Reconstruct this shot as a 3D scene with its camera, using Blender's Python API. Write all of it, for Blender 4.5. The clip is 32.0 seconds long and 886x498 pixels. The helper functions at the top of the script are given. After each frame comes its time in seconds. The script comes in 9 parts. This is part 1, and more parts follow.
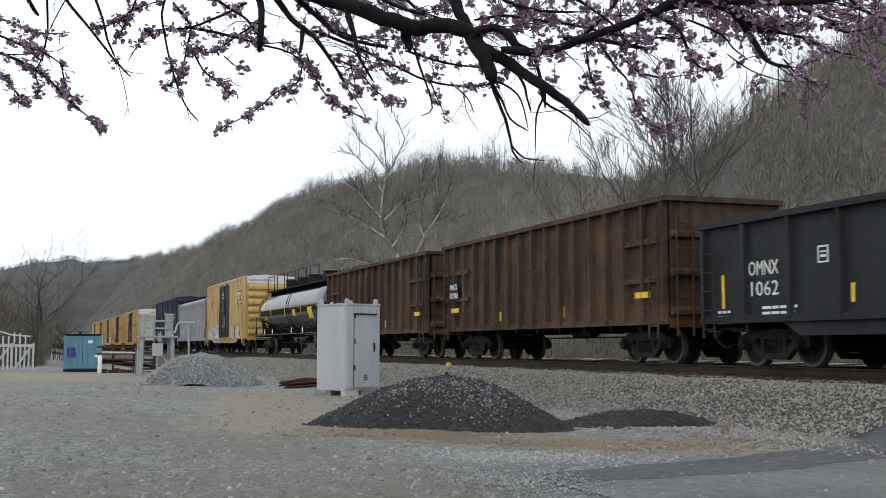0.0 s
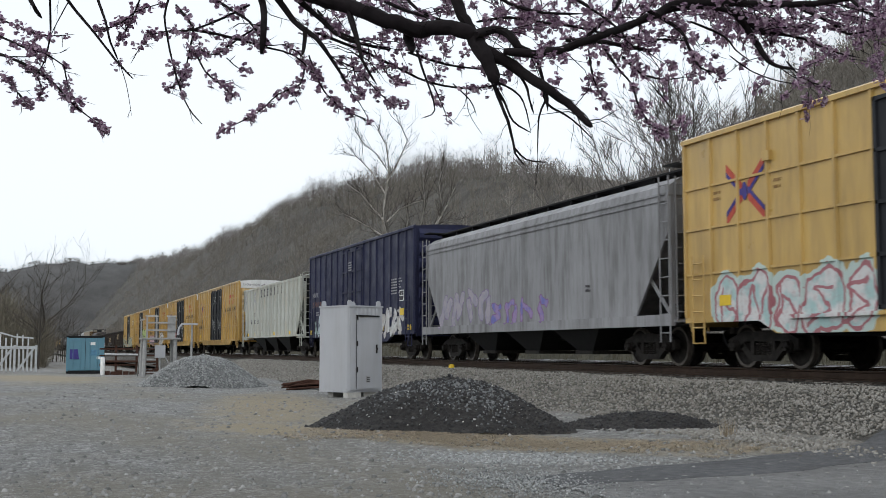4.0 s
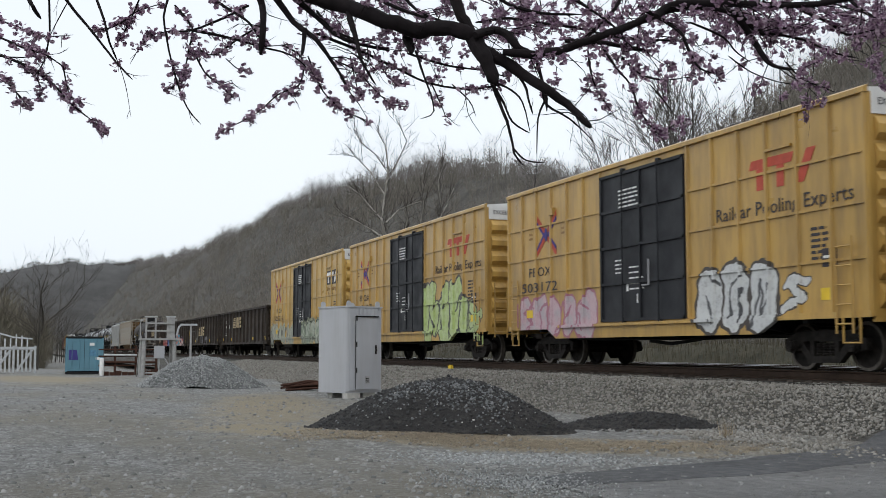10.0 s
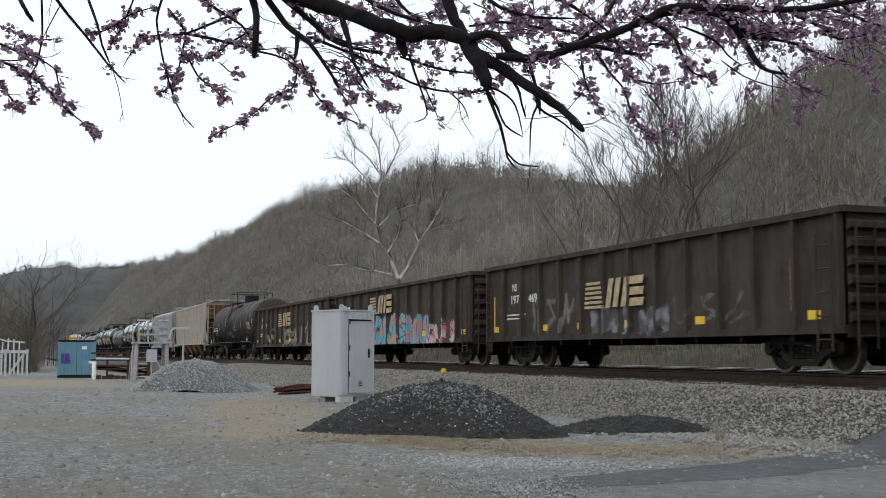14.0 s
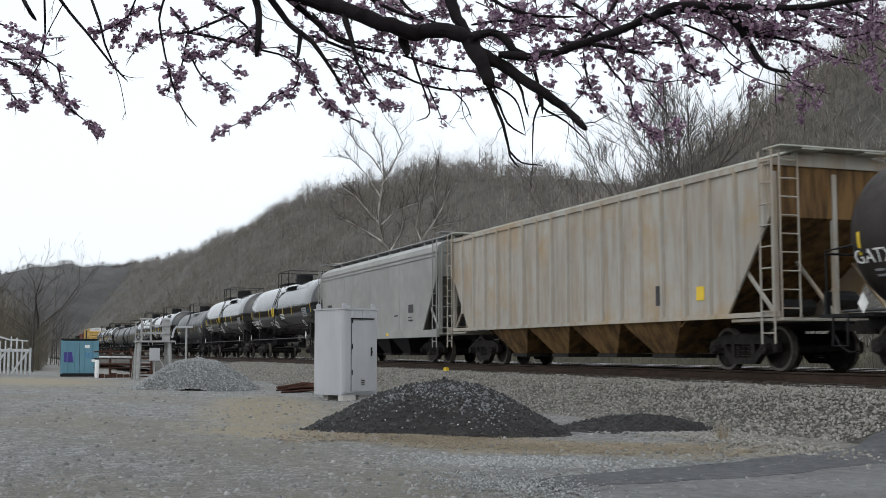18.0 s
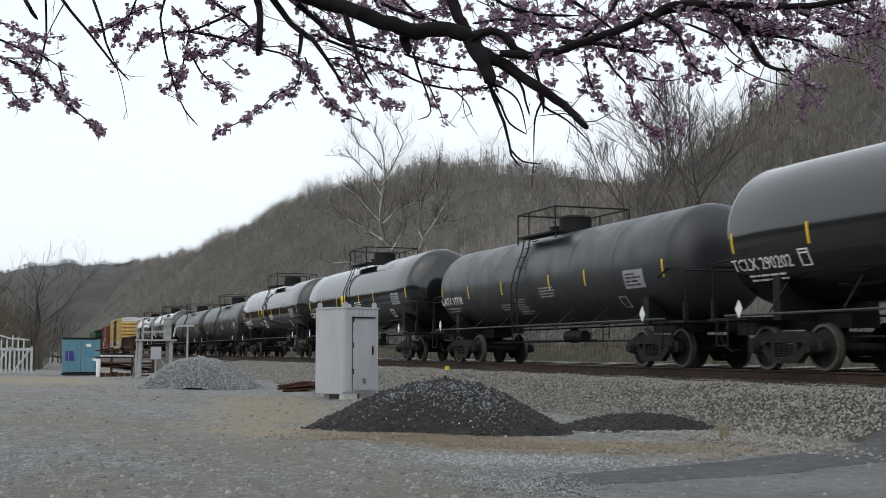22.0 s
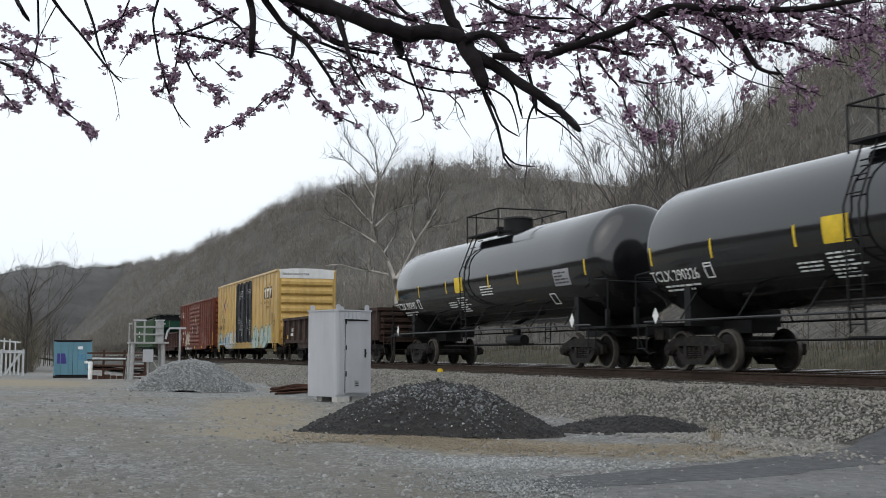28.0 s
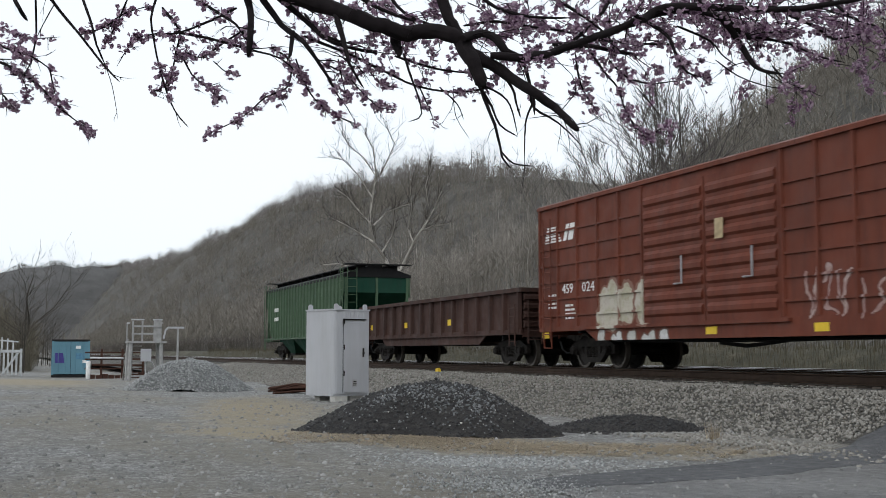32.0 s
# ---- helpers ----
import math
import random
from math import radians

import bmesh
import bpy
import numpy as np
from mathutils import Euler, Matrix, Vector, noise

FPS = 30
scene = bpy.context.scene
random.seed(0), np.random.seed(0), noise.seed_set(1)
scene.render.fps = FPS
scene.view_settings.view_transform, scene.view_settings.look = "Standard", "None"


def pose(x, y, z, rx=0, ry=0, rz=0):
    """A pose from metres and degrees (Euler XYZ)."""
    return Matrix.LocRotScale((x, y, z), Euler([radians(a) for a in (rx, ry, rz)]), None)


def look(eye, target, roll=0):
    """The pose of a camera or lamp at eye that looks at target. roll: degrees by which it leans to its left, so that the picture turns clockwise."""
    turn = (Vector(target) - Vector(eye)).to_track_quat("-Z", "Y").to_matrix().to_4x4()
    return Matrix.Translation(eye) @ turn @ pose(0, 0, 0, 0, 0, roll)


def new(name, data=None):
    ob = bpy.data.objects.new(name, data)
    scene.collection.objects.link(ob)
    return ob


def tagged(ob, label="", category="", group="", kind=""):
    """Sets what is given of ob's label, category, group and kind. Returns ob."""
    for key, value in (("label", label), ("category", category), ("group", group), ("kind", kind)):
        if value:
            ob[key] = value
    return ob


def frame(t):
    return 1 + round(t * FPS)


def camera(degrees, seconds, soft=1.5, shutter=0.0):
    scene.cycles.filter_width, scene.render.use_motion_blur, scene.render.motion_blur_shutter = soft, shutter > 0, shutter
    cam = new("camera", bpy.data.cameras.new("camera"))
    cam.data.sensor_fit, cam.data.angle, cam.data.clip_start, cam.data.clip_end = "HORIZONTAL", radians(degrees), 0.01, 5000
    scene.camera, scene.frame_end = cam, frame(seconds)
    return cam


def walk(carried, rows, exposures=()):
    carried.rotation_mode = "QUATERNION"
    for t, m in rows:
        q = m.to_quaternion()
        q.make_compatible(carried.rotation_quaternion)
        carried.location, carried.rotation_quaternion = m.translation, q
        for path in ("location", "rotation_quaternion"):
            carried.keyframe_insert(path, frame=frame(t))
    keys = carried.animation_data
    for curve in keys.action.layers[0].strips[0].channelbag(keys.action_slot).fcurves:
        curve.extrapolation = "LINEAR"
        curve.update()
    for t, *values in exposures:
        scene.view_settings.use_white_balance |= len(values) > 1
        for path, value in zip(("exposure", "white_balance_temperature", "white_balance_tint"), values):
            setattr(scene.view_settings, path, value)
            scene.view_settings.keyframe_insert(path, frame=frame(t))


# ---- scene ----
EYE = (0.0, 0.0, 1.2)
TURN, TILT, PX = 19.97, 4.96, 2053.0     # degrees of the axis off the track, degrees upwards, focal length


def held(dx, dy):
    """The camera's pose; dx, dy: how far it has swung right and up, in thousandths of a radian."""
    a, b = radians(TURN) + dx / 1000, radians(TILT) + dy / 1000
    way = Vector((-math.cos(a) * math.cos(b), math.sin(a) * math.cos(b), math.sin(b)))
    return look(EYE, Vector(EYE) + way * 10)


cam = camera(41.8, 32.0, soft=0.75, shutter=0.12)
walk(cam, [(t, held(dx, dy)) for t, dx, dy in (
    (0.0, 1.5, -2.2), (0.5, 0.7, -1.5), (1.0, 0.0, -1.4), (1.5, -0.2, -1.2), (2.0, -0.7, -0.7), (3.5, -0.7, -0.7),
    (5.5, -0.5, 0.0), (6.5, -0.2, 0.0), (7.0, 0.0, 0.0), (8.5, 0.0, -0.1), (9.5, 0.0, -0.1), (10.5, 0.1, 0.0),
    (10.7, 2.0, 0.8), (10.9, 7.0, 2.6), (11.0, 8.0, 2.9), (11.5, 8.9, 3.0), (12.0, 8.5, 3.0), (12.5, 7.5, 3.0),
    (13.0, 7.4, 3.0), (13.5, 6.7, 3.0), (14.0, 6.0, 3.0), (14.5, 5.8, 3.0), (16.5, 4.5, 2.3), (17.5, 3.8, 2.0),
    (18.5, 3.6, 1.5), (19.0, 3.0, 1.5), (21.5, 2.9, 1.4), (22.0, 2.7, 0.8), (22.2, 4.0, 1.5), (22.5, 7.4, 2.9),
    (23.0, 8.9, 3.0), (25.5, 9.0, 3.0), (27.5, 9.0, 3.0), (29.0, 9.0, 3.0), (30.0, 9.4, 3.0), (30.5, 10.4, 3.0),
    (31.0, 10.7, 2.9), (32.0, 10.7, 2.5))],
     [(t, -0.52 + e) for t, e in ((0.0, 0.13), (1.0, 0.14), (2.0, 0.08), (3.0, 0.03), (6.0, 0.0), (7.0, -0.10), (9.0, -0.07), (11.0, -0.04), (12.0, -0.07), (13.0, 0.0), (17.0, 0.08), (20.0, 0.0), (23.0, 0.0), (30.0, 0.03), (32.0, 0.03))])

# world: a bright, evenly overcast sky
SUN_EL, SUN_AZ = radians(48), radians(142)
world = bpy.data.worlds.new("overcast")
scene.world = world
world.use_nodes = True
wn, wl = world.node_tree.nodes, world.node_tree.links
sky = wn.new("ShaderNodeTexSky")
sky.sky_type, sky.sun_disc, sky.sun_elevation, sky.sun_rotation = "NISHITA", False, SUN_EL, SUN_AZ
sky.air_density, sky.dust_density, sky.ozone_density = 1.0, 4.0, 1.0
pale = wn.new("ShaderNodeHueSaturation")
pale.inputs["Saturation"].default_value = 0.3
wl.new(sky.outputs[0], pale.inputs["Color"])
veil = wn.new("ShaderNodeMixRGB")
veil.inputs["Fac"].default_value = 0.72
veil.inputs["Color2"].default_value = (11.3, 12.2, 13.1, 1)
wl.new(pale.outputs[0], veil.inputs["Color1"])
wl.new(veil.outputs[0], wn["Background"].inputs["Color"])
wn["Background"].inputs["Strength"].default_value = 0.15
sun = new("sun", bpy.data.lights.new("sun", "SUN"))
sun.data.energy, sun.data.angle, sun.data.color = 0.62, radians(70), (1.0, 0.97, 0.92)
sun.matrix_world = look((0, 0, 40), Vector((0, 0, 40)) - Vector((math.sin(SUN_AZ) * math.cos(SUN_EL), math.cos(SUN_AZ) * math.cos(SUN_EL), math.sin(SUN_EL))))


# ---- materials ----
def nodes(name):
    m = bpy.data.materials.new(name)
    m.use_nodes = True
    return m, m.node_tree.nodes, m.node_tree.links, m.node_tree.nodes["Principled BSDF"]


def noise_at(n, l, scale, detail=4.0, stretch=None, rough=0.55):
    tc = n.new("ShaderNodeTexCoord")
    src = tc.outputs["Object"]
    if stretch:
        mp = n.new("ShaderNodeMapping")
        mp.inputs["Scale"].default_value = stretch
        l.new(src, mp.inputs["Vector"])
        src = mp.outputs[0]
    t = n.new("ShaderNodeTexNoise")
    t.inputs["Scale"].default_value, t.inputs["Detail"].default_value, t.inputs["Roughness"].default_value = scale, detail, rough
    l.new(src, t.inputs["Vector"])
    return t.outputs["Fac"]


def ramp(n, l, fac, *stops):
    r = n.new("ShaderNodeValToRGB")
    e = r.color_ramp.elements
    while len(e) < len(stops):
        e.new(0.5)
    for el, (p, c) in zip(e, stops):
        el.position, el.color = p, (*c, 1) if len(c) == 3 else c
    l.new(fac, r.inputs["Fac"])
    return r.outputs["Color"]


def blend(n, l, fac, a, b, mode="MIX"):
    m = n.new("ShaderNodeMixRGB")
    m.blend_type = mode
    for sock, v in (("Fac", fac), ("Color1", a), ("Color2", b)):
        if isinstance(v, (int, float)):
            m.inputs[sock].default_value = v
        elif isinstance(v, tuple):
            m.inputs[sock].default_value = (*v, 1)
        else:
            l.new(v, m.inputs[sock])
    return m.outputs["Color"]


def bumped(n, l, p, height, strength=0.3, dist=0.01):
    b = n.new("ShaderNodeBump")
    b.inputs["Strength"].default_value, b.inputs["Distance"].default_value = strength, dist
    l.new(height, b.inputs["Height"])
    l.new(b.outputs[0], p.inputs["Normal"])


def paint(name, col, rough=0.45, grime=(0.05, 0.045, 0.04), dirt=0.5, rust=(0.16, 0.07, 0.035), rusty=0.2, metal=0.0, gloss=0.22, wavy=0.12, sharp=0.78, stain=None):
    """Weathered paint on steel: streaks of grime that run down, blotches of rust, a little waviness."""
    m, n, l, p = nodes(name)
    streak = ramp(n, l, noise_at(n, l, 2.2, 6, (1.6, 1.6, 0.22), 0.65), (0.42, (0, 0, 0)), (sharp, (dirt,) * 3))
    c = blend(n, l, streak, col, grime)
    big = ramp(n, l, noise_at(n, l, 0.45, 3), (0.35, (0.86,) * 3), (0.7, (1.08,) * 3))
    c = blend(n, l, 1.0, c, big, "MULTIPLY")
    if stain:
        c = blend(n, l, ramp(n, l, noise_at(n, l, 0.42, 5, (1, 1, 1.4), 0.6), (0.50, (0, 0, 0)), (0.68, (0.8,) * 3)), c, stain)
    spot = ramp(n, l, noise_at(n, l, 3.4, 8, None, 0.72), (0.72 - rusty * 0.35, (0, 0, 0)), (0.86 - rusty * 0.3, (1, 1, 1)))
    c = blend(n, l, spot, c, rust)
    l.new(c, p.inputs["Base Color"])
    r = ramp(n, l, noise_at(n, l, 1.7, 5), (0.3, (max(0.04, rough * 0.75),) * 3), (0.75, (min(1, rough * 1.4),) * 3))
    l.new(r, p.inputs["Roughness"])
    p.inputs["Metallic"].default_value = metal
    p.inputs["Specular IOR Level"].default_value = gloss
    bumped(n, l, p, noise_at(n, l, 1.1, 3), wavy, 0.02)
    return m


def plain(name, col, rough=0.6, metal=0.0, vary=0.25, scale=8.0, relief=0.15):
    m, n, l, p = nodes(name)
    f = noise_at(n, l, scale, 6)
    l.new(ramp(n, l, f, (0.3, tuple(c * (1 - vary) for c in col)), (0.72, tuple(min(1, c * (1 + vary)) for c in col))), p.inputs["Base Color"])
    p.inputs["Roughness"].default_value, p.inputs["Metallic"].default_value, p.inputs["Specular IOR Level"].default_value = rough, metal, 0.25
    bumped(n, l, p, f, relief, 0.008)
    return m


def island(name, cols, rough=0.9, scale=14.0):
    """Loose pieces: each takes its own tint."""
    m, n, l, p = nodes(name)
    g = n.new("ShaderNodeNewGeometry")
    k = len(cols) - 1
    c = ramp(n, l, g.outputs["Random Per Island"], *[(i / k, q) for i, q in enumerate(cols)])
    f = ramp(n, l, noise_at(n, l, scale, 5), (0.3, (0.75,) * 3), (0.75, (1.15,) * 3))
    l.new(blend(n, l, 1.0, c, f, "MULTIPLY"), p.inputs["Base Color"])
    p.inputs["Roughness"].default_value = rough
    return m


MAT_STEEL = plain("running_gear_steel", (0.021, 0.018, 0.016), 0.8, 0.0, 0.6, 7)
MAT_BLACK = plain("black_iron", (0.009, 0.009, 0.0095), 0.65, 0.0, 0.3, 6)
MAT_ROD = plain("dull_grey_rod", (0.05, 0.05, 0.052), 0.6, 0, 0.3, 6)
MAT_TREAD = plain("worn_wheel_rim", (0.13, 0.115, 0.10), 0.5, 0.4, 0.3, 10)
MAT_RAIL = plain("rusty_rail", (0.055, 0.036, 0.026), 0.7, 0.4, 0.3, 5)
MAT_RAILTOP = plain("polished_rail_head", (0.75, 0.75, 0.75), 0.3, 1.0, 0.1, 5)
MAT_TIE = plain("weathered_tie", (0.075, 0.062, 0.052), 0.9, 0, 0.35, 5, 0.5)
MAT_WHITE = plain("white_lettering", (0.78, 0.78, 0.76), 0.6, 0, 0.12, 5)
MAT_GREYLET = plain("faded_grey_lettering", (0.32, 0.32, 0.33), 0.6, 0, 0.15, 5)
MAT_DARKLET = plain("dark_lettering", (0.05, 0.045, 0.05), 0.6, 0, 0.2, 5)
MAT_YELLOW = plain("yellow_reflective_strip", (0.75, 0.52, 0.04), 0.5, 0, 0.12, 4)
MAT_RED = plain("faded_red_paint", (0.45, 0.08, 0.05), 0.6, 0, 0.2, 4)
PAINT_YEL = paint("railcar_yellow_paint", (0.50, 0.31, 0.083), 0.36, (0.22, 0.135, 0.055), 0.6, (0.20, 0.10, 0.045), 0.16, gloss=0.45, sharp=0.70)
PAINT_YEL2 = paint("pale_yellow_paint", (0.55, 0.36, 0.11), 0.36, (0.23, 0.15, 0.06), 0.45, (0.22, 0.11, 0.045), 0.12, gloss=0.45, sharp=0.70)
PAINT_DOOR = paint("dark_grey_door_paint", (0.024, 0.025, 0.029), 0.5, (0.02, 0.02, 0.02), 0.4, (0.10, 0.08, 0.07), 0.1)
PAINT_ROOF = paint("white_roof_coating", (0.72, 0.72, 0.71), 0.5, (0.3, 0.29, 0.27), 0.35, (0.3, 0.2, 0.12), 0.05)
PAINT_BROWN = paint("rusty_brown_paint", (0.078, 0.047, 0.031), 0.75, (0.028, 0.019, 0.014), 0.85, (0.19, 0.098, 0.045), 0.44, sharp=0.64, stain=(0.125, 0.068, 0.034))
PAINT_CHAR = paint("charcoal_paint", (0.058, 0.045, 0.036), 0.7, (0.022, 0.018, 0.015), 0.8, (0.105, 0.07, 0.05), 0.28, sharp=0.66, stain=(0.035, 0.032, 0.031))
PAINT_SLATE = paint("slate_black_paint", (0.022, 0.024, 0.027), 0.6, (0.018, 0.018, 0.019), 0.5, (0.07, 0.06, 0.055), 0.15)
PAINT_BLUE = paint("dark_blue_paint", (0.022, 0.025, 0.060), 0.55, (0.02, 0.018, 0.024), 0.5, (0.10, 0.05, 0.035), 0.2)
PAINT_LGREY = paint("light_grey_paint", (0.50, 0.52, 0.475), 0.6, (0.33, 0.29, 0.22), 0.6, (0.27, 0.16, 0.085), 0.2, sharp=0.68, stain=(0.47, 0.43, 0.34))
PAINT_DGREY = paint("dirty_grey_paint", (0.28, 0.28, 0.29), 0.6, (0.09, 0.085, 0.08), 0.85, (0.16, 0.10, 0.06), 0.18)
PAINT_TAN = paint("rust_streaked_cream_paint", (0.41, 0.39, 0.35), 0.6, (0.29, 0.20, 0.115), 0.6, (0.26, 0.14, 0.055), 0.24, sharp=0.68, stain=(0.38, 0.27, 0.15))
PAINT_RUSTBAY = paint("orange_rust_steel", (0.20, 0.115, 0.045), 0.8, (0.06, 0.036, 0.019), 0.9, (0.16, 0.068, 0.024), 0.35, sharp=0.6)
PAINT_GREY = paint("pale_grey_hopper_paint", (0.305, 0.305, 0.29), 0.5, (0.26, 0.25, 0.22), 0.4, (0.2, 0.13, 0.08), 0.06)
PAINT_TANK = paint("glossy_black_tank_paint", (0.007, 0.007, 0.008), 0.11, (0.011, 0.011, 0.011), 0.3, (0.016, 0.014, 0.013), 0.03, gloss=0.8, wavy=0.010)
PAINT_TANKD = paint("dull_black_tank_paint", (0.036, 0.029, 0.0255), 0.6, (0.019, 0.015, 0.0135), 0.5, (0.05, 0.038, 0.031), 0.2, gloss=0.22)
PAINT_TANKG = paint("faded_black_tank_paint", (0.027, 0.028, 0.031), 0.36, (0.016, 0.015, 0.015), 0.5, (0.04, 0.034, 0.03), 0.12, gloss=0.5)
PAINT_OXIDE = paint("red_oxide_paint", (0.152, 0.042, 0.024), 0.6, (0.055, 0.022, 0.016), 0.6, (0.09, 0.035, 0.02), 0.2)
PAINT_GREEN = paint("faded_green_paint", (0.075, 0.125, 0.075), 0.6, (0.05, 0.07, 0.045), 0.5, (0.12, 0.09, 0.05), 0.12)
MAT_DEEPGREEN = paint("deep_green", (0.010, 0.055, 0.034), 0.6, (0.015, 0.03, 0.022), 0.5, (0.05, 0.04, 0.03), 0.12)
PAINT_MAROON = paint("maroon_rust_paint", (0.066, 0.034, 0.027), 0.7, (0.035, 0.022, 0.019), 0.7, (0.15, 0.08, 0.05), 0.28, sharp=0.66)
PAINT_DARKRUST = paint("dark_rusted_paint", (0.058, 0.034, 0.026), 0.7, (0.02, 0.016, 0.015), 0.7, (0.13, 0.065, 0.038), 0.30, sharp=0.66)


# ---- mesh building ----
class Shape:
    """Collects vertices and faces of one mesh."""

    def __init__(self):
        self.v, self.f = [], []

    def add(self, vs, fs):
        k = len(self.v)
        self.v += [tuple(p) for p in vs]
        self.f += [tuple(k + i for i in q) for q in fs]
        return self

    def box(self, x0, x1, y0, y1, z0, z1):
        return self.add([(x, y, z) for x in (x0, x1) for y in (y0, y1) for z in (z0, z1)],
                        [(0, 1, 3, 2), (4, 6, 7, 5), (0, 4, 5, 1), (2, 3, 7, 6), (0, 2, 6, 4), (1, 5, 7, 3)])

    def slab(self, pts, axis, a, b):
        """A polygon drawn in the plane across an axis, thickened from a to b."""
        k = len(pts)
        put = {"x": lambda p, w: (w, p[0], p[1]), "y": lambda p, w: (p[0], w, p[1]), "z": lambda p, w: (p[0], p[1], w)}[axis]
        return self.add([put(p, a) for p in pts] + [put(p, b) for p in pts],
                        [tuple(range(k))[::-1], tuple(range(k, 2 * k))] + [(i, (i + 1) % k, k + (i + 1) % k, k + i) for i in range(k)])

    def tube(self, pts, radii, n=8, caps=True):
        pts = [Vector(p) for p in pts]
        if isinstance(radii, (int, float)):
            radii = [radii] * len(pts)
        k, a = len(self.v), None
        for i, p in enumerate(pts):
            d = (pts[min(i + 1, len(pts) - 1)] - pts[max(i - 1, 0)]).normalized()
            if a is None or (a - d * a.dot(d)).length < 0.2:
                a = d.cross(Vector((0, 0, 1)) if abs(d.z) < 0.9 else Vector((1, 0, 0)))
            a = (a - d * a.dot(d)).normalized()
            b = d.cross(a)
            for j in range(n):
                w = 2 * math.pi * j / n
                self.v.append(tuple(p + (a * math.cos(w) + b * math.sin(w)) * radii[i]))
        for i in range(len(pts) - 1):
            for j in range(n):
                self.f.append((k + i * n + j, k + i * n + (j + 1) % n, k + (i + 1) * n + (j + 1) % n, k + (i + 1) * n + j))
        if caps:
            self.f.append(tuple(k + j for j in range(n))[::-1])
            self.f.append(tuple(k + (len(pts) - 1) * n + j for j in range(n)))
        return self

    def mesh(self, name, mat, smooth=False):
        me = bpy.data.meshes.new(name)
        me.from_pydata(self.v, [], self.f)
        me.materials.append(mat)
        if smooth:
            me.polygons.foreach_set("use_smooth", [True] * len(me.polygons))
            me.set_sharp_from_angle(angle=radians(40))
        bm = bmesh.new()
        bm.from_mesh(me)
        bmesh.ops.recalc_face_normals(bm, faces=bm.faces)
        bm.to_mesh(me)
        bm.free()
        return me


def part(name, shape, mat, parent, label="", smooth=False, at=None):
    """Links a shape, or a ready mesh, as one mesh object under a thing or a part."""
    me = shape if isinstance(shape, bpy.types.Mesh) else shape.mesh(name, mat, smooth)
    ob = new(name, me)
    ob.parent = parent
    if at is not None:
        ob.matrix_basis = at
    return tagged(ob, label)


def thing(name, m, label, category, group=""):
    ob = new(name)
    ob.empty_display_size = 0.2
    ob.matrix_basis = m
    return tagged(ob, label, category, group)


def solid(name, shape, mat, label="", category="", kind="", group="", smooth=False):
    return tagged(new(name, shape.mesh(name, mat, smooth)), label, category, group, kind)


# ---- ground, tracks, hills ----
TRACK_Y, TRACK2_Y, RAIL_Z = 15.35, 19.6, 0.8


def smooth(a, b, x):
    t = np.clip((x - a) / (b - a), 0, 1)
    return t * t * (3 - 2 * t)


def heightfield(name, xs, ys, zfun, mat):
    X, Y = np.meshgrid(xs, ys, indexing="ij")
    Z = zfun(X, Y)
    nx, ny = len(xs), len(ys)
    idx = np.arange(nx * ny).reshape(nx, ny)
    q = np.stack([idx[:-1, :-1], idx[1:, :-1], idx[1:, 1:], idx[:-1, 1:]], -1).reshape(-1, 4)
    me = bpy.data.meshes.new(name)
    me.from_pydata(np.stack([X, Y, Z], -1).reshape(-1, 3).tolist(), [], q.tolist())
    me.materials.append(mat)
    me.polygons.foreach_set("use_smooth", [True] * len(me.polygons))
    return new(name, me)


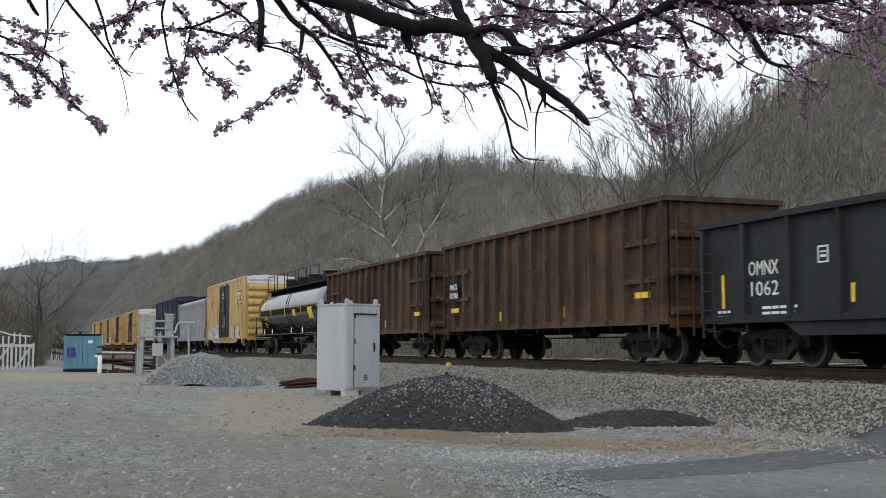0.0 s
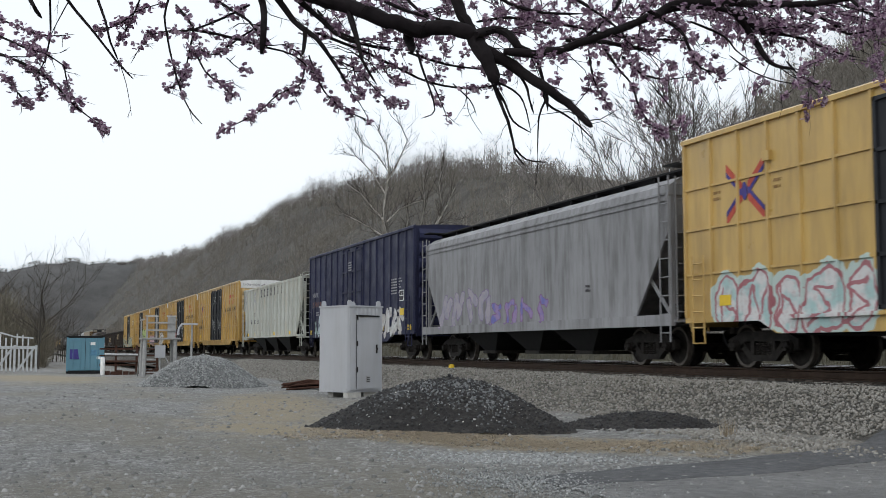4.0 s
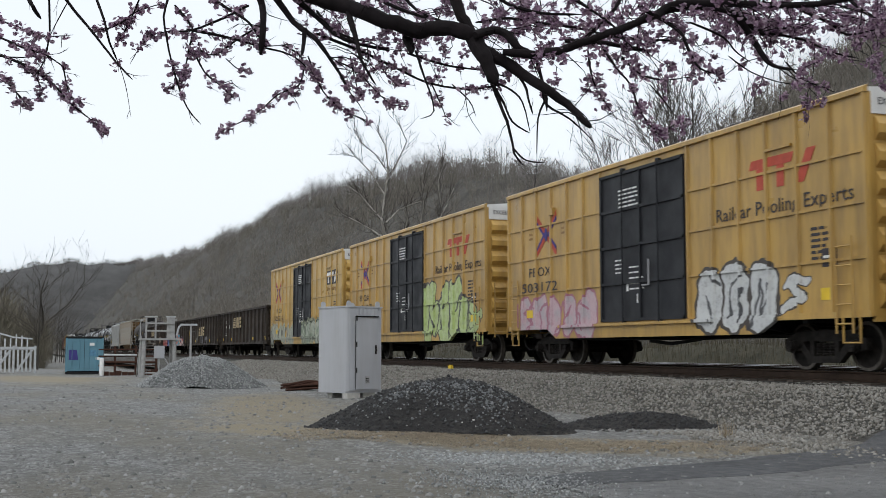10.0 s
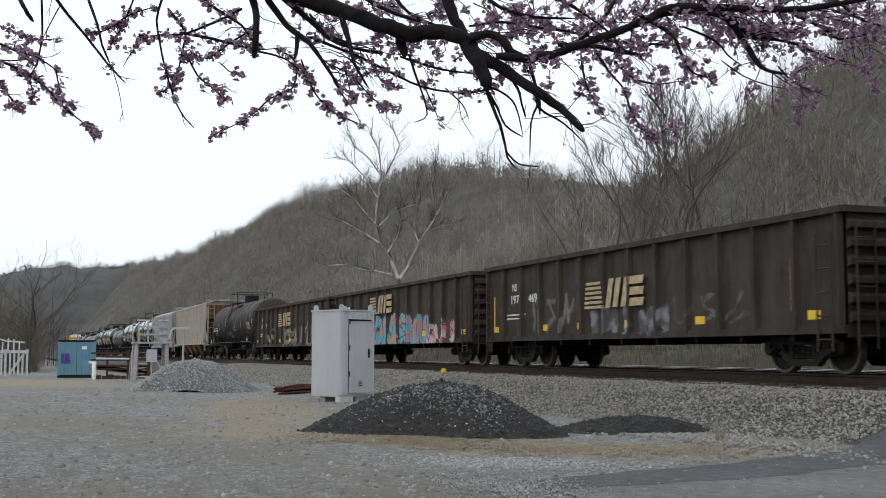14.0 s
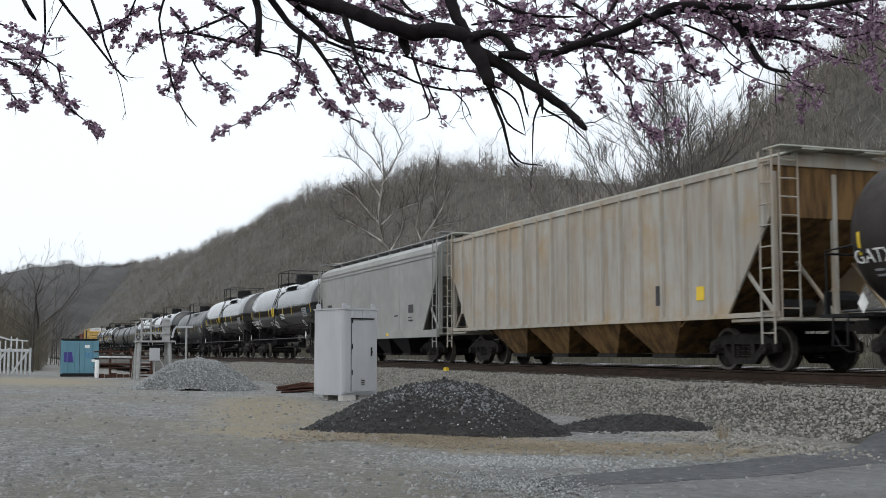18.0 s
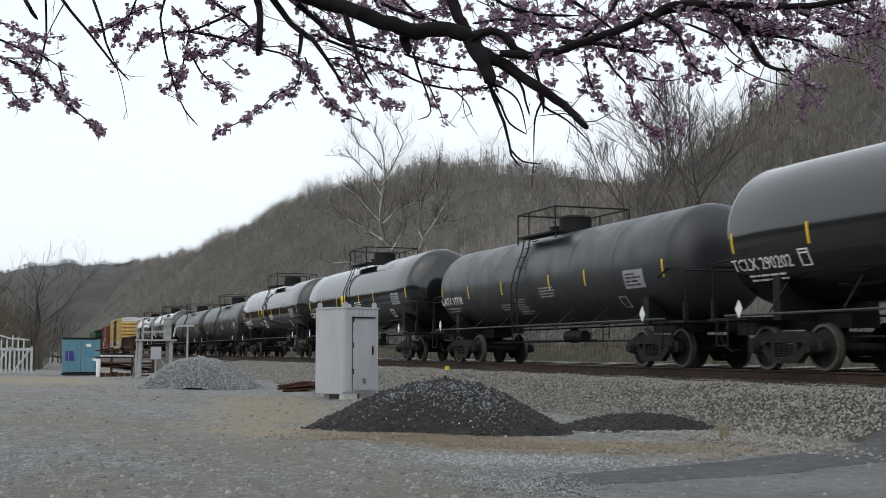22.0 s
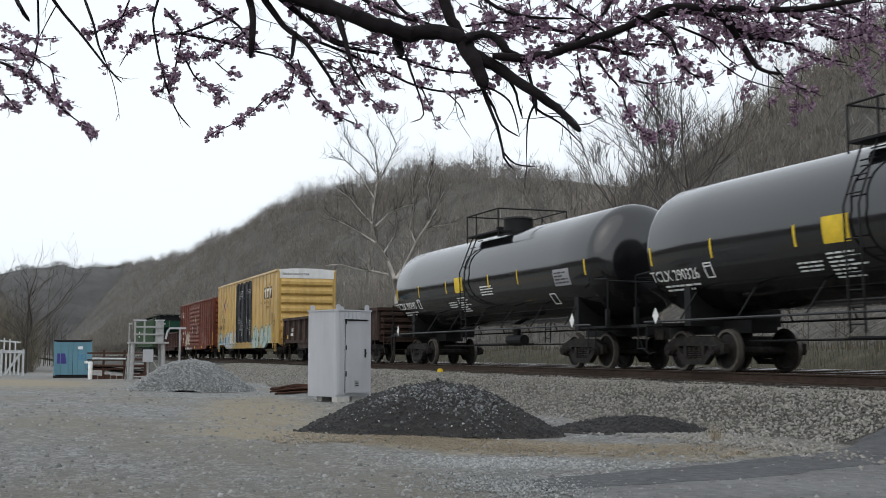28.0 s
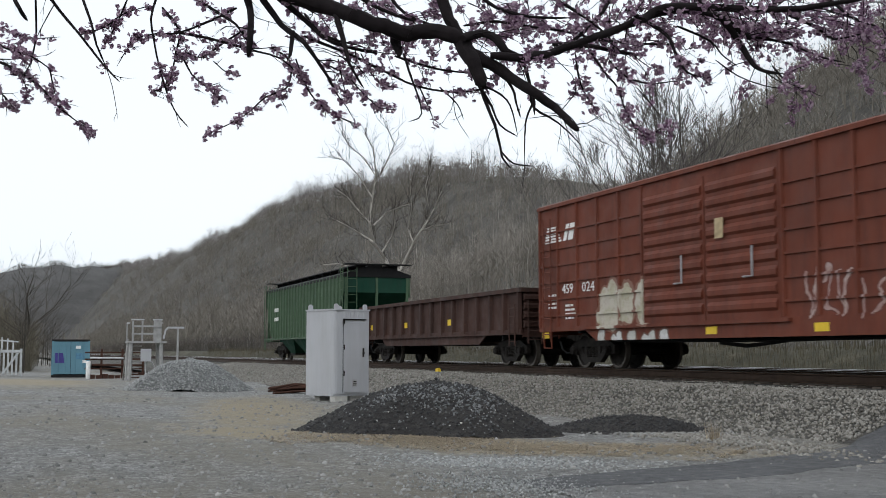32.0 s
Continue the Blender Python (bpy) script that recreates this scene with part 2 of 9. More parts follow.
def ground_material():
    """Crushed-stone yard: grey fines, paler stones, dark damp spots, tan patches of dirt and dead grass."""
    m, n, l, p = nodes("gravel_yard")
    fine = noise_at(n, l, 30, 8, None, 0.75)
    stones = n.new("ShaderNodeTexVoronoi")
    stones.inputs["Scale"].default_value = 16
    tc = n.new("ShaderNodeTexCoord")
    l.new(tc.outputs["Object"], stones.inputs["Vector"])
    mid = noise_at(n, l, 1.9, 9, (0.8, 1.2, 1), 0.75)
    wide = noise_at(n, l, 0.16, 5, (0.7, 1.5, 1))
    c = ramp(n, l, fine, (0.34, (0.070, 0.069, 0.067)), (0.5, (0.220, 0.219, 0.212)), (0.66, (0.42, 0.418, 0.402)))
    grain = n.new("ShaderNodeSeparateXYZ")
    l.new(stones.outputs["Color"], grain.inputs[0])
    c = blend(n, l, 0.75, c, ramp(n, l, grain.outputs[0], (0.0, (0.45,) * 3), (0.5, (0.95,) * 3), (1.0, (1.6,) * 3)), "MULTIPLY")
    c = blend(n, l, ramp(n, l, mid, (0.44, (0, 0, 0)), (0.60, (0.85, 0.85, 0.85))), c, (0.140, 0.138, 0.131))
    c = blend(n, l, ramp(n, l, wide, (0.46, (0, 0, 0)), (0.62, (0.62, 0.62, 0.62))), c, (0.175, 0.155, 0.115))
    # dirt patches: before the black heap, along its left foot, and by the far edge of the yard
    edge = noise_at(n, l, 1.1, 6, None, 0.65)
    for cx, cy, a, ax, ay in ((-14.2, 6.0, 39, 3.3, 1.05), (-24.0, 4.9, 169, 7.0, 1.25), (-17.4, 3.5, 20, 1.6, 0.8), (-60, 0.5, 5, 14, 3.0)):
        mp = n.new("ShaderNodeMapping")
        mp.vector_type = "TEXTURE"
        mp.inputs["Location"].default_value, mp.inputs["Rotation"].default_value, mp.inputs["Scale"].default_value = (cx, cy, 0), (0, 0, radians(a)), (ax, ay, 50)
        l.new(tc.outputs["Object"], mp.inputs["Vector"])
        d = n.new("ShaderNodeVectorMath")
        d.operation = "LENGTH"
        l.new(mp.outputs[0], d.inputs[0])
        q = n.new("ShaderNodeMath")
        q.operation = "MULTIPLY_ADD"
        q.inputs[1].default_value = 1.6
        l.new(edge, q.inputs[0])
        l.new(d.outputs["Value"], q.inputs[2])
        h = n.new("ShaderNodeMath")
        h.operation = "MULTIPLY"
        h.inputs[1].default_value = 0.4
        l.new(q.outputs[0], h.inputs[0])
        c = blend(n, l, ramp(n, l, h.outputs[0], (0.56, (0.78,) * 3), (0.86, (0, 0, 0))), c, blend(n, l, fine, (0.15, 0.125, 0.082), (0.40, 0.335, 0.225)))
    l.new(c, p.inputs["Base Color"])
    p.inputs["Roughness"].default_value = 0.95
    bumped(n, l, p, fine, 1.0, 0.04)
    return m


def soil_material(name, a, b, c3, scale=0.6):
    m, n, l, p = nodes(name)
    f = noise_at(n, l, scale, 9, None, 0.7)
    g = noise_at(n, l, scale * 0.07, 4)
    col = ramp(n, l, f, (0.3, a), (0.52, b), (0.72, c3))
    col = blend(n, l, 1.0, col, ramp(n, l, g, (0.35, (0.78,) * 3), (0.68, (1.2,) * 3)), "MULTIPLY")
    l.new(col, p.inputs["Base Color"])
    p.inputs["Roughness"].default_value = 1.0
    bumped(n, l, p, f, 0.8, 0.3)
    return m


def woods_material(name, dark, mid, light):
    """A bare wooded slope from afar: brown litter under fine upright grey-brown stems and twigs."""
    m, n, l, p = nodes(name)
    stems = noise_at(n, l, 1.0, 7, (1.5, 0.35, 0.30), 0.7)
    twigs = noise_at(n, l, 2.6, 6, (1.0, 0.5, 0.6), 0.75)
    wide = noise_at(n, l, 0.03, 5)
    c = ramp(n, l, stems, (0.36, dark), (0.5, mid), (0.64, light))
    c = blend(n, l, 1.0, c, ramp(n, l, twigs, (0.36, (0.62,) * 3), (0.64, (1.45,) * 3)), "MULTIPLY")
    c = blend(n, l, 1.0, c, ramp(n, l, wide, (0.35, (0.8,) * 3), (0.68, (1.22,) * 3)), "MULTIPLY")
    l.new(c, p.inputs["Base Color"])
    p.inputs["Roughness"].default_value = 1.0
    bumped(n, l, p, stems, 0.6, 0.5)
    return m


MAT_GROUND = ground_material()
MAT_LITTER = woods_material("wooded_slope", (0.041, 0.038, 0.033), (0.069, 0.064, 0.056), (0.108, 0.101, 0.090))
# greyer than the near slope: distance haze is put into this colour
MAT_FARHILL = woods_material("haze_greyed_ridge", (0.040, 0.039, 0.039), (0.064, 0.062, 0.060), (0.096, 0.093, 0.089))
MAT_VERGE = soil_material("dry_grass_verge", (0.032, 0.030, 0.020), (0.062, 0.057, 0.037), (0.10, 0.09, 0.06), 1.3)
MAT_BANKGRASS = island("bank_grass_stalks", [(0.075, 0.065, 0.040), (0.11, 0.095, 0.06), (0.06, 0.053, 0.033), (0.14, 0.12, 0.08)])
MAT_BALLAST = island("limestone_ballast", [(0.105, 0.097, 0.085), (0.255, 0.242, 0.217), (0.15, 0.14, 0.121), (0.32, 0.308, 0.282), (0.195, 0.18, 0.155), (0.275, 0.26, 0.233)])
# fines kept darker than the loose stones, as painted shade in their gaps
MAT_BALLASTBED = soil_material("gap_shaded_ballast_fines", (0.05, 0.047, 0.041), (0.11, 0.104, 0.092), (0.20, 0.19, 0.168), 12)
MAT_DARKBED = soil_material("oil_dark_ballast", (0.022, 0.019, 0.016), (0.04, 0.035, 0.029), (0.075, 0.066, 0.055), 8)
MAT_STONEBED = soil_material("crushed_stone_fines", (0.07, 0.072, 0.072), (0.15, 0.154, 0.153), (0.27, 0.275, 0.27), 12)
MAT_COAL = soil_material("black_millings", (0.018, 0.0165, 0.016), (0.036, 0.033, 0.032), (0.08, 0.073, 0.068), 9)
MAT_COALLUMP = island("black_lumps", [(0.022, 0.022, 0.024), (0.034, 0.034, 0.036), (0.028, 0.028, 0.029), (0.05, 0.048, 0.047), (0.03, 0.03, 0.031), (0.038, 0.038, 0.038)])
MAT_PALELUMP = island("pale_stones", [(0.5, 0.49, 0.46), (0.32, 0.31, 0.3), (0.62, 0.6, 0.57)])
MAT_GREYLUMP = island("grey_chips", [(0.07, 0.074, 0.078), (0.14, 0.146, 0.15), (0.21, 0.215, 0.215), (0.1, 0.104, 0.108)])
MAT_YARDSTONE = island("pale_yard_stones", [(0.12, 0.119, 0.114), (0.26, 0.258, 0.248), (0.19, 0.188, 0.18), (0.34, 0.336, 0.323)])
MAT_STONE = island("grey_crushed_stone", [(0.15, 0.156, 0.156), (0.28, 0.288, 0.286), (0.21, 0.217, 0.215), (0.39, 0.395, 0.388), (0.25, 0.256, 0.25)])
MAT_STRAW = island("dry_grass_blades", [(0.24, 0.185, 0.125), (0.36, 0.295, 0.205), (0.18, 0.138, 0.092), (0.44, 0.37, 0.265)])
MAT_BARK = plain("dark_cherry_bark", (0.011, 0.008, 0.009), 0.95, 0, 0.4, 22, 0.6)
MAT_BAREBARK = island("bare_grey_bark", [(0.20, 0.178, 0.152), (0.34, 0.308, 0.27), (0.17, 0.15, 0.127), (0.42, 0.387, 0.345)], 0.95, 1.0)
MAT_WOODBARK = island("brown_grey_bark", [(0.12, 0.107, 0.089), (0.205, 0.184, 0.155), (0.15, 0.134, 0.112), (0.28, 0.256, 0.222)], 0.95, 1.0)
MAT_THICKET = island("brown_thicket", [(0.11, 0.096, 0.07), (0.18, 0.158, 0.118), (0.13, 0.115, 0.084), (0.24, 0.215, 0.165)], 0.95, 1.0)
MAT_CRESTBARK = island("pale_grey_bark", [(0.17, 0.155, 0.145), (0.30, 0.28, 0.265), (0.14, 0.125, 0.115), (0.38, 0.36, 0.34)], 0.95, 1.0)
MAT_BRUSH = island("dark_brush_stems", [(0.040, 0.034, 0.028), (0.07, 0.06, 0.05), (0.05, 0.042, 0.034), (0.10, 0.088, 0.074)], 0.95, 1.0)
MAT_TALLBARK = island("grey_brown_bark", [(0.075, 0.066, 0.06), (0.115, 0.103, 0.094), (0.085, 0.075, 0.068), (0.15, 0.136, 0.124)], 0.95, 1.0)
MAT_PALEBARK = plain("pale_sycamore_bark", (0.36, 0.335, 0.30), 0.85, 0, 0.35, 1.3, 0.3)


def yard_z(x, y):
    return (0.035 * np.sin(x * 0.31 + 1.3) * np.sin(y * 0.43) + 0.02 * np.sin(x * 0.9 + y * 0.7)) * (1 - smooth(-13.5, -10.5, x)) - 0.05 * smooth(-9, -3, x) - 0.55 * smooth(-34, -100, x)


def spaced(lo, hi, core_lo, core_hi, fine, steps):
    a = core_lo - (core_lo - lo) * np.linspace(1, 0, steps)[:-1] ** 2.5
    b = core_hi + (hi - core_hi) * np.linspace(0, 1, steps)[1:] ** 2.5
    return np.concatenate([a, np.arange(core_lo, core_hi + fine / 2, fine), b])


ground = tagged(heightfield("ground", spaced(-3000, 1500, -60, 6, 0.6, 26), spaced(-1500, 3000, -6, 14, 0.5, 26), yard_z, MAT_GROUND),
                "pale grey crushed-stone yard with tan patches of dirt", "ground", kind="structure")


def bank_z(x, y):
    """The ballast bank of both tracks."""
    up = smooth(9.3, 13.1, y) * (1 - smooth(22.0, 25.0, y))
    return -0.06 + 0.60 * up + 0.02 * np.sin(x * 1.7) * np.sin(y * 2.3) * up


ballast = tagged(heightfield("ballast_bank", np.concatenate([np.arange(-900, -70, 20.0), np.arange(-70, 10, 0.5), np.arange(10, 400, 15.0)]), np.arange(9.0, 25.6, 0.4), bank_z, MAT_BALLASTBED),
                 "pale limestone ballast bank under the railway", "ballast", kind="structure")
bed = Shape()
for yc in (TRACK_Y, TRACK2_Y):
    bed.box(-900, 400, yc - 1.75, yc + 1.75, 0.40, 0.575)
solid("track_bed", bed, MAT_DARKBED, "dark oil-stained ballast between the ties", "ballast", "structure")

# rails and ties
for yc, zt in ((TRACK_Y, RAIL_Z), (TRACK2_Y, RAIL_Z - 0.03)):
    for side in (-0.7525, 0.7525):
        y = yc + side
        rail = thing("rail", pose(0, 0, 0), "long rusty steel rail with a polished head", "rail", "rails")
        web = Shape().slab([(y - 0.07, zt - 0.19), (y + 0.07, zt - 0.19), (y + 0.07, zt - 0.172), (y + 0.012, zt - 0.15), (y + 0.012, zt - 0.05),
                            (y + 0.036, zt - 0.035), (y + 0.036, zt - 0.004), (y - 0.036, zt - 0.004), (y - 0.036, zt - 0.035), (y - 0.012, zt - 0.05), (y - 0.012, zt - 0.15), (y - 0.07, zt - 0.172)], "x", -900, 400)
        part("web", web, MAT_RAIL, rail)
        part("head", Shape().slab([(y - 0.034, zt - 0.003), (y + 0.034, zt - 0.003), (y + 0.03, zt), (y - 0.03, zt)], "x", -900, 400), MAT_RAILTOP, rail, "polished running surface")
tie = Shape().box(-0.11, 0.11, -1.3, 1.3, -0.15, 0).mesh("tie", MAT_TIE)
ties = tagged(new("track_ties"), "weathered dark wooden railway ties", "railway ties", kind="structure")
rng = random.Random(5)
for k in range(140):
    part("tie", tie, MAT_TIE, ties, at=pose(-8 - k * 0.55, TRACK_Y + rng.uniform(-0.04, 0.04), RAIL_Z - 0.191, 0, 0, rng.uniform(-1, 1)))
rest = Shape()
for k in range(260):
    x = -8 - 140 * 0.55 - k * 0.55
    rest.box(x - 0.11, x + 0.11, TRACK_Y - 1.3, TRACK_Y + 1.3, RAIL_Z - 0.341, RAIL_Z - 0.191)
for k in range(330):
    x = -8 - k * 0.55
    rest.box(x - 0.11, x + 0.11, TRACK2_Y - 1.3, TRACK2_Y + 1.3, RAIL_Z - 0.371, RAIL_Z - 0.221)
tagged(part("far_ties", rest, MAT_TIE, ties), kind="stuff")


def rock_template(seed, flat=0.75):
    r = random.Random(seed)
    vs = []
    for z, k, ph in ((-0.5, 3, 0.2), (0.15, 4, 0.9), (0.5, 3, 0.5)):
        for j in range(k):
            a = 2 * math.pi * (j + ph) / k + r.uniform(-0.3, 0.3)
            q = (0.55 if abs(z) < 0.3 else 0.36) * r.uniform(0.75, 1.2)
            vs.append((math.cos(a) * q, math.sin(a) * q, z * flat * r.uniform(0.8, 1.1)))
    bm = bmesh.new()
    for v in vs:
        bm.verts.new(v)
    bmesh.ops.convex_hull(bm, input=bm.verts)
    bmesh.ops.delete(bm, geom=[v for v in bm.verts if not v.link_faces], context="VERTS")
    bmesh.ops.triangulate(bm, faces=bm.faces)
    bm.verts.index_update()
    out = np.array([v.co[:] for v in bm.verts]), np.array([[v.index for v in f.verts] for f in bm.faces])
    bm.free()
    return out


ROCKS = [rock_template(k) for k in range(5)]


def joined(name, bits, mat, flat=True):
    """One mesh of many copies: bits is a list of (template, N x 3 places, N turns as 3 x 3, N sizes)."""
    vs, fs, k = [], [], 0
    for (tv, tf), at, turn, size in bits:
        if not len(at):
            continue
        w = np.einsum("nij,vj->nvi", turn, tv) * size[:, None, None] + at[:, None, :]
        vs.append(w.reshape(-1, 3))
        fs.append((tf[None] + (k + np.arange(len(at)) * len(tv))[:, None, None]).reshape(-1, 3))
        k += len(at) * len(tv)
    V, T = np.concatenate(vs), np.concatenate(fs)
    me = bpy.data.meshes.new(name)
    me.vertices.add(len(V))
    me.vertices.foreach_set("co", V.astype(np.float32).ravel())
    me.loops.add(len(T) * 3)
    me.loops.foreach_set("vertex_index", T.astype(np.int32).ravel())
    me.polygons.add(len(T))
    me.polygons.foreach_set("loop_start", np.arange(0, len(T) * 3, 3, dtype=np.int32))
    me.update(calc_edges=True)
    me.materials.append(mat)
    return me


def turns(g, n, upright=False):
    a = g.uniform(0, 2 * math.pi, n)
    c, s, o, e = np.cos(a), np.sin(a), np.zeros(n), np.ones(n)
    rz = np.stack([c, -s, o, s, c, o, o, o, e], -1).reshape(n, 3, 3)
    if upright:
        return rz
    b = g.uniform(0, 2 * math.pi, n)
    c, s = np.cos(b), np.sin(b)
    rx = np.stack([e, o, o, o, c, -s, o, s, c], -1).reshape(n, 3, 3)
    return np.einsum("nij,njk->nik", rz, rx)


def scatter_rocks(name, places, sizes, mat, seed):
    g = np.random.default_rng(seed)
    pick = g.integers(0, len(ROCKS), len(places))
    return joined(name, [(ROCKS[k], places[pick == k], turns(g, int((pick == k).sum())), sizes[pick == k]) for k in range(len(ROCKS))], mat)


g = np.random.default_rng(11)
N = 44000
bx = -9.5 - 62 * g.random(N) ** 1.6
by = g.uniform(9.5, 14.2, N)
keep = (by > 9.5 + 0.9 * g.random(N) ** 2) & ~((bx > -12.6 - 0.2 * (by - 11)) & (by < 14))
bx, by = bx[keep], by[keep]
tagged(new("ballast_stones", scatter_rocks("ballast_stones", np.stack([bx, by, bank_z(bx, by) + 0.012], -1), g.uniform(0.022, 0.052, len(bx)) * (1 + 0.012 * np.abs(bx)), MAT_BALLAST, 3)),
       "loose pale limestone ballast stones", "ballast", kind="stuff")
N = 16000
r = 8.5 + 34 * g.random(N) ** 1.6
a = radians(TURN) + g.uniform(-0.40, 0.40, N)
px, py = -r * np.cos(a), r * np.sin(a)
keep = (py < 9.9)
px, py = px[keep], py[keep]
tagged(new("yard_stones", scatter_rocks("yard_stones", np.stack([px, py, yard_z(px, py) - 0.004], -1), (0.014 + 0.055 * g.random(len(px)) ** 4) * (1 + 0.01 * np.abs(px)), MAT_YARDSTONE, 4)),
       "scattered small pale stones on the yard", "gravel", kind="stuff")

# road: old asphalt that runs up to the crossing
MAT_ROAD = soil_material("worn_asphalt", (0.155, 0.155, 0.156), (0.215, 0.213, 0.21), (0.285, 0.282, 0.276), 7)
MAT_ROADEDGE = soil_material("fresh_asphalt_edge", (0.088, 0.09, 0.096), (0.13, 0.132, 0.138), (0.19, 0.19, 0.192), 7)


def road_strip(name, inner, outer, lift, mat, label):
    s = Shape()
    ys = np.linspace(4.45, 24.0, 80)
    for y in ys:
        x0, x1 = inner(y), outer(y)
        z = 0.015 + lift
        z = max(z, float(bank_z(-10, y)) + 0.05 + lift, (RAIL_Z - 0.01 + lift) * float(smooth(11.5, 14.3, y)))
        s.v += [(x0, y, z), (x1, y, z), (x0, y, z - 0.12), (x1, y, z - 0.12)]
    for k in range(len(ys) - 1):
        a, b = 4 * k, 4 * k + 4
        s.f += [(a, b, b + 1, a + 1), (a + 2, b + 2, b, a), (a + 1, b + 1, b + 3, a + 3)]
    s.f.append((0, 1, 3, 2))
    return solid(name, s, mat, label, "road", "structure")


def edge_x(y):
    return -9.75 - 0.11 * (y - 2) - 0.030 * max(0, y - 3.2) ** 2 + 0.05 * math.sin(y * 2.9) + 0.03 * math.sin(y * 7.1)


road_strip("road", lambda y: edge_x(y) + 0.75 + 0.10 * math.sin(y * 1.3) + 0.16 * max(0, y - 5), lambda y: 3.0, 0.0, MAT_ROAD, "worn pale grey asphalt road beside the yard")
road_strip("road_edge", edge_x, lambda y: edge_x(y) + 0.8 + 0.10 * math.sin(y * 1.3) + 0.16 * max(0, y - 5), 0.004, MAT_ROADEDGE, "dark newer asphalt strip along the road's edge")

# verge and hills behind the railway
solid("verge", Shape().box(-900, 400, 24.6, 46, -0.5, 0.22), MAT_VERGE, "dry grass strip beyond the tracks", "grass verge", "structure")
CREST_X = (-3400, -2806, -1929, -1532, -1271, -1083, -943, -832, -750, -679, -619, -567, -498, -450, -420, -369, -347, -320, -296, -271, -250, -230, -212, -205, -198, -190, -180, -100, 300)
CREST_Z = (205, 180, 135, 112, 100, 96, 95, 96, 93, 94, 88, 84, 76, 71, 68, 63, 61, 53, 47, 46, 47, 49, 52, 55, 59, 62, 65, 78, 92)


def hill_z(x, y):
    h = np.interp(x, CREST_X, CREST_Z)
    t = np.clip((y - 40) / 140.0, 0, 1)
    up = t * t * (3 - 2 * t) * 0.6 + t * 0.4
    down = 1 - 0.6 * smooth(182, 310, y)
    wob = 2.5 * np.sin(x * 0.021 + y * 0.03) + 1.6 * np.sin(x * 0.057 - y * 0.041)
    return -0.6 + h * up * down + wob * np.clip(t * 2, 0, 1)


def canopy_z(x, y):
    """The slope with the uneven top of its underbrush."""
    g = np.random.default_rng(19)
    return hill_z(x, y) + g.uniform(0, 1, x.shape) ** 2 * 3.2 * smooth(55, 110, y) * np.where(x > -420, 0.7, 1.0)


hill = tagged(heightfield("hillside", np.concatenate([np.arange(-3400, -1700, 25.0), np.arange(-1700, -900, 9.0), np.arange(-900, 320, 4.5)]), np.concatenate([np.arange(38, 130, 9.0), np.arange(130, 200, 4.5), np.arange(200, 430, 15.0)]), canopy_z, MAT_LITTER), "steep wooded hillside of brown leaf litter", "hill", kind="structure")


def far_z(x, y):
    h = np.interp(y, (-900, -250, -60, 40, 130, 230, 300, 420, 900), (50, 80, 122, 134, 142, 152, 164, 172, 180))
    return -1 + h * (1 - smooth(170, 300, y)) * smooth(-1500, -1950, x) * (1 + 0.03 * np.sin(y * 0.03) + 0.02 * np.sin(y * 0.11))


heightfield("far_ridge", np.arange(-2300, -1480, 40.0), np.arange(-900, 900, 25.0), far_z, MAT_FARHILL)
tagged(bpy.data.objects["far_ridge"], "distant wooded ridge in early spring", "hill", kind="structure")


def bare_tree(seed, n_limbs=22, spread=0.30, thick=0.014, twigs=0):
    """A leafless tree of unit height: tapered trunk, limbs that fork upwards. Returns vertices and triangles."""
    r = random.Random(seed)
    vs, fs = [], []

    def cone(a, b, ra, rb=0.0):
        a, b = Vector(a), Vector(b)
        d = (b - a).normalized()
        u = d.cross(Vector((0.3, 0.8, 0.1))).normalized()
        w = d.cross(u)
        k = len(vs)
        ring = [u * math.cos(q) + w * math.sin(q) for q in (0, 2.094, 4.189)]
        vs.extend(tuple(a + q * ra) for q in ring)
        if rb:
            vs.extend(tuple(b + q * rb) for q in ring)
            for i in range(3):
                j = (i + 1) % 3
                fs.extend([(k + i, k + j, k + 3 + j), (k + i, k + 3 + j, k + 3 + i)])
        else:
            vs.append(tuple(b))
            fs.extend((k + i, k + (i + 1) % 3, k + 3) for i in range(3))

    lean = Vector((r.uniform(-0.06, 0.06), r.uniform(-0.06, 0.06), 0))
    p1, p2 = Vector((0, 0, 0.4)) + lean * 0.5, Vector((0, 0, 0.78)) + lean
    cone((0, 0, -0.05), p1, thick, thick * 0.7)
    cone(p1, p2, thick * 0.7, thick * 0.35)
    cone(p2, p2 + Vector((r.uniform(-0.05, 0.05), r.uniform(-0.05, 0.05), 0.22)), thick * 0.35)
    for k in range(n_limbs):
        t = r.uniform(0.28, 0.97)
        base = p1.lerp(p2, (t - 0.4) / 0.4) if t > 0.4 else p1 * (t / 0.4)
        az = r.uniform(0, 6.283)
        ln = spread * (1.15 - t * 0.75) * r.uniform(0.6, 1.2)
        mid = base + Vector((math.cos(az), math.sin(az), 0.7)) * ln * 0.55
        end = mid + Vector((math.cos(az + r.uniform(-0.5, 0.5)), math.sin(az), 1.3)) * ln * 0.5
        q = thick * 0.42 * (1.1 - t * 0.6)
        cone(base, mid, q, q * 0.6)
        cone(mid, end, q * 0.6)
        for _ in range(2 + twigs):
            s = base.lerp(mid, r.uniform(0.4, 1)) if r.random() < 0.5 else mid.lerp(end, r.uniform(0, 0.6))
            cone(s, s + Vector((r.uniform(-1, 1), r.uniform(-1, 1), r.uniform(0.2, 1.2))) * ln * 0.34, q * 0.38)
    return np.array(vs), np.array(fs)


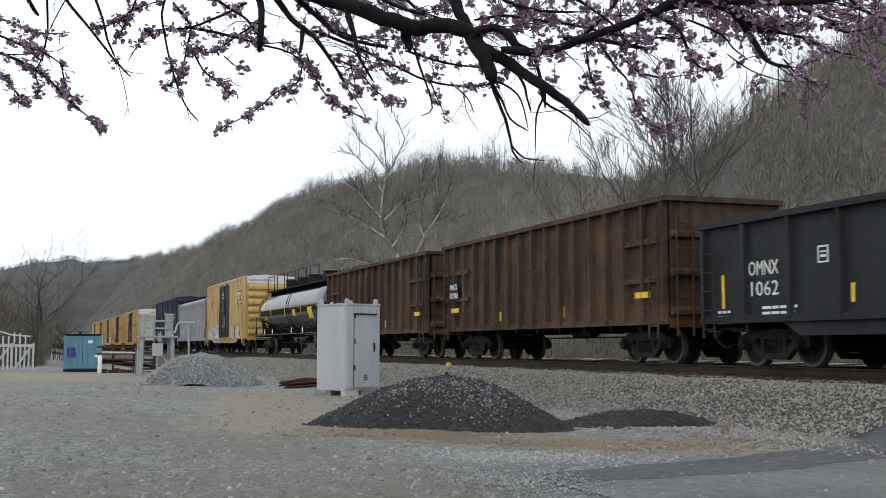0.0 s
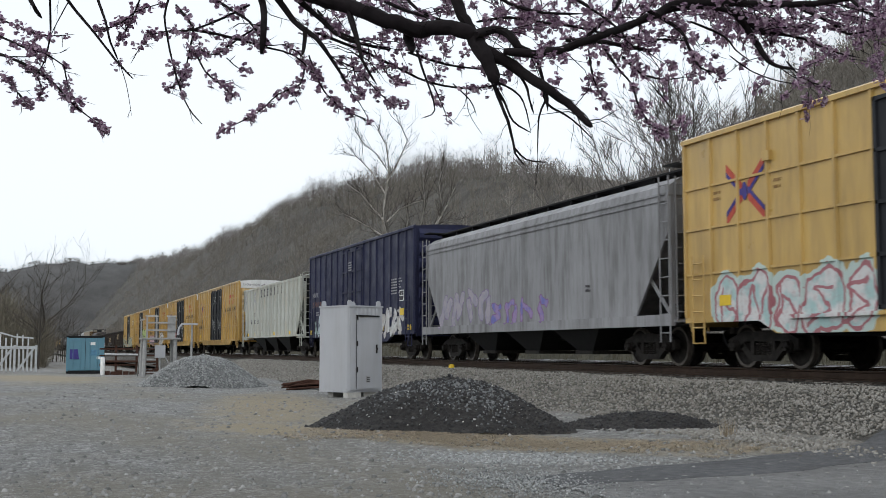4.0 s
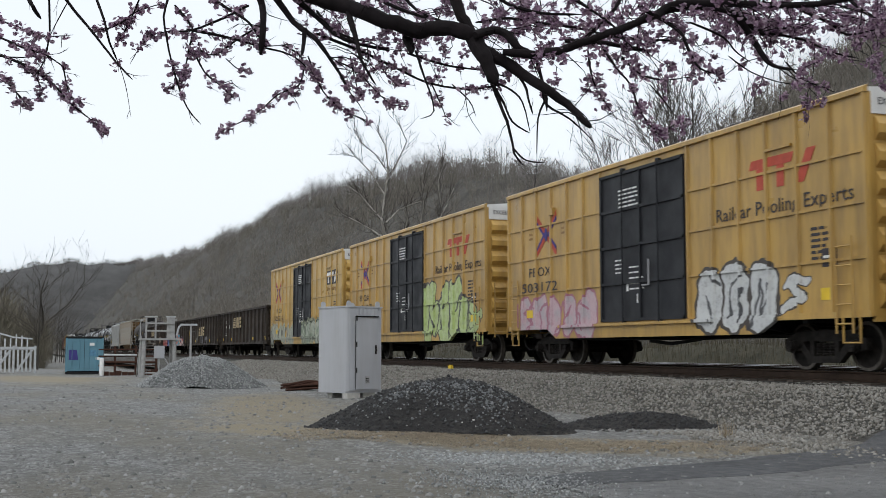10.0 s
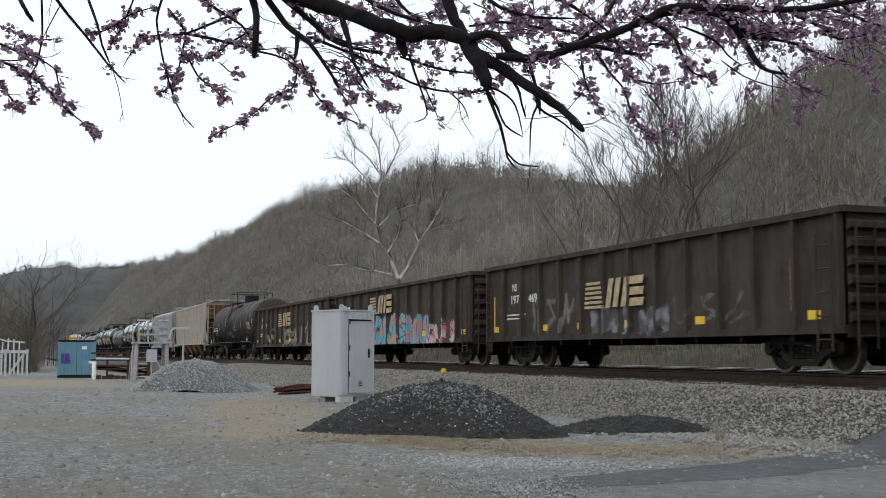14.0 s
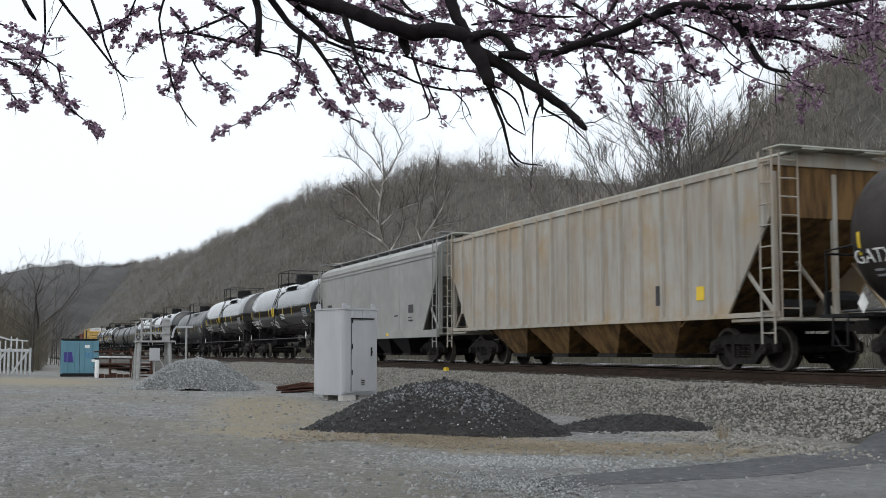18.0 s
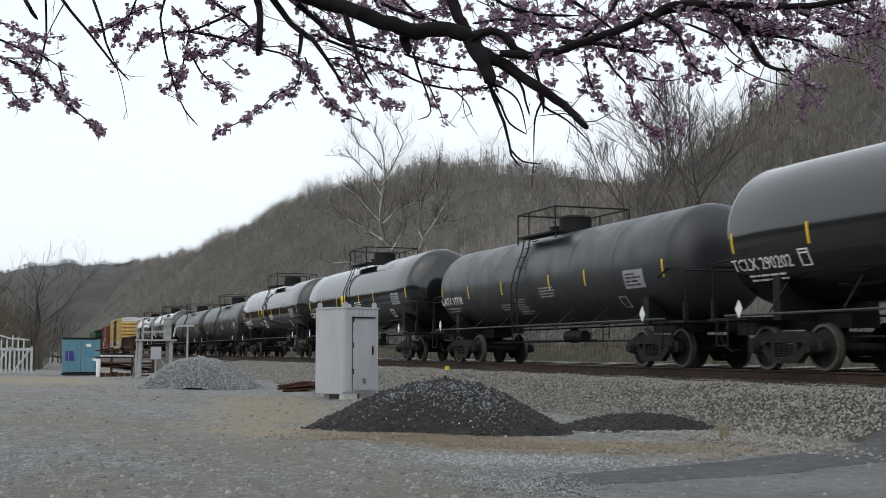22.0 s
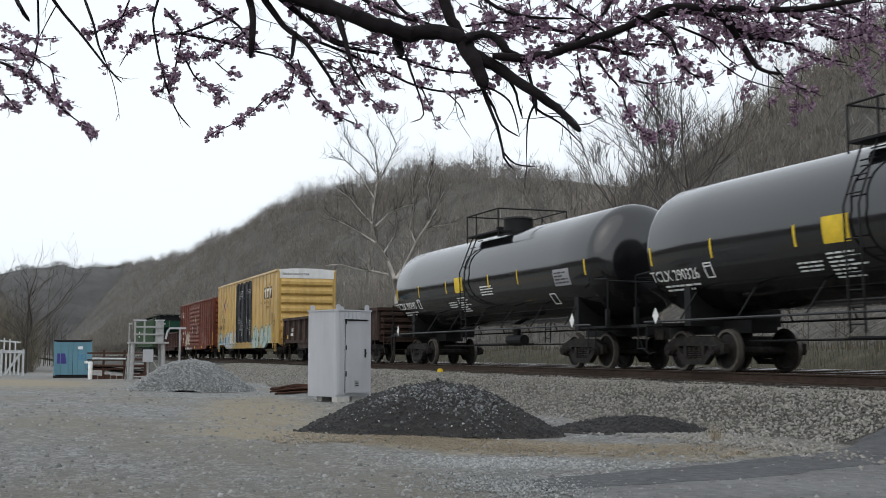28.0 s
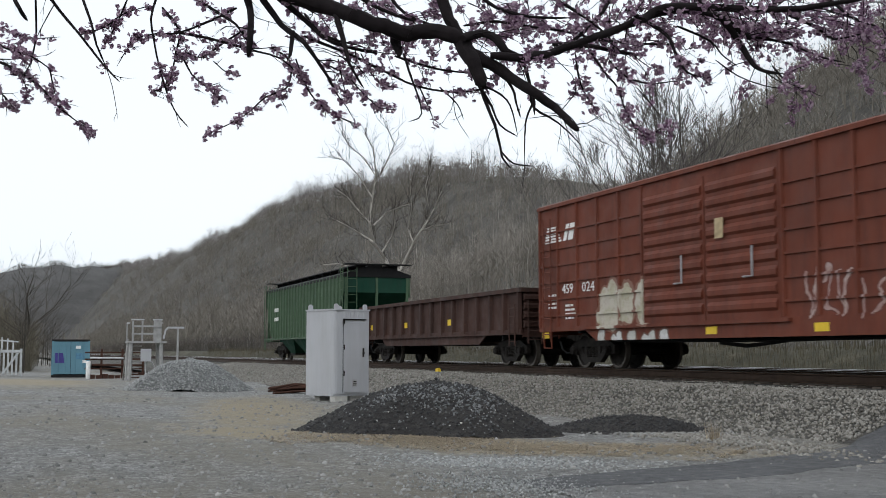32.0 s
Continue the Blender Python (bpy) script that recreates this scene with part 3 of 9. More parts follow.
def fuzzy_tree(seed, twigs=62, wide=0.32, low=0.22, fine=1.0):
    """A bare tree seen from far: a thin forked trunk in a cloud of fine upward twigs."""
    r = random.Random(seed)
    vs, fs = [], []

    def sliver(p, d, ln, w):
        a = r.uniform(0, 6.283)
        side = Vector((math.cos(a), math.sin(a), 0)) * w
        k = len(vs)
        vs.extend([tuple(p - side), tuple(p + side), tuple(p + d * ln)])
        fs.append((k, k + 1, k + 2))

    for k in range(3):
        a = r.uniform(0, 6.283)
        sliver(Vector((0, 0, -0.05)), Vector((0.08 * math.cos(a), 0.08 * math.sin(a), 1)), r.uniform(0.7, 0.95), 0.016 * fine)
    for k in range(twigs):
        z = low + (0.97 - low) * r.random() ** 0.8
        w = wide * math.sqrt(max(0.05, 1 - ((z - 0.58) / 0.45) ** 2)) * r.random() ** 0.5
        a = r.uniform(0, 6.283)
        out = Vector((math.cos(a), math.sin(a), 0))
        sliver(out * w * 0.7 + Vector((0, 0, z - 0.08)), (out * r.uniform(0.1, 0.8) + Vector((0, 0, r.uniform(0.3, 1)))).normalized(), r.uniform(0.1, 0.24), r.uniform(0.005, 0.010) * fine)
    return np.array(vs), np.array(fs)


FAR_TREES = [fuzzy_tree(100 + k) for k in range(7)]
CREST_TREES = [fuzzy_tree(150 + k, 90, 0.34, 0.30) for k in range(7)]
RIDGE_TREES = [bare_tree(180 + k, 14, 0.42, 0.012, 3) for k in range(7)]
SLOPE_TREES = [bare_tree(220 + k, 16, 0.34, 0.011, 1) for k in range(6)]
NEAR_TREES = [bare_tree(200 + k, 20, 0.36, 0.010, 0) for k in range(4)]


def woods(name, xs, ys, zs, heights, kinds, mat, seed, label):
    g = np.random.default_rng(seed)
    pick = g.integers(0, len(kinds), len(xs))
    at = np.stack([xs, ys, zs], -1)
    me = joined(name, [(kinds[k], at[pick == k], turns(g, int((pick == k).sum()), True), heights[pick == k]) for k in range(len(kinds))], mat)
    return tagged(new(name, me), label, "woods", kind="stuff")


g = np.random.default_rng(21)
N = 5200
wy = 52 + 128 * g.random(N) ** 0.62
wx = -wy / np.tan(radians(2) + radians(42) * g.random(N) ** 1.25)
keep = wx > -2600
wx, wy = wx[keep], wy[keep]
woods("hillside_woods", wx, wy, hill_z(wx, wy), g.uniform(7, 13, len(wx)) * np.where(wx > -420, 0.55, 0.85), FAR_TREES, MAT_WOODBARK, 1, "dense leafless brown woods on the hillside")
N = 1700
cx = -100 - 2500 * g.random(N) ** 1.5
cy = 178 + g.uniform(-16, 14, N)
woods("crest_woods", cx, cy, hill_z(cx, cy) - 0.8, g.uniform(8, 13, N) * (1 + 0.2 * np.sin(cx * 0.045)) * np.where(cx > -420, 0.62, 1.0), CREST_TREES, MAT_CRESTBARK, 2, "bare trees standing along the hill's crest")
N = 1100
cx = -210 - 2300 * g.random(N) ** 1.4
cy = 176 + g.uniform(-9, 8, N)
woods("crest_trees", cx, cy, hill_z(cx, cy) - 0.5, g.uniform(12, 18, N) * (1 + 0.15 * np.sin(cx * 0.07)) * np.where(cx > -420, 0.52, 1.0), RIDGE_TREES, MAT_CRESTBARK, 12, "round-crowned bare trees standing along the hill's crest")
N = 1300
fx = -1940 + g.uniform(-60, 40, N)
fy = g.uniform(-300, 420, N)
woods("ridge_woods", fx, fy, far_z(fx, fy) - 3.0, g.uniform(7, 11, N), FAR_TREES, MAT_BRUSH, 3, "bare trees along the distant ridge")


# unseen rise behind the camera, added to darken the reflections in the tanks
def rise_z(x, y):
    return -1.2 + 30 * smooth(-70, -190, y) * (1 + 0.15 * np.sin(x * 0.013) + 0.06 * np.sin(x * 0.05))


tagged(heightfield("near_rise", np.arange(-900, 700, 25.0), np.arange(-330, -55, 12.0), rise_z, MAT_LITTER), "unseen low wooded rise added on the valley's near side", "hill", kind="structure")


# ---- the train: shared running gear ----
HALF = 1.6          # half a car's width


def sideframe_mesh():
    s = Shape()
    for y0, y1 in ((-0.07, 0.07),):
        s.slab([(-1.18, 0.60), (-1.18, 0.40), (-1.02, 0.36), (-0.98, 0.52), (-0.82, 0.52), (-0.78, 0.36), (-0.66, 0.44), (-0.60, 0.56), (0.60, 0.56), (0.66, 0.44),
                (0.78, 0.36), (0.82, 0.52), (0.98, 0.52), (1.02, 0.36), (1.18, 0.40), (1.18, 0.60), (0.72, 0.76), (-0.72, 0.76)], "y", y0, y1)
        s.slab([(-0.80, 0.46), (-0.62, 0.52), (-0.36, 0.28), (0.36, 0.28), (0.62, 0.52), (0.80, 0.46), (0.42, 0.15), (-0.42, 0.15)], "y", y0, y1)
        s.box(-0.42, -0.30, -0.065, 0.065, 0.24, 0.60).box(0.30, 0.42, -0.065, 0.065, 0.24, 0.60)
    for x in (-0.9, 0.9):
        s.tube([(x, -0.11, 0.46), (x, 0.12, 0.46)], 0.13, 12)
    return s.mesh("sideframe", MAT_STEEL)


def wheelset_mesh():
    """Two dished wheels on one axle, with bolted bearing caps; the rims are worn bright."""
    n, s = 28, Shape()
    prof = [(0.075, 0.10), (0.03, 0.17), (0.025, 0.36), (0.065, 0.395), (0.065, 0.455), (-0.045, 0.462), (-0.052, 0.488), (-0.072, 0.488), (-0.072, 0.395), (-0.02, 0.36), (-0.02, 0.17), (-0.075, 0.10)]
    k, rims = len(prof), []
    for side in (-1, 1):
        o = len(s.v)
        for j in range(n):
            w = 2 * math.pi * j / n
            s.v += [(q * math.cos(w), side * (0.7525 + y), q * math.sin(w)) for y, q in prof]
        for j in range(n):
            a, b = o + j * k, o + ((j + 1) % n) * k
            for i in range(k - 1):
                if i in (3, 4):
                    rims.append(len(s.f))
                s.f.append((a + i, a + i + 1, b + i + 1, b + i))
        s.tube([(0, side * 1.12, 0), (0, side * 1.205, 0)], 0.105, 14)
        for q in (0.4, 2.494, 4.588):
            bx, bz = 0.065 * math.cos(q), 0.065 * math.sin(q)
            s.tube([(bx, side * 1.205, bz), (bx, side * 1.23, bz)], 0.022, 6)
    s.tube([(0, -1.12, 0), (0, 1.12, 0)], 0.085, 12)
    me = s.mesh("wheelset", MAT_STEEL, True)
    me.materials.append(MAT_TREAD)
    for f in rims:
        me.polygons[f].material_index = 1
    return me


ME_FRAME, ME_WHEELSET, WHEELSETS = sideframe_mesh(), wheelset_mesh(), []
ME_SPRING = Shape()
ME_SPRING.tube([(0, 0, 0.285 + k * 0.0245) for k in range(11)], [0.078 if k % 2 else 0.055 for k in range(11)], 8)
ME_SPRING = ME_SPRING.mesh("spring", MAT_STEEL)
ME_BOLSTER = Shape().box(-0.2, 0.2, -1.05, 1.05, 0.55, 0.78).box(-0.3, 0.3, -0.3, 0.3, 0.78, 0.86).box(-0.62, -0.5, -0.95, 0.95, 0.34, 0.46).box(0.5, 0.62, -0.95, 0.95, 0.34, 0.46).mesh("truck", MAT_STEEL)
ME_COUPLER = Shape().box(-0.1, 0.45, -0.07, 0.07, 0.80, 0.94).slab([(0.42, -0.12), (0.62, -0.16), (0.72, -0.05), (0.66, 0.02), (0.72, 0.14), (0.5, 0.16), (0.42, 0.1)], "z", 0.74, 1.0).mesh("coupler", MAT_STEEL)
ME_HOSE = Shape().tube([(0.1, -0.35, 0.72), (0.3, -0.38, 0.5), (0.55, -0.36, 0.38), (0.72, -0.3, 0.42)], 0.025, 6).mesh("brake_hose", MAT_BLACK)


def running_gear(car, L, inset=1.95, sill=True, mat=None):
    for x in (-L / 2 + inset, L / 2 - inset):
        t = part("truck", ME_BOLSTER, None, car, "grimy steel truck", at=pose(x, 0, 0))
        for side in (-1, 1):
            turn = pose(0, side * 1.0, 0, 0, 0, 0 if side < 0 else 180)
            part("sideframe", ME_FRAME, None, t, at=turn)
            for q in (-0.19, 0.0, 0.19):
                part("spring", ME_SPRING, None, t, at=turn @ pose(q, 0, 0))
        for dx in (-0.9, 0.9):
            WHEELSETS.append(part("wheelset", ME_WHEELSET, None, t, "pair of steel wheels on their axle", at=pose(dx, 0, 0.46)))
    for side in (-1, 1):
        c = part("coupler", ME_COUPLER, None, car, at=pose(side * L / 2, 0, 0, 0, 0, 0 if side > 0 else 180))
        part("brake_hose", ME_HOSE, None, c)
    if sill:
        part("centre_sill", Shape().box(-L / 2 + 0.05, L / 2 - 0.05, -0.32, 0.32, 0.86, 1.12), mat or MAT_BLACK, car)
    part("air_reservoir", Shape().tube([(0.9, -0.6, 0.80), (2.0, -0.6, 0.80)], 0.16, 12), MAT_BLACK, car)
    part("brake_rod", Shape().tube([(-L / 2 + 3, -0.45, 0.66), (L / 2 - 3, -0.45, 0.66)], 0.025, 6), MAT_BLACK, car)


def ladder(car, x0, x1, y, z0, z1, mat, rungs=7, across="x"):
    """Two stiles and their rungs; across x on a side, across y on an end (then x0, x1 are y and y is x)."""
    s = Shape()
    P = (lambda q, z: (q, y, z)) if across == "x" else (lambda q, z: (y, q, z))
    for q in (x0, x1):
        s.tube([P(q, z0), P(q, z1)], 0.022, 5)
    for k in range(rungs):
        z = z0 + (z1 - z0) * (k + 0.5) / rungs
        s.tube([P(x0, z), P(x1, z)], 0.016, 5)
    return part("ladder", s, mat, car)


def write(car, text, x, z, height, mat, y=-HALF - 0.012, width=None, name="lettering", depth=0.003, turn=None):
    cu = bpy.data.curves.new(name, "FONT")
    cu.body, cu.size, cu.align_x, cu.extrude, cu.resolution_u = text, height * 1.38, "CENTER", depth, 2
    tmp = bpy.data.objects.new("tmp", cu)
    me = bpy.data.meshes.new_from_object(tmp)
    bpy.data.objects.remove(tmp)
    me.name = name
    me.materials.clear()
    me.materials.append(mat)
    co = np.empty(len(me.vertices) * 3, np.float32)
    me.vertices.foreach_get("co", co)
    co = co.reshape(-1, 3)
    wide = np.ptp(co[:, 0])
    if width:
        co[:, 0] *= width / wide
    me.vertices.foreach_set("co", co.ravel())
    me.update()
    return part(name, me, mat, car, at=turn or pose(x, y, z, 90))


def bars(car, x, z, rows, w, mat, y=-HALF - 0.011, h=0.055, gap=0.11, seed=0, name="small_print"):
    """Small print that cannot be read: short bars in rows."""
    r = random.Random(seed + int(x * 10))
    s = Shape()
    for k in range(rows):
        q = x
        end = x + w * r.uniform(0.6, 1)
        while q < end:
            e = min(end, q + r.uniform(0.1, 0.3))
            s.box(q, e, y, y + 0.006, z - k * gap, z - k * gap + h)
            q = e + 0.05
    return part(name, s, mat, car)


def patch(car, pts, mat, y=-HALF - 0.009, name="marking", label=""):
    return part(name, Shape().slab(pts, "y", y, y + 0.007), mat, car, label)


def rect(x, z, w, h):
    return [(x, z), (x + w, z), (x + w, z + h), (x, z + h)]


STROKES = {       # abstract spray letterforms: strokes in a unit cell
    "o": ((0.3, 0.2, 0.24, 0.7), (0.26, 0.76, 0.62, 0.9), (0.76, 0.62, 0.7, 0.14)),
    "c": ((0.78, 0.7, 0.4, 0.92), (0.3, 0.6, 0.5, 0.16)),
    "n": ((0.18, 0.1, 0.34, 0.9), (0.36, 0.88, 0.6, 0.3), (0.62, 0.34, 0.86, 0.96)),
    "a": ((0.18, 0.08, 0.46, 0.92), (0.5, 0.9, 0.56, 0.34), (0.58, 0.34, 0.86, 0.8)),
    "u": ((0.2, 0.9, 0.3, 0.24), (0.34, 0.2, 0.84, 0.56)),
    "s": ((0.78, 0.84, 0.3, 0.76), (0.28, 0.74, 0.72, 0.44), (0.74, 0.4, 0.2, 0.14)),
    "k": ((0.24, 0.1, 0.3, 0.92), (0.32, 0.7, 0.82, 0.34)),
    "e": ((0.2, 0.3, 0.74, 0.86), (0.3, 0.14, 0.86, 0.42)),
    "i": ((0.5, 0.06, 0.46, 0.86),),
    "v": ((0.16, 1.06, 0.44, 0.06), (0.48, 0.08, 0.66, 0.7), (0.66, 0.7, 0.88, 1.12)),
    "z": ((0.12, 0.72, 0.62, 1.1), (0.62, 1.06, 0.34, 0.3), (0.3, 0.26, 0.94, 0.04)),
    "d": ((0.5, 0.34, 0.5, 0.66),),
    "m": ((0.3, 0.25, 0.36, 0.6), (0.66, 0.7, 0.7, 0.25)),
}


def stroke_group():
    """Distance from a point to one stroke, as a node group."""
    gr = bpy.data.node_groups.new("spray_stroke", "ShaderNodeTree")
    for label in ("At", "From", "Run"):
        gr.interface.new_socket(label, in_out="INPUT", socket_type="NodeSocketVector")
    gr.interface.new_socket("Distance", in_out="OUTPUT", socket_type="NodeSocketFloat")
    n, l = gr.nodes, gr.links
    src, out = n.new("NodeGroupInput"), n.new("NodeGroupOutput")

    def vec(op, a, b):
        q = n.new("ShaderNodeVectorMath")
        q.operation = op
        l.new(a, q.inputs[0])
        l.new(b, q.inputs["Scale"] if op == "SCALE" else q.inputs[1])
        return q

    off = vec("SUBTRACT", src.outputs["At"], src.outputs["From"]).outputs[0]
    share = n.new("ShaderNodeMath")
    share.operation, share.use_clamp = "DIVIDE", True
    l.new(vec("DOT_PRODUCT", off, src.outputs["Run"]).outputs[1], share.inputs[0])
    l.new(vec("DOT_PRODUCT", src.outputs["Run"], src.outputs["Run"]).outputs[1], share.inputs[1])
    gap = vec("SUBTRACT", off, vec("SCALE", src.outputs["Run"], share.outputs[0]).outputs[0]).outputs[0]
    ln = n.new("ShaderNodeVectorMath")
    ln.operation = "LENGTH"
    l.new(gap, ln.inputs[0])
    l.new(ln.outputs[1], out.inputs[0])
    return gr


STROKE = stroke_group()


def sprayed(name, base, areas):
    """A copy of a paint with spray work: areas of (x0, x1, z0, z1, letterforms, weight, fill, second fill, outline[, halo])."""
    m = base.copy()
    m.name = name
    n, l = m.node_tree.nodes, m.node_tree.links
    p = n["Principled BSDF"]
    col = p.inputs["Base Color"].links[0].from_socket
    tc = n.new("ShaderNodeTexCoord")

    def put(node, k, v):
        if isinstance(v, (int, float, tuple)):
            node.inputs[k].default_value = v
        else:
            l.new(v, node.inputs[k])

    def calc(op, a, b=0.0, c=0.0, clamp=False):
        q = n.new("ShaderNodeMath")
        q.operation, q.use_clamp = op, clamp
        for k, v in enumerate((a, b, c)):
            put(q, k, v)
        return q.outputs[0]

    def vec(op, a, b=(0.0, 0.0, 0.0), c=(0.0, 0.0, 0.0), out=0):
        q = n.new("ShaderNodeVectorMath")
        q.operation = op
        for k, v in enumerate((a, b, c)):
            put(q, k, v)
        return q.outputs[out]

    wob = n.new("ShaderNodeTexNoise")
    wob.inputs["Scale"].default_value, wob.inputs["Detail"].default_value = 1.9, 2
    l.new(tc.outputs["Object"], wob.inputs["Vector"])
    at = vec("ADD", tc.outputs["Object"], vec("MULTIPLY_ADD", wob.outputs["Color"], (0.46, 0, 0.46), (-0.23, 0, -0.23)))
    at = vec("MULTIPLY", at, (1.0, 0.0, 1.0))
    wave = n.new("ShaderNodeTexNoise")
    wave.inputs["Scale"].default_value, wave.inputs["Detail"].default_value = 2.6, 3
    l.new(tc.outputs["Object"], wave.inputs["Vector"])
    fade = ramp(n, l, noise_at(n, l, 9.0, 5, None, 0.7), (0.3, (0.55,) * 3), (0.5, (0.95,) * 3))
    r = random.Random(name)
    for x0, x1, z0, z1, letters, weight, fill, second, line, *halo in areas:
        w, h = (x1 - x0) / len(letters), z1 - z0
        rad = weight * min(w, h * 0.7)
        first = second_d = None                 # distances to the nearest letterform and to the next
        for k, ch in enumerate(letters):
            lift, lean, grow = r.uniform(-0.05, 0.05), r.uniform(-0.08, 0.12), r.uniform(1.0, 1.2)
            d = None
            for ax, az, bx, bz in STROKES[ch]:
                A = (x0 + w * (k + 0.5 + (ax - 0.5) * grow + lean * az), 0.0, z0 + h * (0.5 + (az - 0.5) * 0.92 + lift))
                B = (x0 + w * (k + 0.5 + (bx - 0.5) * grow + lean * bz) - A[0], 0.0, z0 + h * (0.5 + (bz - 0.5) * 0.92 + lift) - A[2])
                st = n.new("ShaderNodeGroup")
                st.node_tree = STROKE
                st.inputs["From"].default_value, st.inputs["Run"].default_value = A, B
                l.new(at, st.inputs["At"])
                d = st.outputs[0] if d is None else calc("MINIMUM", d, st.outputs[0])
            if first is None:
                first = d
            else:
                over = calc("MAXIMUM", first, d)
                second_d = over if second_d is None else calc("MINIMUM", second_d, over)
                first = calc("MINIMUM", first, d)
        thin = fill == line
        edge = 0.0 if thin else max(0.03, min(0.085, rad * 0.22))
        if halo:
            g = calc("SUBTRACT", first, calc("MULTIPLY", wave.outputs["Fac"], 0.16))
            col = blend(n, l, calc("MULTIPLY", calc("LESS_THAN", g, rad + 0.10), 0.9), col, halo[0])
        if thin:
            col = blend(n, l, calc("MULTIPLY", calc("LESS_THAN", first, rad), 0.92), col, line)
            continue
        col = blend(n, l, calc("MULTIPLY", calc("LESS_THAN", first, rad + edge), 0.94), col, line)
        inner = calc("LESS_THAN", first, rad)
        if second_d is not None:
            inner = calc("MULTIPLY", inner, calc("GREATER_THAN", calc("SUBTRACT", second_d, first), edge * 0.9))
        tint = blend(n, l, ramp(n, l, wave.outputs["Fac"], (0.42, (0, 0, 0)), (0.56, (1, 1, 1))), fill, second)
        col = blend(n, l, calc("MULTIPLY", inner, fade), col, tint)
    l.new(col, p.inputs["Base Color"])
    return m


# ---- box cars ----
def boxcar(label, L, H, paint_mat, roof_mat, door, door_mat, ribs, rails_z=(), end_mat=None, cap_mat=None, double=False, corrugated=False, plain_door=False, sill_mat=None):
    """door: (from, to) in metres from the rear end; ribs: spacing of the side posts; rails_z: heights of the lengthwise stiffeners."""
    car = thing("boxcar", pose(0, TRACK_Y, RAIL_Z), label, "freight car", "cars of the train")
    a, b, z0 = -L / 2, L / 2, 0.98
    end_mat, sill_mat = end_mat or paint_mat, sill_mat or paint_mat
    d0, d1 = a + door[0], a + door[1]
    for side in (-1, 1):
        y0, y1 = (side * HALF, side * (HALF - 0.07)) if side < 0 else (HALF - 0.07, HALF)
        for q0, q1, w0, w1 in ((a, d0, z0, H - 0.12), (d1, b, z0, H - 0.12), (d0, d1, H - 0.34, H - 0.12), (d0, d1, z0, z0 + 0.12)):
            part("side_panel", Shape().box(q0, q1, min(y0, y1), max(y0, y1), w0, w1), paint_mat, car)
        out = side * HALF
        part("eave", Shape().slab([(out - side * 0.02, H - 0.14), (out + side * 0.07, H - 0.14), (out + side * 0.07, H - 0.05), (out - side * 0.02, H)], "x", a - 0.02, b + 0.02), paint_mat, car)
        part("side_sill", Shape().slab([(a + 2.6, z0 + 0.04), (a + 3.3, 0.70), (b - 3.3, 0.70), (b - 2.6, z0 + 0.04)], "y", out - side * 0.06, out + side * 0.045)
             .box(a, b, min(out, out + side * 0.03), max(out, out + side * 0.03), z0 - 0.02, z0 + 0.10), sill_mat, car)
        # posts
        xs = []
        for lo, hi in ((a, d0), (d1, b)):
            k = max(1, round((hi - lo) / ribs))
            xs += [lo + 0.05 + (hi - lo - 0.1) * i / k for i in range(k + 1)]
        post = Shape().slab([(-0.05, 0), (0.05, 0), (0.03, side * 0.055), (-0.03, side * 0.055)], "z", z0 + 0.1, H - 0.14).mesh("rib", paint_mat)
        for x in xs:
            if side > 0:
                part("rib", post, paint_mat, car, at=pose(x, out, 0))
            else:
                part("rib", Shape().slab([(x - 0.05, out), (x + 0.05, out), (x + 0.03, out - 0.055), (x - 0.03, out - 0.055)], "z", z0 + 0.1, H - 0.14), paint_mat, car)
        for z in rails_z:
            for x, x2 in zip(xs, xs[1:]):
                if x2 - x < ribs * 1.5:
                    part("stiffener", Shape().box(x + 0.05, x2 - 0.05, min(out, out + side * 0.04), max(out, out + side * 0.04), z, z + 0.05), paint_mat, car)
        # doors
        leaves = ((d0, (d0 + d1) / 2), ((d0 + d1) / 2, d1)) if double else ((d0, d1),)
        zt, zb = H - 0.30, z0 + 0.10
        for p0, p1 in leaves:
            lo, hi = sorted((out - side * 0.03, out + side * 0.035))
            dr = part("door", Shape().box(p0 + 0.02, p1 - 0.02, lo, hi, zb, zt), door_mat, car, "sliding side door")
            fr = Shape()
            f0, f1 = sorted((out + side * 0.035, out + side * 0.085))
            if corrugated:
                for k in range(9):
                    z = zb + 0.12 + k * (zt - zb - 0.2) / 9
                    fr.slab([(f0 if side > 0 else f1, z), (f1 if side > 0 else f0, z + 0.06), (f1 if side > 0 else f0, z + 0.16), (f0 if side > 0 else f1, z + 0.24)], "x", p0 + 0.1, p1 - 0.1)
            else:
                for x in (p0 + 0.03, p1 - 0.11):
                    fr.box(x, x + 0.08, f0, f1, zb, zt)
                for k in range(5):
                    z = zb + k * (zt - zb - 0.07) / 4
                    fr.box(p0 + 0.03, p1 - 0.03, f0, f1 - 0.01 if side > 0 else f1, z, z + 0.07)
                fr.box((p0 + p1) / 2 - 0.03, (p0 + p1) / 2 + 0.03, f0, f1, zb, zt)
            part("door_frame", fr, door_mat, dr)
            g0, g1 = out + side * 0.10, out + side * 0.10
            for x in ((p0 + (p1 - p0) * 0.3), (p0 + (p1 - p0) * 0.72)):
                if corrugated:
                    continue
                rod = Shape().tube([(x, g0, zb - 0.05), (x, g0, zt + 0.04)], 0.022, 6)
                rod.box(x - 0.06, x + 0.06, min(out, g0), max(out, g0), zb - 0.08, zb + 0.02).box(x - 0.06, x + 0.06, min(out, g0), max(out, g0), zt - 0.02, zt + 0.07)
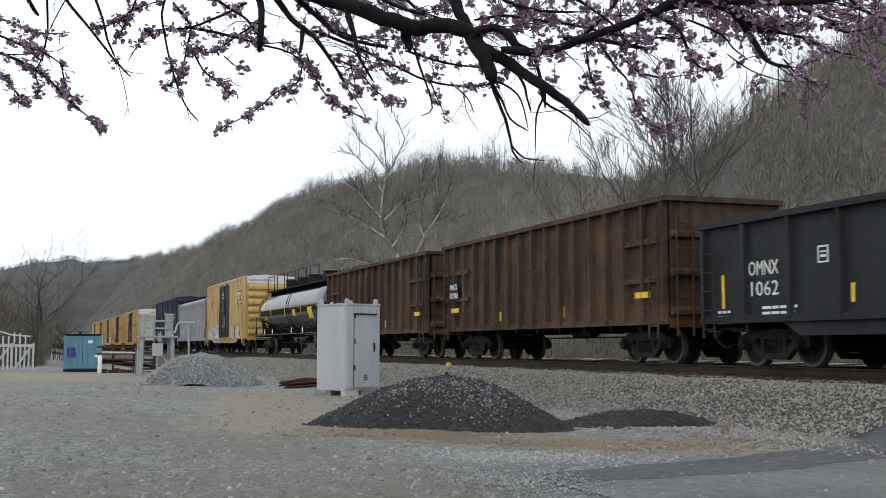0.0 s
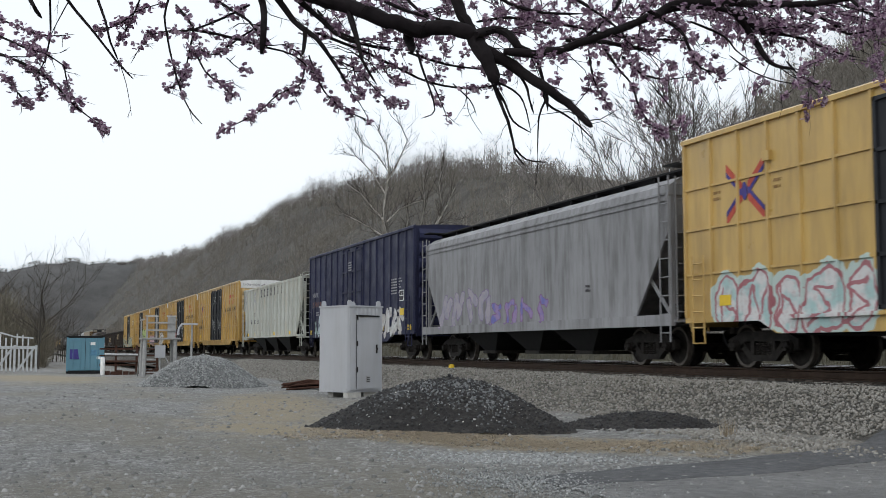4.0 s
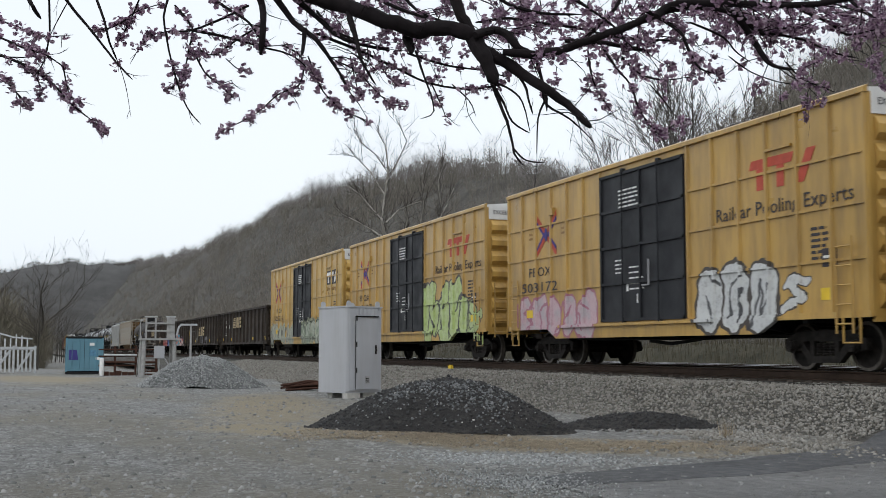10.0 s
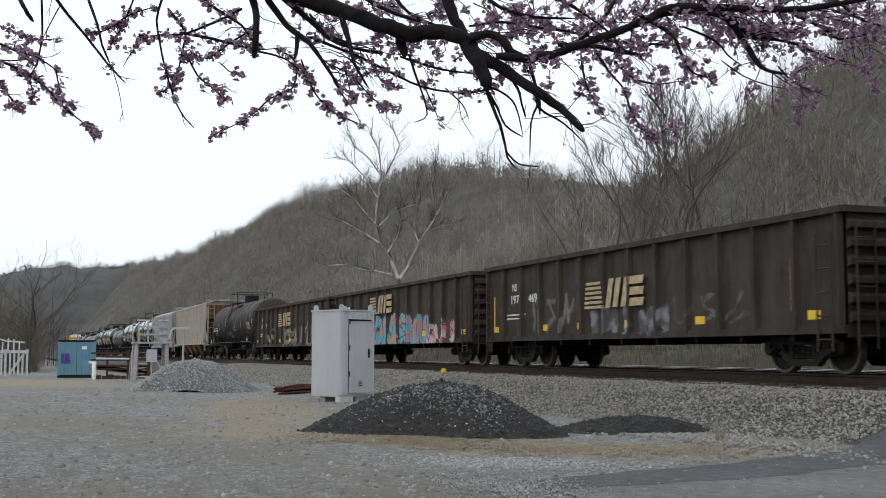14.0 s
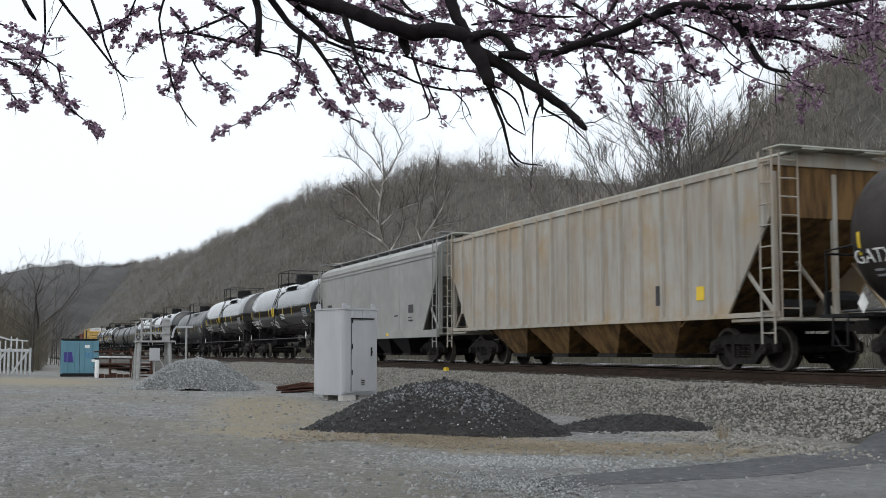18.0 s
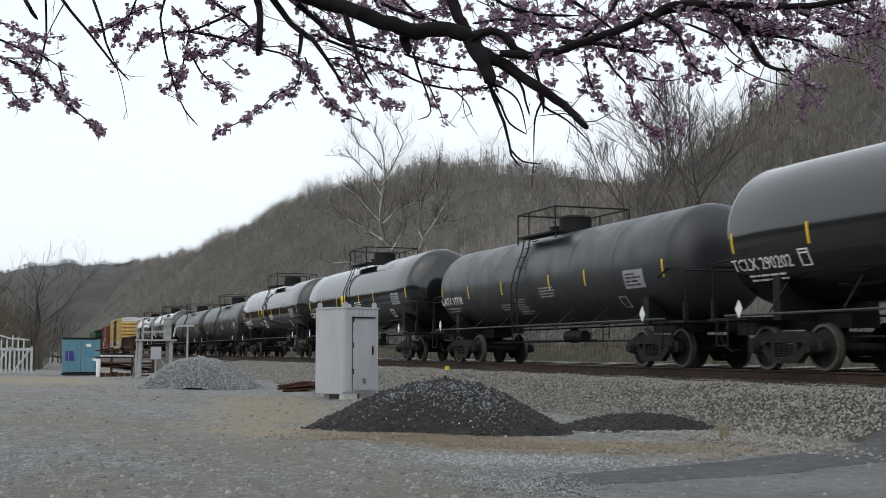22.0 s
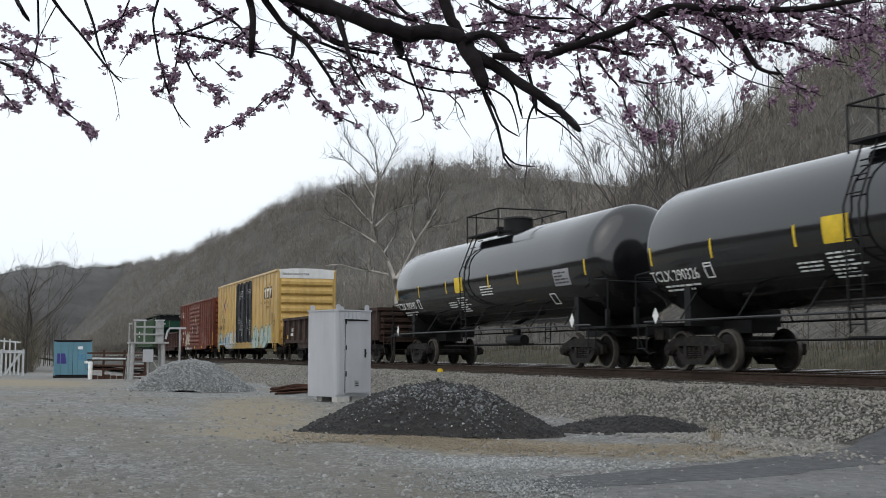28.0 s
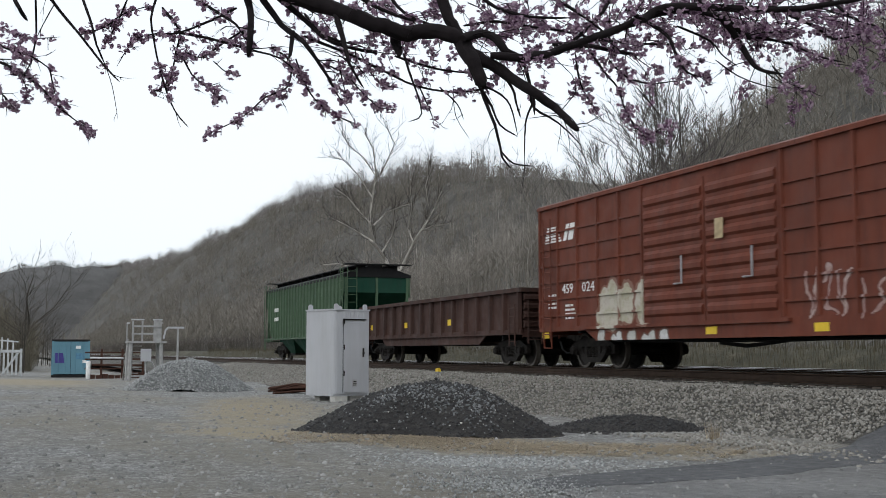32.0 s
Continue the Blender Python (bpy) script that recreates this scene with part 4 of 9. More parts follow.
                part("locking_rod", rod, door_mat, dr)
            part("handle", Shape().tube([((p0 + p1) / 2 + 0.15, g0, 1.9), ((p0 + p1) / 2 + 0.45, g0, 1.9), ((p0 + p1) / 2 + 0.45, g0, 2.5)], 0.025, 6), MAT_GREYLET, dr, "worn steel handle")
        tr0, tr1 = sorted((out + side * 0.03, out + side * 0.12))
        part("door_track", Shape().box(d0 - (d1 - d0) * 0.6, d1 + 0.3 if double else d1 + (d1 - d0) * 0.25, tr0, tr1, z0 + 0.0, z0 + 0.07), sill_mat, car)
    # ends with pressed corrugations
    for s in (-1, 1):
        x = s * L / 2
        lo, hi = sorted((x - s * 0.08, x - s * 0.001))
        top = H - 0.52 if cap_mat else H - 0.12
        part("end_wall", Shape().box(lo, hi, -HALF + 0.071, HALF - 0.071, z0 - 0.1, top), end_mat, car)
        if cap_mat:
            part("end_cap", Shape().slab([(-HALF + 0.071, top + 0.003), (HALF - 0.071, top + 0.003), (HALF - 0.071, H - 0.12), (0.8, H - 0.03), (-0.8, H - 0.03), (-HALF + 0.071, H - 0.12)], "x", lo, hi + 0.02 * s), cap_mat, car, "white end cap under the roof")
        n_c = 7 if H > 4.7 else 9
        pitch = (top - z0 - 0.1) / n_c
        cor = Shape().slab([(0, pitch * 0.06), (s * 0.11, pitch * 0.30), (s * 0.11, pitch * 0.62), (0, pitch * 0.94)], "y", -HALF + 0.16, HALF - 0.16).mesh("corrugation", end_mat)
        for k in range(n_c):
            part("corrugation", cor, end_mat, car, at=pose(x, 0, z0 + 0.1 + k * (top - z0 - 0.1) / n_c))
        part("corner_post", Shape().box(lo, hi + 0.03, -HALF, -HALF + 0.07, z0, H - 0.14), paint_mat, car)
        part("corner_post", Shape().box(lo, hi + 0.03, HALF - 0.07, HALF, z0, H - 0.14), paint_mat, car)
        ladder(car, s * (L / 2 - 0.62) - 0.22, s * (L / 2 - 0.62) + 0.22, -HALF - 0.09, z0 - 0.3, 2.4 if H > 4.7 else 4.0, paint_mat, 5 if H > 4.7 else 8)
        ladder(car, -HALF + 0.22, -HALF + 0.64, x + s * 0.14, z0 - 0.2, 2.5, paint_mat, 5, "y")
        part("stirrup_step", Shape().tube([(s * (L / 2 - 0.3), -HALF - 0.02, z0), (s * (L / 2 - 0.3), -HALF - 0.02, 0.52), (s * (L / 2 - 0.75), -HALF - 0.02, 0.52), (s * (L / 2 - 0.75), -HALF - 0.02, z0)], 0.025, 6), paint_mat, car)
        part("crossover_board", Shape().box(*sorted((x + s * 0.05, x + s * 0.32)), -0.9, 0.9, z0 - 0.06, z0 - 0.02), MAT_BLACK, car)
    bearer = Shape().slab([(-1.45, 0.97), (-1.45, 0.84), (-0.5, 0.66), (0.5, 0.66), (1.45, 0.84), (1.45, 0.97)], "x", -0.06, 0.06).mesh("cross_bearer", MAT_BLACK)
    for k in range(9):
        part("cross_bearer", bearer, MAT_BLACK, car, at=pose(a + 3.4 + (L - 6.8) * k / 8, 0, 0))
    part("train_line", Shape().tube([(a + 2.8, -0.9, 0.70), (-1.0, -1.05, 0.66), (1.5, -0.95, 0.64), (b - 2.8, -0.9, 0.70)], 0.035, 6), MAT_BLACK, car)
    part("brake_lever", Shape().slab([(-1.2, 0.58), (-0.2, 0.50), (1.1, 0.60), (1.1, 0.66), (-0.2, 0.58), (-1.2, 0.66)], "y", -0.72, -0.66), MAT_BLACK, car)
    part("roof", Shape().slab([(-HALF, H - 0.13), (HALF, H - 0.13), (HALF, H - 0.05), (0.8, H + 0.02), (0, H + 0.04), (-0.8, H + 0.02), (-HALF, H - 0.05)], "x", a, b), roof_mat, car)
    bow = Shape().slab([(-HALF + 0.05, H - 0.06), (-0.8, H + 0.125), (0, H + 0.155), (0.8, H + 0.125), (HALF - 0.05, H - 0.06), (HALF - 0.05, H - 0.03), (0, H + 0.19), (-HALF + 0.05, H - 0.03)], "x", -0.04, 0.04).mesh("roof_seam", roof_mat)
    for k in range(1, int(L / 1.2)):
        part("roof_seam", bow, roof_mat, car, at=pose(a + k * 1.2, 0, 0))
    part("floor", Shape().box(a + 0.1, b - 0.1, -HALF + 0.08, HALF - 0.08, z0 + 0.02, z0 + 0.12), MAT_BLACK, car)
    cross = Shape().box(-0.06, 0.06, -HALF + 0.1, HALF - 0.1, 0.9, z0 + 0.02).mesh("cross_bearer", MAT_BLACK)
    for k in range(7):
        part("cross_bearer", cross, MAT_BLACK, car, at=pose(a + L * (k + 1) / 8, 0, 0))
    running_gear(car, L, 2.0)
    return car


# ---- gondolas ----
def gondola(label, L, H, paint_mat, ribs=1.15, z0=0.95, bay=False, end_ribs=4, rib_out=0.14, chord=0.12, belly=False):
    car = thing("gondola_car", pose(0, TRACK_Y, RAIL_Z), label, "freight car", "cars of the train")
    a, b = -L / 2, L / 2
    W = HALF - rib_out + 0.03
    for side in (-1, 1):
        lo, hi = sorted((side * W, side * (W - 0.05)))
        if belly:
            pts = [(a, z0), (a + 2.7, z0), (a + 3.3, z0 - 0.3), (b - 3.3, z0 - 0.3), (b - 2.7, z0), (b, z0), (b, H), (a, H)]
            part("side_wall", Shape().slab(pts, "y", lo, hi), paint_mat, car)
        else:
            part("side_wall", Shape().box(a, b, lo, hi, z0, H), paint_mat, car)
        c0, c1 = sorted((side * (W - 0.07), side * (HALF + 0.02)))
        part("top_chord", Shape().box(a - 0.03, b + 0.03, c0, c1, H - chord / 2, H + chord / 2), paint_mat, car)
        s0, s1 = sorted((side * (W - 0.02), side * (W + 0.08)))
        part("side_sill", Shape().box(a, b, s0, s1, z0 - 0.03, z0 + 0.12), paint_mat, car)
        k = round((L - 0.3) / ribs)
        post = Shape().slab([(-0.085, 0), (0.085, 0), (0.055, side * (rib_out - 0.03)), (-0.055, side * (rib_out - 0.03))], "z", z0 + 0.05, H - chord / 2).mesh("rib", paint_mat)
        for i in range(k + 1):
            x = a + 0.15 + (L - 0.3) * i / k
            if side > 0:
                part("rib", post, paint_mat, car, at=pose(x, W, 0))
            else:
                part("rib", Shape().slab([(x - 0.085, -W), (x + 0.085, -W), (x + 0.055, -W - rib_out + 0.03), (x - 0.055, -W - rib_out + 0.03)], "z", z0 + 0.05, H - chord / 2), paint_mat, car)
        if bay:
            for e in (-1, 1):
                q0, q1 = sorted((e * (L / 2 - 0.05), e * (L / 2 - 2.3)))
                r0, r1 = sorted((side * W, side * (HALF - 0.03)))
                for z in (z0 + 0.95, z0 + 1.85):
                    part("end_bay_rail", Shape().box(q0, q1, r0, r1, z, z + 0.13), paint_mat, car)
    for s in (-1, 1):
        lo, hi = sorted((s * L / 2, s * (L / 2 - 0.06)))
        part("end_wall", Shape().box(lo, hi, -W, W, z0 - 0.1, H - chord / 2), paint_mat, car)
        part("end_chord", Shape().box(*sorted((s * (L / 2 - 0.08), s * (L / 2 + 0.1))), -HALF, HALF, H - chord / 2 + 0.002, H + chord / 2 + 0.002), paint_mat, car)
        for k in range(end_ribs):
            z = z0 + 0.15 + k * (H - z0 - 0.2) / end_ribs
            part("end_rib", Shape().slab([(s * L / 2, z), (s * (L / 2 + 0.12), z + 0.05), (s * (L / 2 + 0.12), z + 0.15), (s * L / 2, z + 0.22)], "y", -W + 0.02, W - 0.02), paint_mat, car)
        ladder(car, s * (L / 2 - 0.45) - 0.2, s * (L / 2 - 0.45) + 0.2, -HALF - 0.03, z0 - 0.35, H - 0.4, paint_mat, 5)
        ladder(car, -W + 0.1, -W + 0.52, s * (L / 2 + 0.16), z0 - 0.3, H - 0.3, paint_mat, 5, "y")
    part("floor", Shape().box(a + 0.06, b - 0.06, -W + 0.06, W - 0.06, z0 - 0.02, z0 + 0.08), paint_mat, car)
    cross = Shape().box(-0.05, 0.05, -W + 0.06, W - 0.06, z0 - 0.16, z0 - 0.021).mesh("cross_bearer", MAT_BLACK)
    for k in range(9):
        part("cross_bearer", cross, MAT_BLACK, car, at=pose(a + L * (k + 1) / 10, 0, 0))
    running_gear(car, L, 1.85)
    return car


# ---- tank cars ----
def tankcar(label, L, R, zc, paint_mat, dome="one", bands=0, tall=False):
    """L over the heads; R the tank's radius; zc the height of its axis."""
    car = thing("tank_car", pose(0, TRACK_Y, RAIL_Z), label, "freight car", "cars of the train")
    hd = 0.62
    n, s = 48, Shape()
    rings = [(-L / 2 + hd * (1 - math.cos(q)), R * math.sin(q) ** 0.8) for q in np.linspace(0.10, math.pi / 2, 8)]
    xs = rings + [(x, R) for x in np.linspace(-L / 2 + hd, L / 2 - hd, 10)[1:-1]] + [(-x, q) for x, q in rings[::-1]]
    for x, q in xs:
        s.v += [(x, q * math.sin(2 * math.pi * j / n), zc + q * math.cos(2 * math.pi * j / n)) for j in range(n)]
    for i in range(len(xs) - 1):
        s.f += [(i * n + j, i * n + (j + 1) % n, (i + 1) * n + (j + 1) % n, (i + 1) * n + j) for j in range(n)]
    s.f += [tuple(range(n))[::-1], tuple((len(xs) - 1) * n + j for j in range(n))]
    tank = part("tank", s, paint_mat, car, smooth=True)
    # weld seams
    for k in range(1, 6) if paint_mat != PAINT_TANK else ():
        x = -L / 2 + hd + k * (L - 2 * hd) / 6
        part("weld_seam", Shape().tube([(x - 0.02, 0, zc), (x + 0.02, 0, zc)], R + 0.006, 48, False), paint_mat, tank, smooth=True)
    for k in range(bands):
        x = (k - (bands - 1) / 2) * 0.55
        part("jacket_band", Shape().tube([(x - 0.06, 0, zc), (x + 0.06, 0, zc)], R + 0.02, 48), paint_mat, tank, smooth=True)
    # saddles, stub sills and the walkway rod along each side
    for e in (-1, 1):
        x = e * (L / 2 - 1.75)
        part("saddle", Shape().slab([(-1.3, 1.0), (1.3, 1.0), (1.42, zc - 0.15), (1.1, zc - R * 0.72), (0.5, zc - R * 0.96), (-0.5, zc - R * 0.96), (-1.1, zc - R * 0.72), (-1.42, zc - 0.15)], "x", x - 0.12, x + 0.12)
             if tall else Shape().slab([(-1.2, 1.0), (1.2, 1.0), (1.2, zc - R * 0.6), (0.6, zc - R * 0.93), (-0.6, zc - R * 0.93), (-1.2, zc - R * 0.6)], "x", x - 0.12, x + 0.12), MAT_BLACK, car)
        part("stub_sill", Shape().box(*sorted((e * (L / 2 - 2.9), e * (L / 2 + 0.35))), -0.34, 0.34, 0.84, 1.12), MAT_BLACK, car)
        part("end_platform", Shape().box(*sorted((e * (L / 2 - 1.1), e * (L / 2 + 0.32))), -1.45, 1.45, 1.02, 1.08), MAT_BLACK, car)
        rail = Shape()
        for y in (-1.35, 1.35):
            rail.tube([(e * (L / 2 + 0.25), y, 1.05), (e * (L / 2 + 0.25), y, 2.25), (e * (L / 2 - 0.5), y, 2.3), (e * (L / 2 - 0.9), y * 1.02, 2.1)], 0.024, 6)
        rail.tube([(e * (L / 2 + 0.25), -1.35, 2.2), (e * (L / 2 + 0.25), 1.35, 2.2)], 0.024, 6)
        part("end_railing", rail, MAT_BLACK, car)
        part("stirrup_step", Shape().tube([(e * (L / 2 - 0.1), -1.5, 1.05), (e * (L / 2 - 0.1), -1.52, 0.5), (e * (L / 2 - 0.5), -1.52, 0.5), (e * (L / 2 - 0.5), -1.5, 1.05)], 0.024, 6), MAT_BLACK, car)
        part("ladder_stile", Shape().box(*sorted((e * (L / 2 + 0.28), e * (L / 2 + 0.2))), -1.4, -1.3, 1.05, 1.5), MAT_BLACK, car)
    for side in (-1, 1):
        part("running_board_rod", Shape().tube([(-L / 2 + 0.4, side * 1.5, 1.12), (L / 2 - 0.4, side * 1.5, 1.12)], 0.028, 6), MAT_ROD if side < 0 else MAT_BLACK, car)
        br = Shape().tube([(0, side * 1.5, 1.12), (0.12, side * (R * 0.75), zc - R * 0.7)], 0.022, 5).mesh("rod_bracket", MAT_BLACK)
        for k in range(7):
            part("rod_bracket", br, MAT_BLACK, car, at=pose(-L / 2 + 1.9 + k * (L - 3.8) / 6, 0, 0))
    # top fittings
    zt = zc + R
    if dome == "one":
        part("valve_housing", Shape().tube([(0.25, 0, zt - 0.1), (0.25, 0, zt + 0.40)], 0.48, 20).tube([(0.25, 0, zt + 0.40), (0.25, 0, zt + 0.46)], [0.51, 0.47], 20), MAT_BLACK, car, "round valve housing", smooth=True)
        part("manway", Shape().tube([(-0.75, 0, zt - 0.1), (-0.75, 0, zt + 0.2)], 0.3, 16).tube([(-0.75, 0, zt + 0.2), (-0.75, 0, zt + 0.25)], 0.34, 16), MAT_BLACK, car, smooth=True)
        x0, x1, h = -1.25, 1.35, 0.60
        plat = Shape().box(x0, x1, -1.2, -0.72, zt - 0.12, zt - 0.07).box(x0, x1, 0.72, 1.2, zt - 0.12, zt - 0.07)
        part("platform", plat, MAT_BLACK, car)
        rl = Shape()
        for y in (-1.18, 1.18):
            rl.tube([(x0, y, zt - 0.3), (x0, y, zt + h), (x1, y, zt + h), (x1, y, zt - 0.3)], 0.024, 6)
            rl.tube([((x0 + x1) / 2 - 0.5, y, zt - 0.1), ((x0 + x1) / 2 - 0.5, y, zt + h)], 0.024, 6)
        for x in (x0, x1):
            rl.tube([(x, -1.18, zt + h), (x, 1.18, zt + h)], 0.024, 6)
        part("platform_railing", rl, MAT_BLACK, car)
        for side in (-1, 1):
            ld = Shape()
            for x in (-0.95, -0.55):
                ld.tube([(x, side * (1.5), 0.75), (x, side * 1.56, zc - 0.3), (x, side * (R + 0.08), zc + 0.2), (x, side * R * 0.86, zc + R * 0.62), (x, side * 1.1, zt - 0.1)], 0.022, 5)
            for z, y in ((0.9, 1.51), (1.2, 1.52), (1.5, 1.53), (1.8, 1.54), (2.1, 1.55), (2.4, 1.56)):
                ld.tube([(-0.95, side * y, z), (-0.55, side * y, z)], 0.016, 5)
            for k in range(5):
                w = radians(15 + k * 13)
                ld.tube([(-0.95, side * (R + 0.07) * math.cos(w), zc + (R + 0.07) * math.sin(w)), (-0.55, side * (R + 0.07) * math.cos(w), zc + (R + 0.07) * math.sin(w))], 0.016, 5)
            part("ladder", ld, MAT_BLACK, car)
    else:
        for k, x in enumerate((-4.9, -1.9, 0.8, 4.2)):
            part("dome", Shape().tube([(x, 0, zt - 0.15), (x, 0, zt + 0.42)], 0.36, 18).tube([(x, 0, zt + 0.42), (x, 0, zt + 0.50)], [0.42, 0.36], 18), MAT_BLACK, car, "small ribbed dome with a pale lid", smooth=True)
            part("dome_lid", Shape().tube([(x, 0, zt + 0.505), (x, 0, zt + 0.53)], 0.33, 16), MAT_GREYLET, car)
        for x in (-3.4, 2.3, 6.2):
            part("safety_valve", Shape().tube([(x, 0, zt - 0.1), (x, 0, zt + 0.16)], 0.22, 12).tube([(x, 0, zt + 0.16), (x, 0, zt + 0.28)], [0.12, 0.16], 12), PAINT_BROWN if x > 6 else MAT_BLACK, car, smooth=True)
        for y in (-0.95, 0.95):
            part("walkway", Shape().box(-L / 2 + 1.6, L / 2 - 1.2, y - 0.22, y + 0.22, zt - 0.24, zt - 0.2), MAT_BLACK, car)
            for k in range(5):
                x = -6.4 + k * 2.7
                part("hand_rail", Shape().tube([(x, y * 1.2, zt - 0.3), (x, y * 1.2, zt + 0.66), (x + 1.9, y * 1.2, zt + 0.66), (x + 1.9, y * 1.2, zt - 0.3)], 0.024, 6), MAT_BLACK, car)
    pipes = Shape().tube([(-2.2, -0.5, 0.68), (2.4, -0.5, 0.68)], 0.04, 6).tube([(0.1, 0, zc - R - 0.05), (0.1, 0, 0.62)], 0.13, 10)
    part("outlet_valve", pipes, MAT_BLACK, car)
    running_gear(car, L, 1.75, False)
    return car


# ---- covered hoppers ----
def hopper(label, L, H, paint_mat, ribs=1.0, bays=3, curved=False, slope=2.4, roof_mat=None, gate_mat=None, under_mat=None, walkway_mat=None, low_walk=False, eave=0.5):
    car = thing("covered_hopper", pose(0, TRACK_Y, RAIL_Z), label, "freight car", "cars of the train")
    a, b, z0 = -L / 2, L / 2, 1.06
    zs = 2.7                                # where the slope sheets start
    roof_mat, gate_mat, under_mat, walkway_mat = roof_mat or paint_mat, gate_mat or MAT_STEEL, under_mat or MAT_BLACK, walkway_mat or paint_mat
    W = HALF - 0.06
    for side in (-1, 1):
        pts = [(a + 0.25, H - eave), (a + 0.25, zs + 0.35), (a + 1.75, z0 + 0.1), (b - 1.75, z0 + 0.1), (b - 0.25, zs + 0.35), (b - 0.25, H - eave)]
        lo, hi = sorted((side * W, side * (W - 0.05)))
        part("side_wall", Shape().slab(pts, "y", lo, hi), paint_mat, car)
        part("side_sill", Shape().box(a, b, *sorted((side * (W - 0.02), side * (HALF + 0.03))), z0 - 0.14, z0 + 0.12) if curved else
             Shape().box(a, b, *sorted((side * (W - 0.02), side * (W + 0.05))), z0 + 0.02, z0 + 0.12), paint_mat, car)
        if curved:
            for z in (H - 0.52, H - 0.66):
                part("side_bead", Shape().box(a + 0.3, b - 0.3, *sorted((side * (W - 0.01), side * (W + 0.03))), z, z + 0.05), paint_mat, car)
        k = max(2, round((L - 0.8) / ribs))
        for i in range(k + 1):
            x = a + 0.4 + (L - 0.8) * i / k
            zb = z0 + 0.1
            if abs(x) > L / 2 - 1.75:
                zb = z0 + 0.1 + (abs(x) - (L / 2 - 1.75)) / 1.5 * (zs + 0.35 - z0 - 0.1)
            if curved:
                part("seam", Shape().box(x - 0.01, x + 0.01, *sorted((side * W, side * (W + 0.008))), zb, H - 0.7), paint_mat, car)
            else:
                part("rib", Shape().slab([(-0.06, 0), (0.06, 0), (0.04, side * 0.075), (-0.04, side * 0.075)], "z", zb, H - eave + 0.08), paint_mat, car, at=pose(x, side * W, 0))
    # roof
    if curved:
        prof = [(-W, H - 0.52), (-W + 0.04, H - 0.30), (-W + 0.35, H - 0.10), (-0.7, H), (0.7, H), (W - 0.35, H - 0.10), (W - 0.04, H - 0.30), (W, H - 0.52)]
    else:
        prof = [(-W - 0.05, H - eave - 0.02), (-W - 0.05, H - eave + 0.10), (-0.6, H - 0.08), (0.6, H - 0.08), (W + 0.05, H - eave + 0.10), (W + 0.05, H - eave - 0.02)]
    part("roof", Shape().slab(prof, "x", a + 0.2, b - 0.2), roof_mat, car)
    hat = Shape().box(-1.1, 1.1, -0.35, 0.35, H - 0.12, H + 0.07).box(-1.15, 1.15, -0.4, 0.4, H + 0.0701, H + 0.095).mesh("hatch_cover", roof_mat)
    for k in range(5):
        part("hatch_cover", hat, roof_mat, car, at=pose(a + L * (k + 0.5) / 5, 0, 0))
    walk_b, up = Shape(), H - (0.19 if eave < 0.5 else 0.11 if low_walk else 0)
    for y in (-0.75, 0.75):
        walk_b.box(a - 0.1, b + 0.1, y - 0.25, y + 0.25, up + 0.10, up + 0.14)
        for k in range(12):
            x = a + 0.3 + (L - 0.6) * k / 11
            walk_b.box(x - 0.03, x + 0.03, y - 0.2, y + 0.2, H - 0.22, up + 0.10)
    walk_b.box(a - 0.12, a + 0.45, -W + 0.02, W - 0.02, up + 0.141, up + 0.17).box(b - 0.45, b + 0.12, -W + 0.02, W - 0.02, up + 0.141, up + 0.17)
    part("roof_walkway", walk_b, walkway_mat, car)
    # ends: slope sheets, struts, ladders, platform
    for e in (-1, 1):
        sl = Shape().slab([(e * (L / 2 - 0.25), zs + 0.35), (e * (L / 2 - 0.25), H - eave), (e * (L / 2 - 0.31), H - eave), (e * (L / 2 - 0.31), zs + 0.35)], "y", -W + 0.051, W - 0.051)
        sl.slab([(e * (L / 2 - 0.25), zs + 0.35), (e * (L / 2 - slope - 1.2), 0.95), (e * (L / 2 - slope - 1.28), 0.95), (e * (L / 2 - 0.31), zs + 0.45)], "y", -W + 0.051, W - 0.051)
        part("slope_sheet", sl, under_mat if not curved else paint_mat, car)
        for y in (-W + 0.12, 0, W - 0.12):
            st = Shape()
            st.box(*sorted((e * (L / 2 - 0.32), e * (L / 2 - 0.22))), y - 0.05, y + 0.05, z0 - 0.1, H - 0.5)
            st.tube([(e * (L / 2 - 0.27), y, z0 + 0.05), (e * (L / 2 - 1.55), y, zs - 0.35)], 0.045, 5)
            part("end_strut", st, paint_mat, car)
        part("end_platform", Shape().box(*sorted((e * (L / 2 - 1.6), e * (L / 2 + 0.1))), -HALF + 0.05, HALF - 0.05, z0 - 0.06, z0 + 0.0), paint_mat, car)
        part("stub_sill", Shape().box(*sorted((e * (L / 2 - 3.4), e * (L / 2 + 0.05))), -0.33, 0.33, 0.83, z0 - 0.07), MAT_BLACK, car)
        ladder(car, e * (L / 2 - 0.05) - 0.0, e * (L / 2 - 0.47), -HALF - 0.02, 0.55, H - 0.1, paint_mat, 9)
        ladder(car, -W + 0.15, -W + 0.58, e * (L / 2 - 0.12), z0, H - 0.1, paint_mat, 9, "y")
        part("brake_cylinder", Shape().tube([(e * (L / 2 - 0.9), 0.45, 1.45), (e * (L / 2 - 0.9), 0.95, 1.45)], 0.2, 12).tube([(e * (L / 2 - 0.9), -0.1, 1.3), (e * (L / 2 - 0.9), -0.9, 1.3)], 0.17, 12), MAT_BLACK, car)
    # discharge bays
    span = L - 2 * (slope + 1.2)
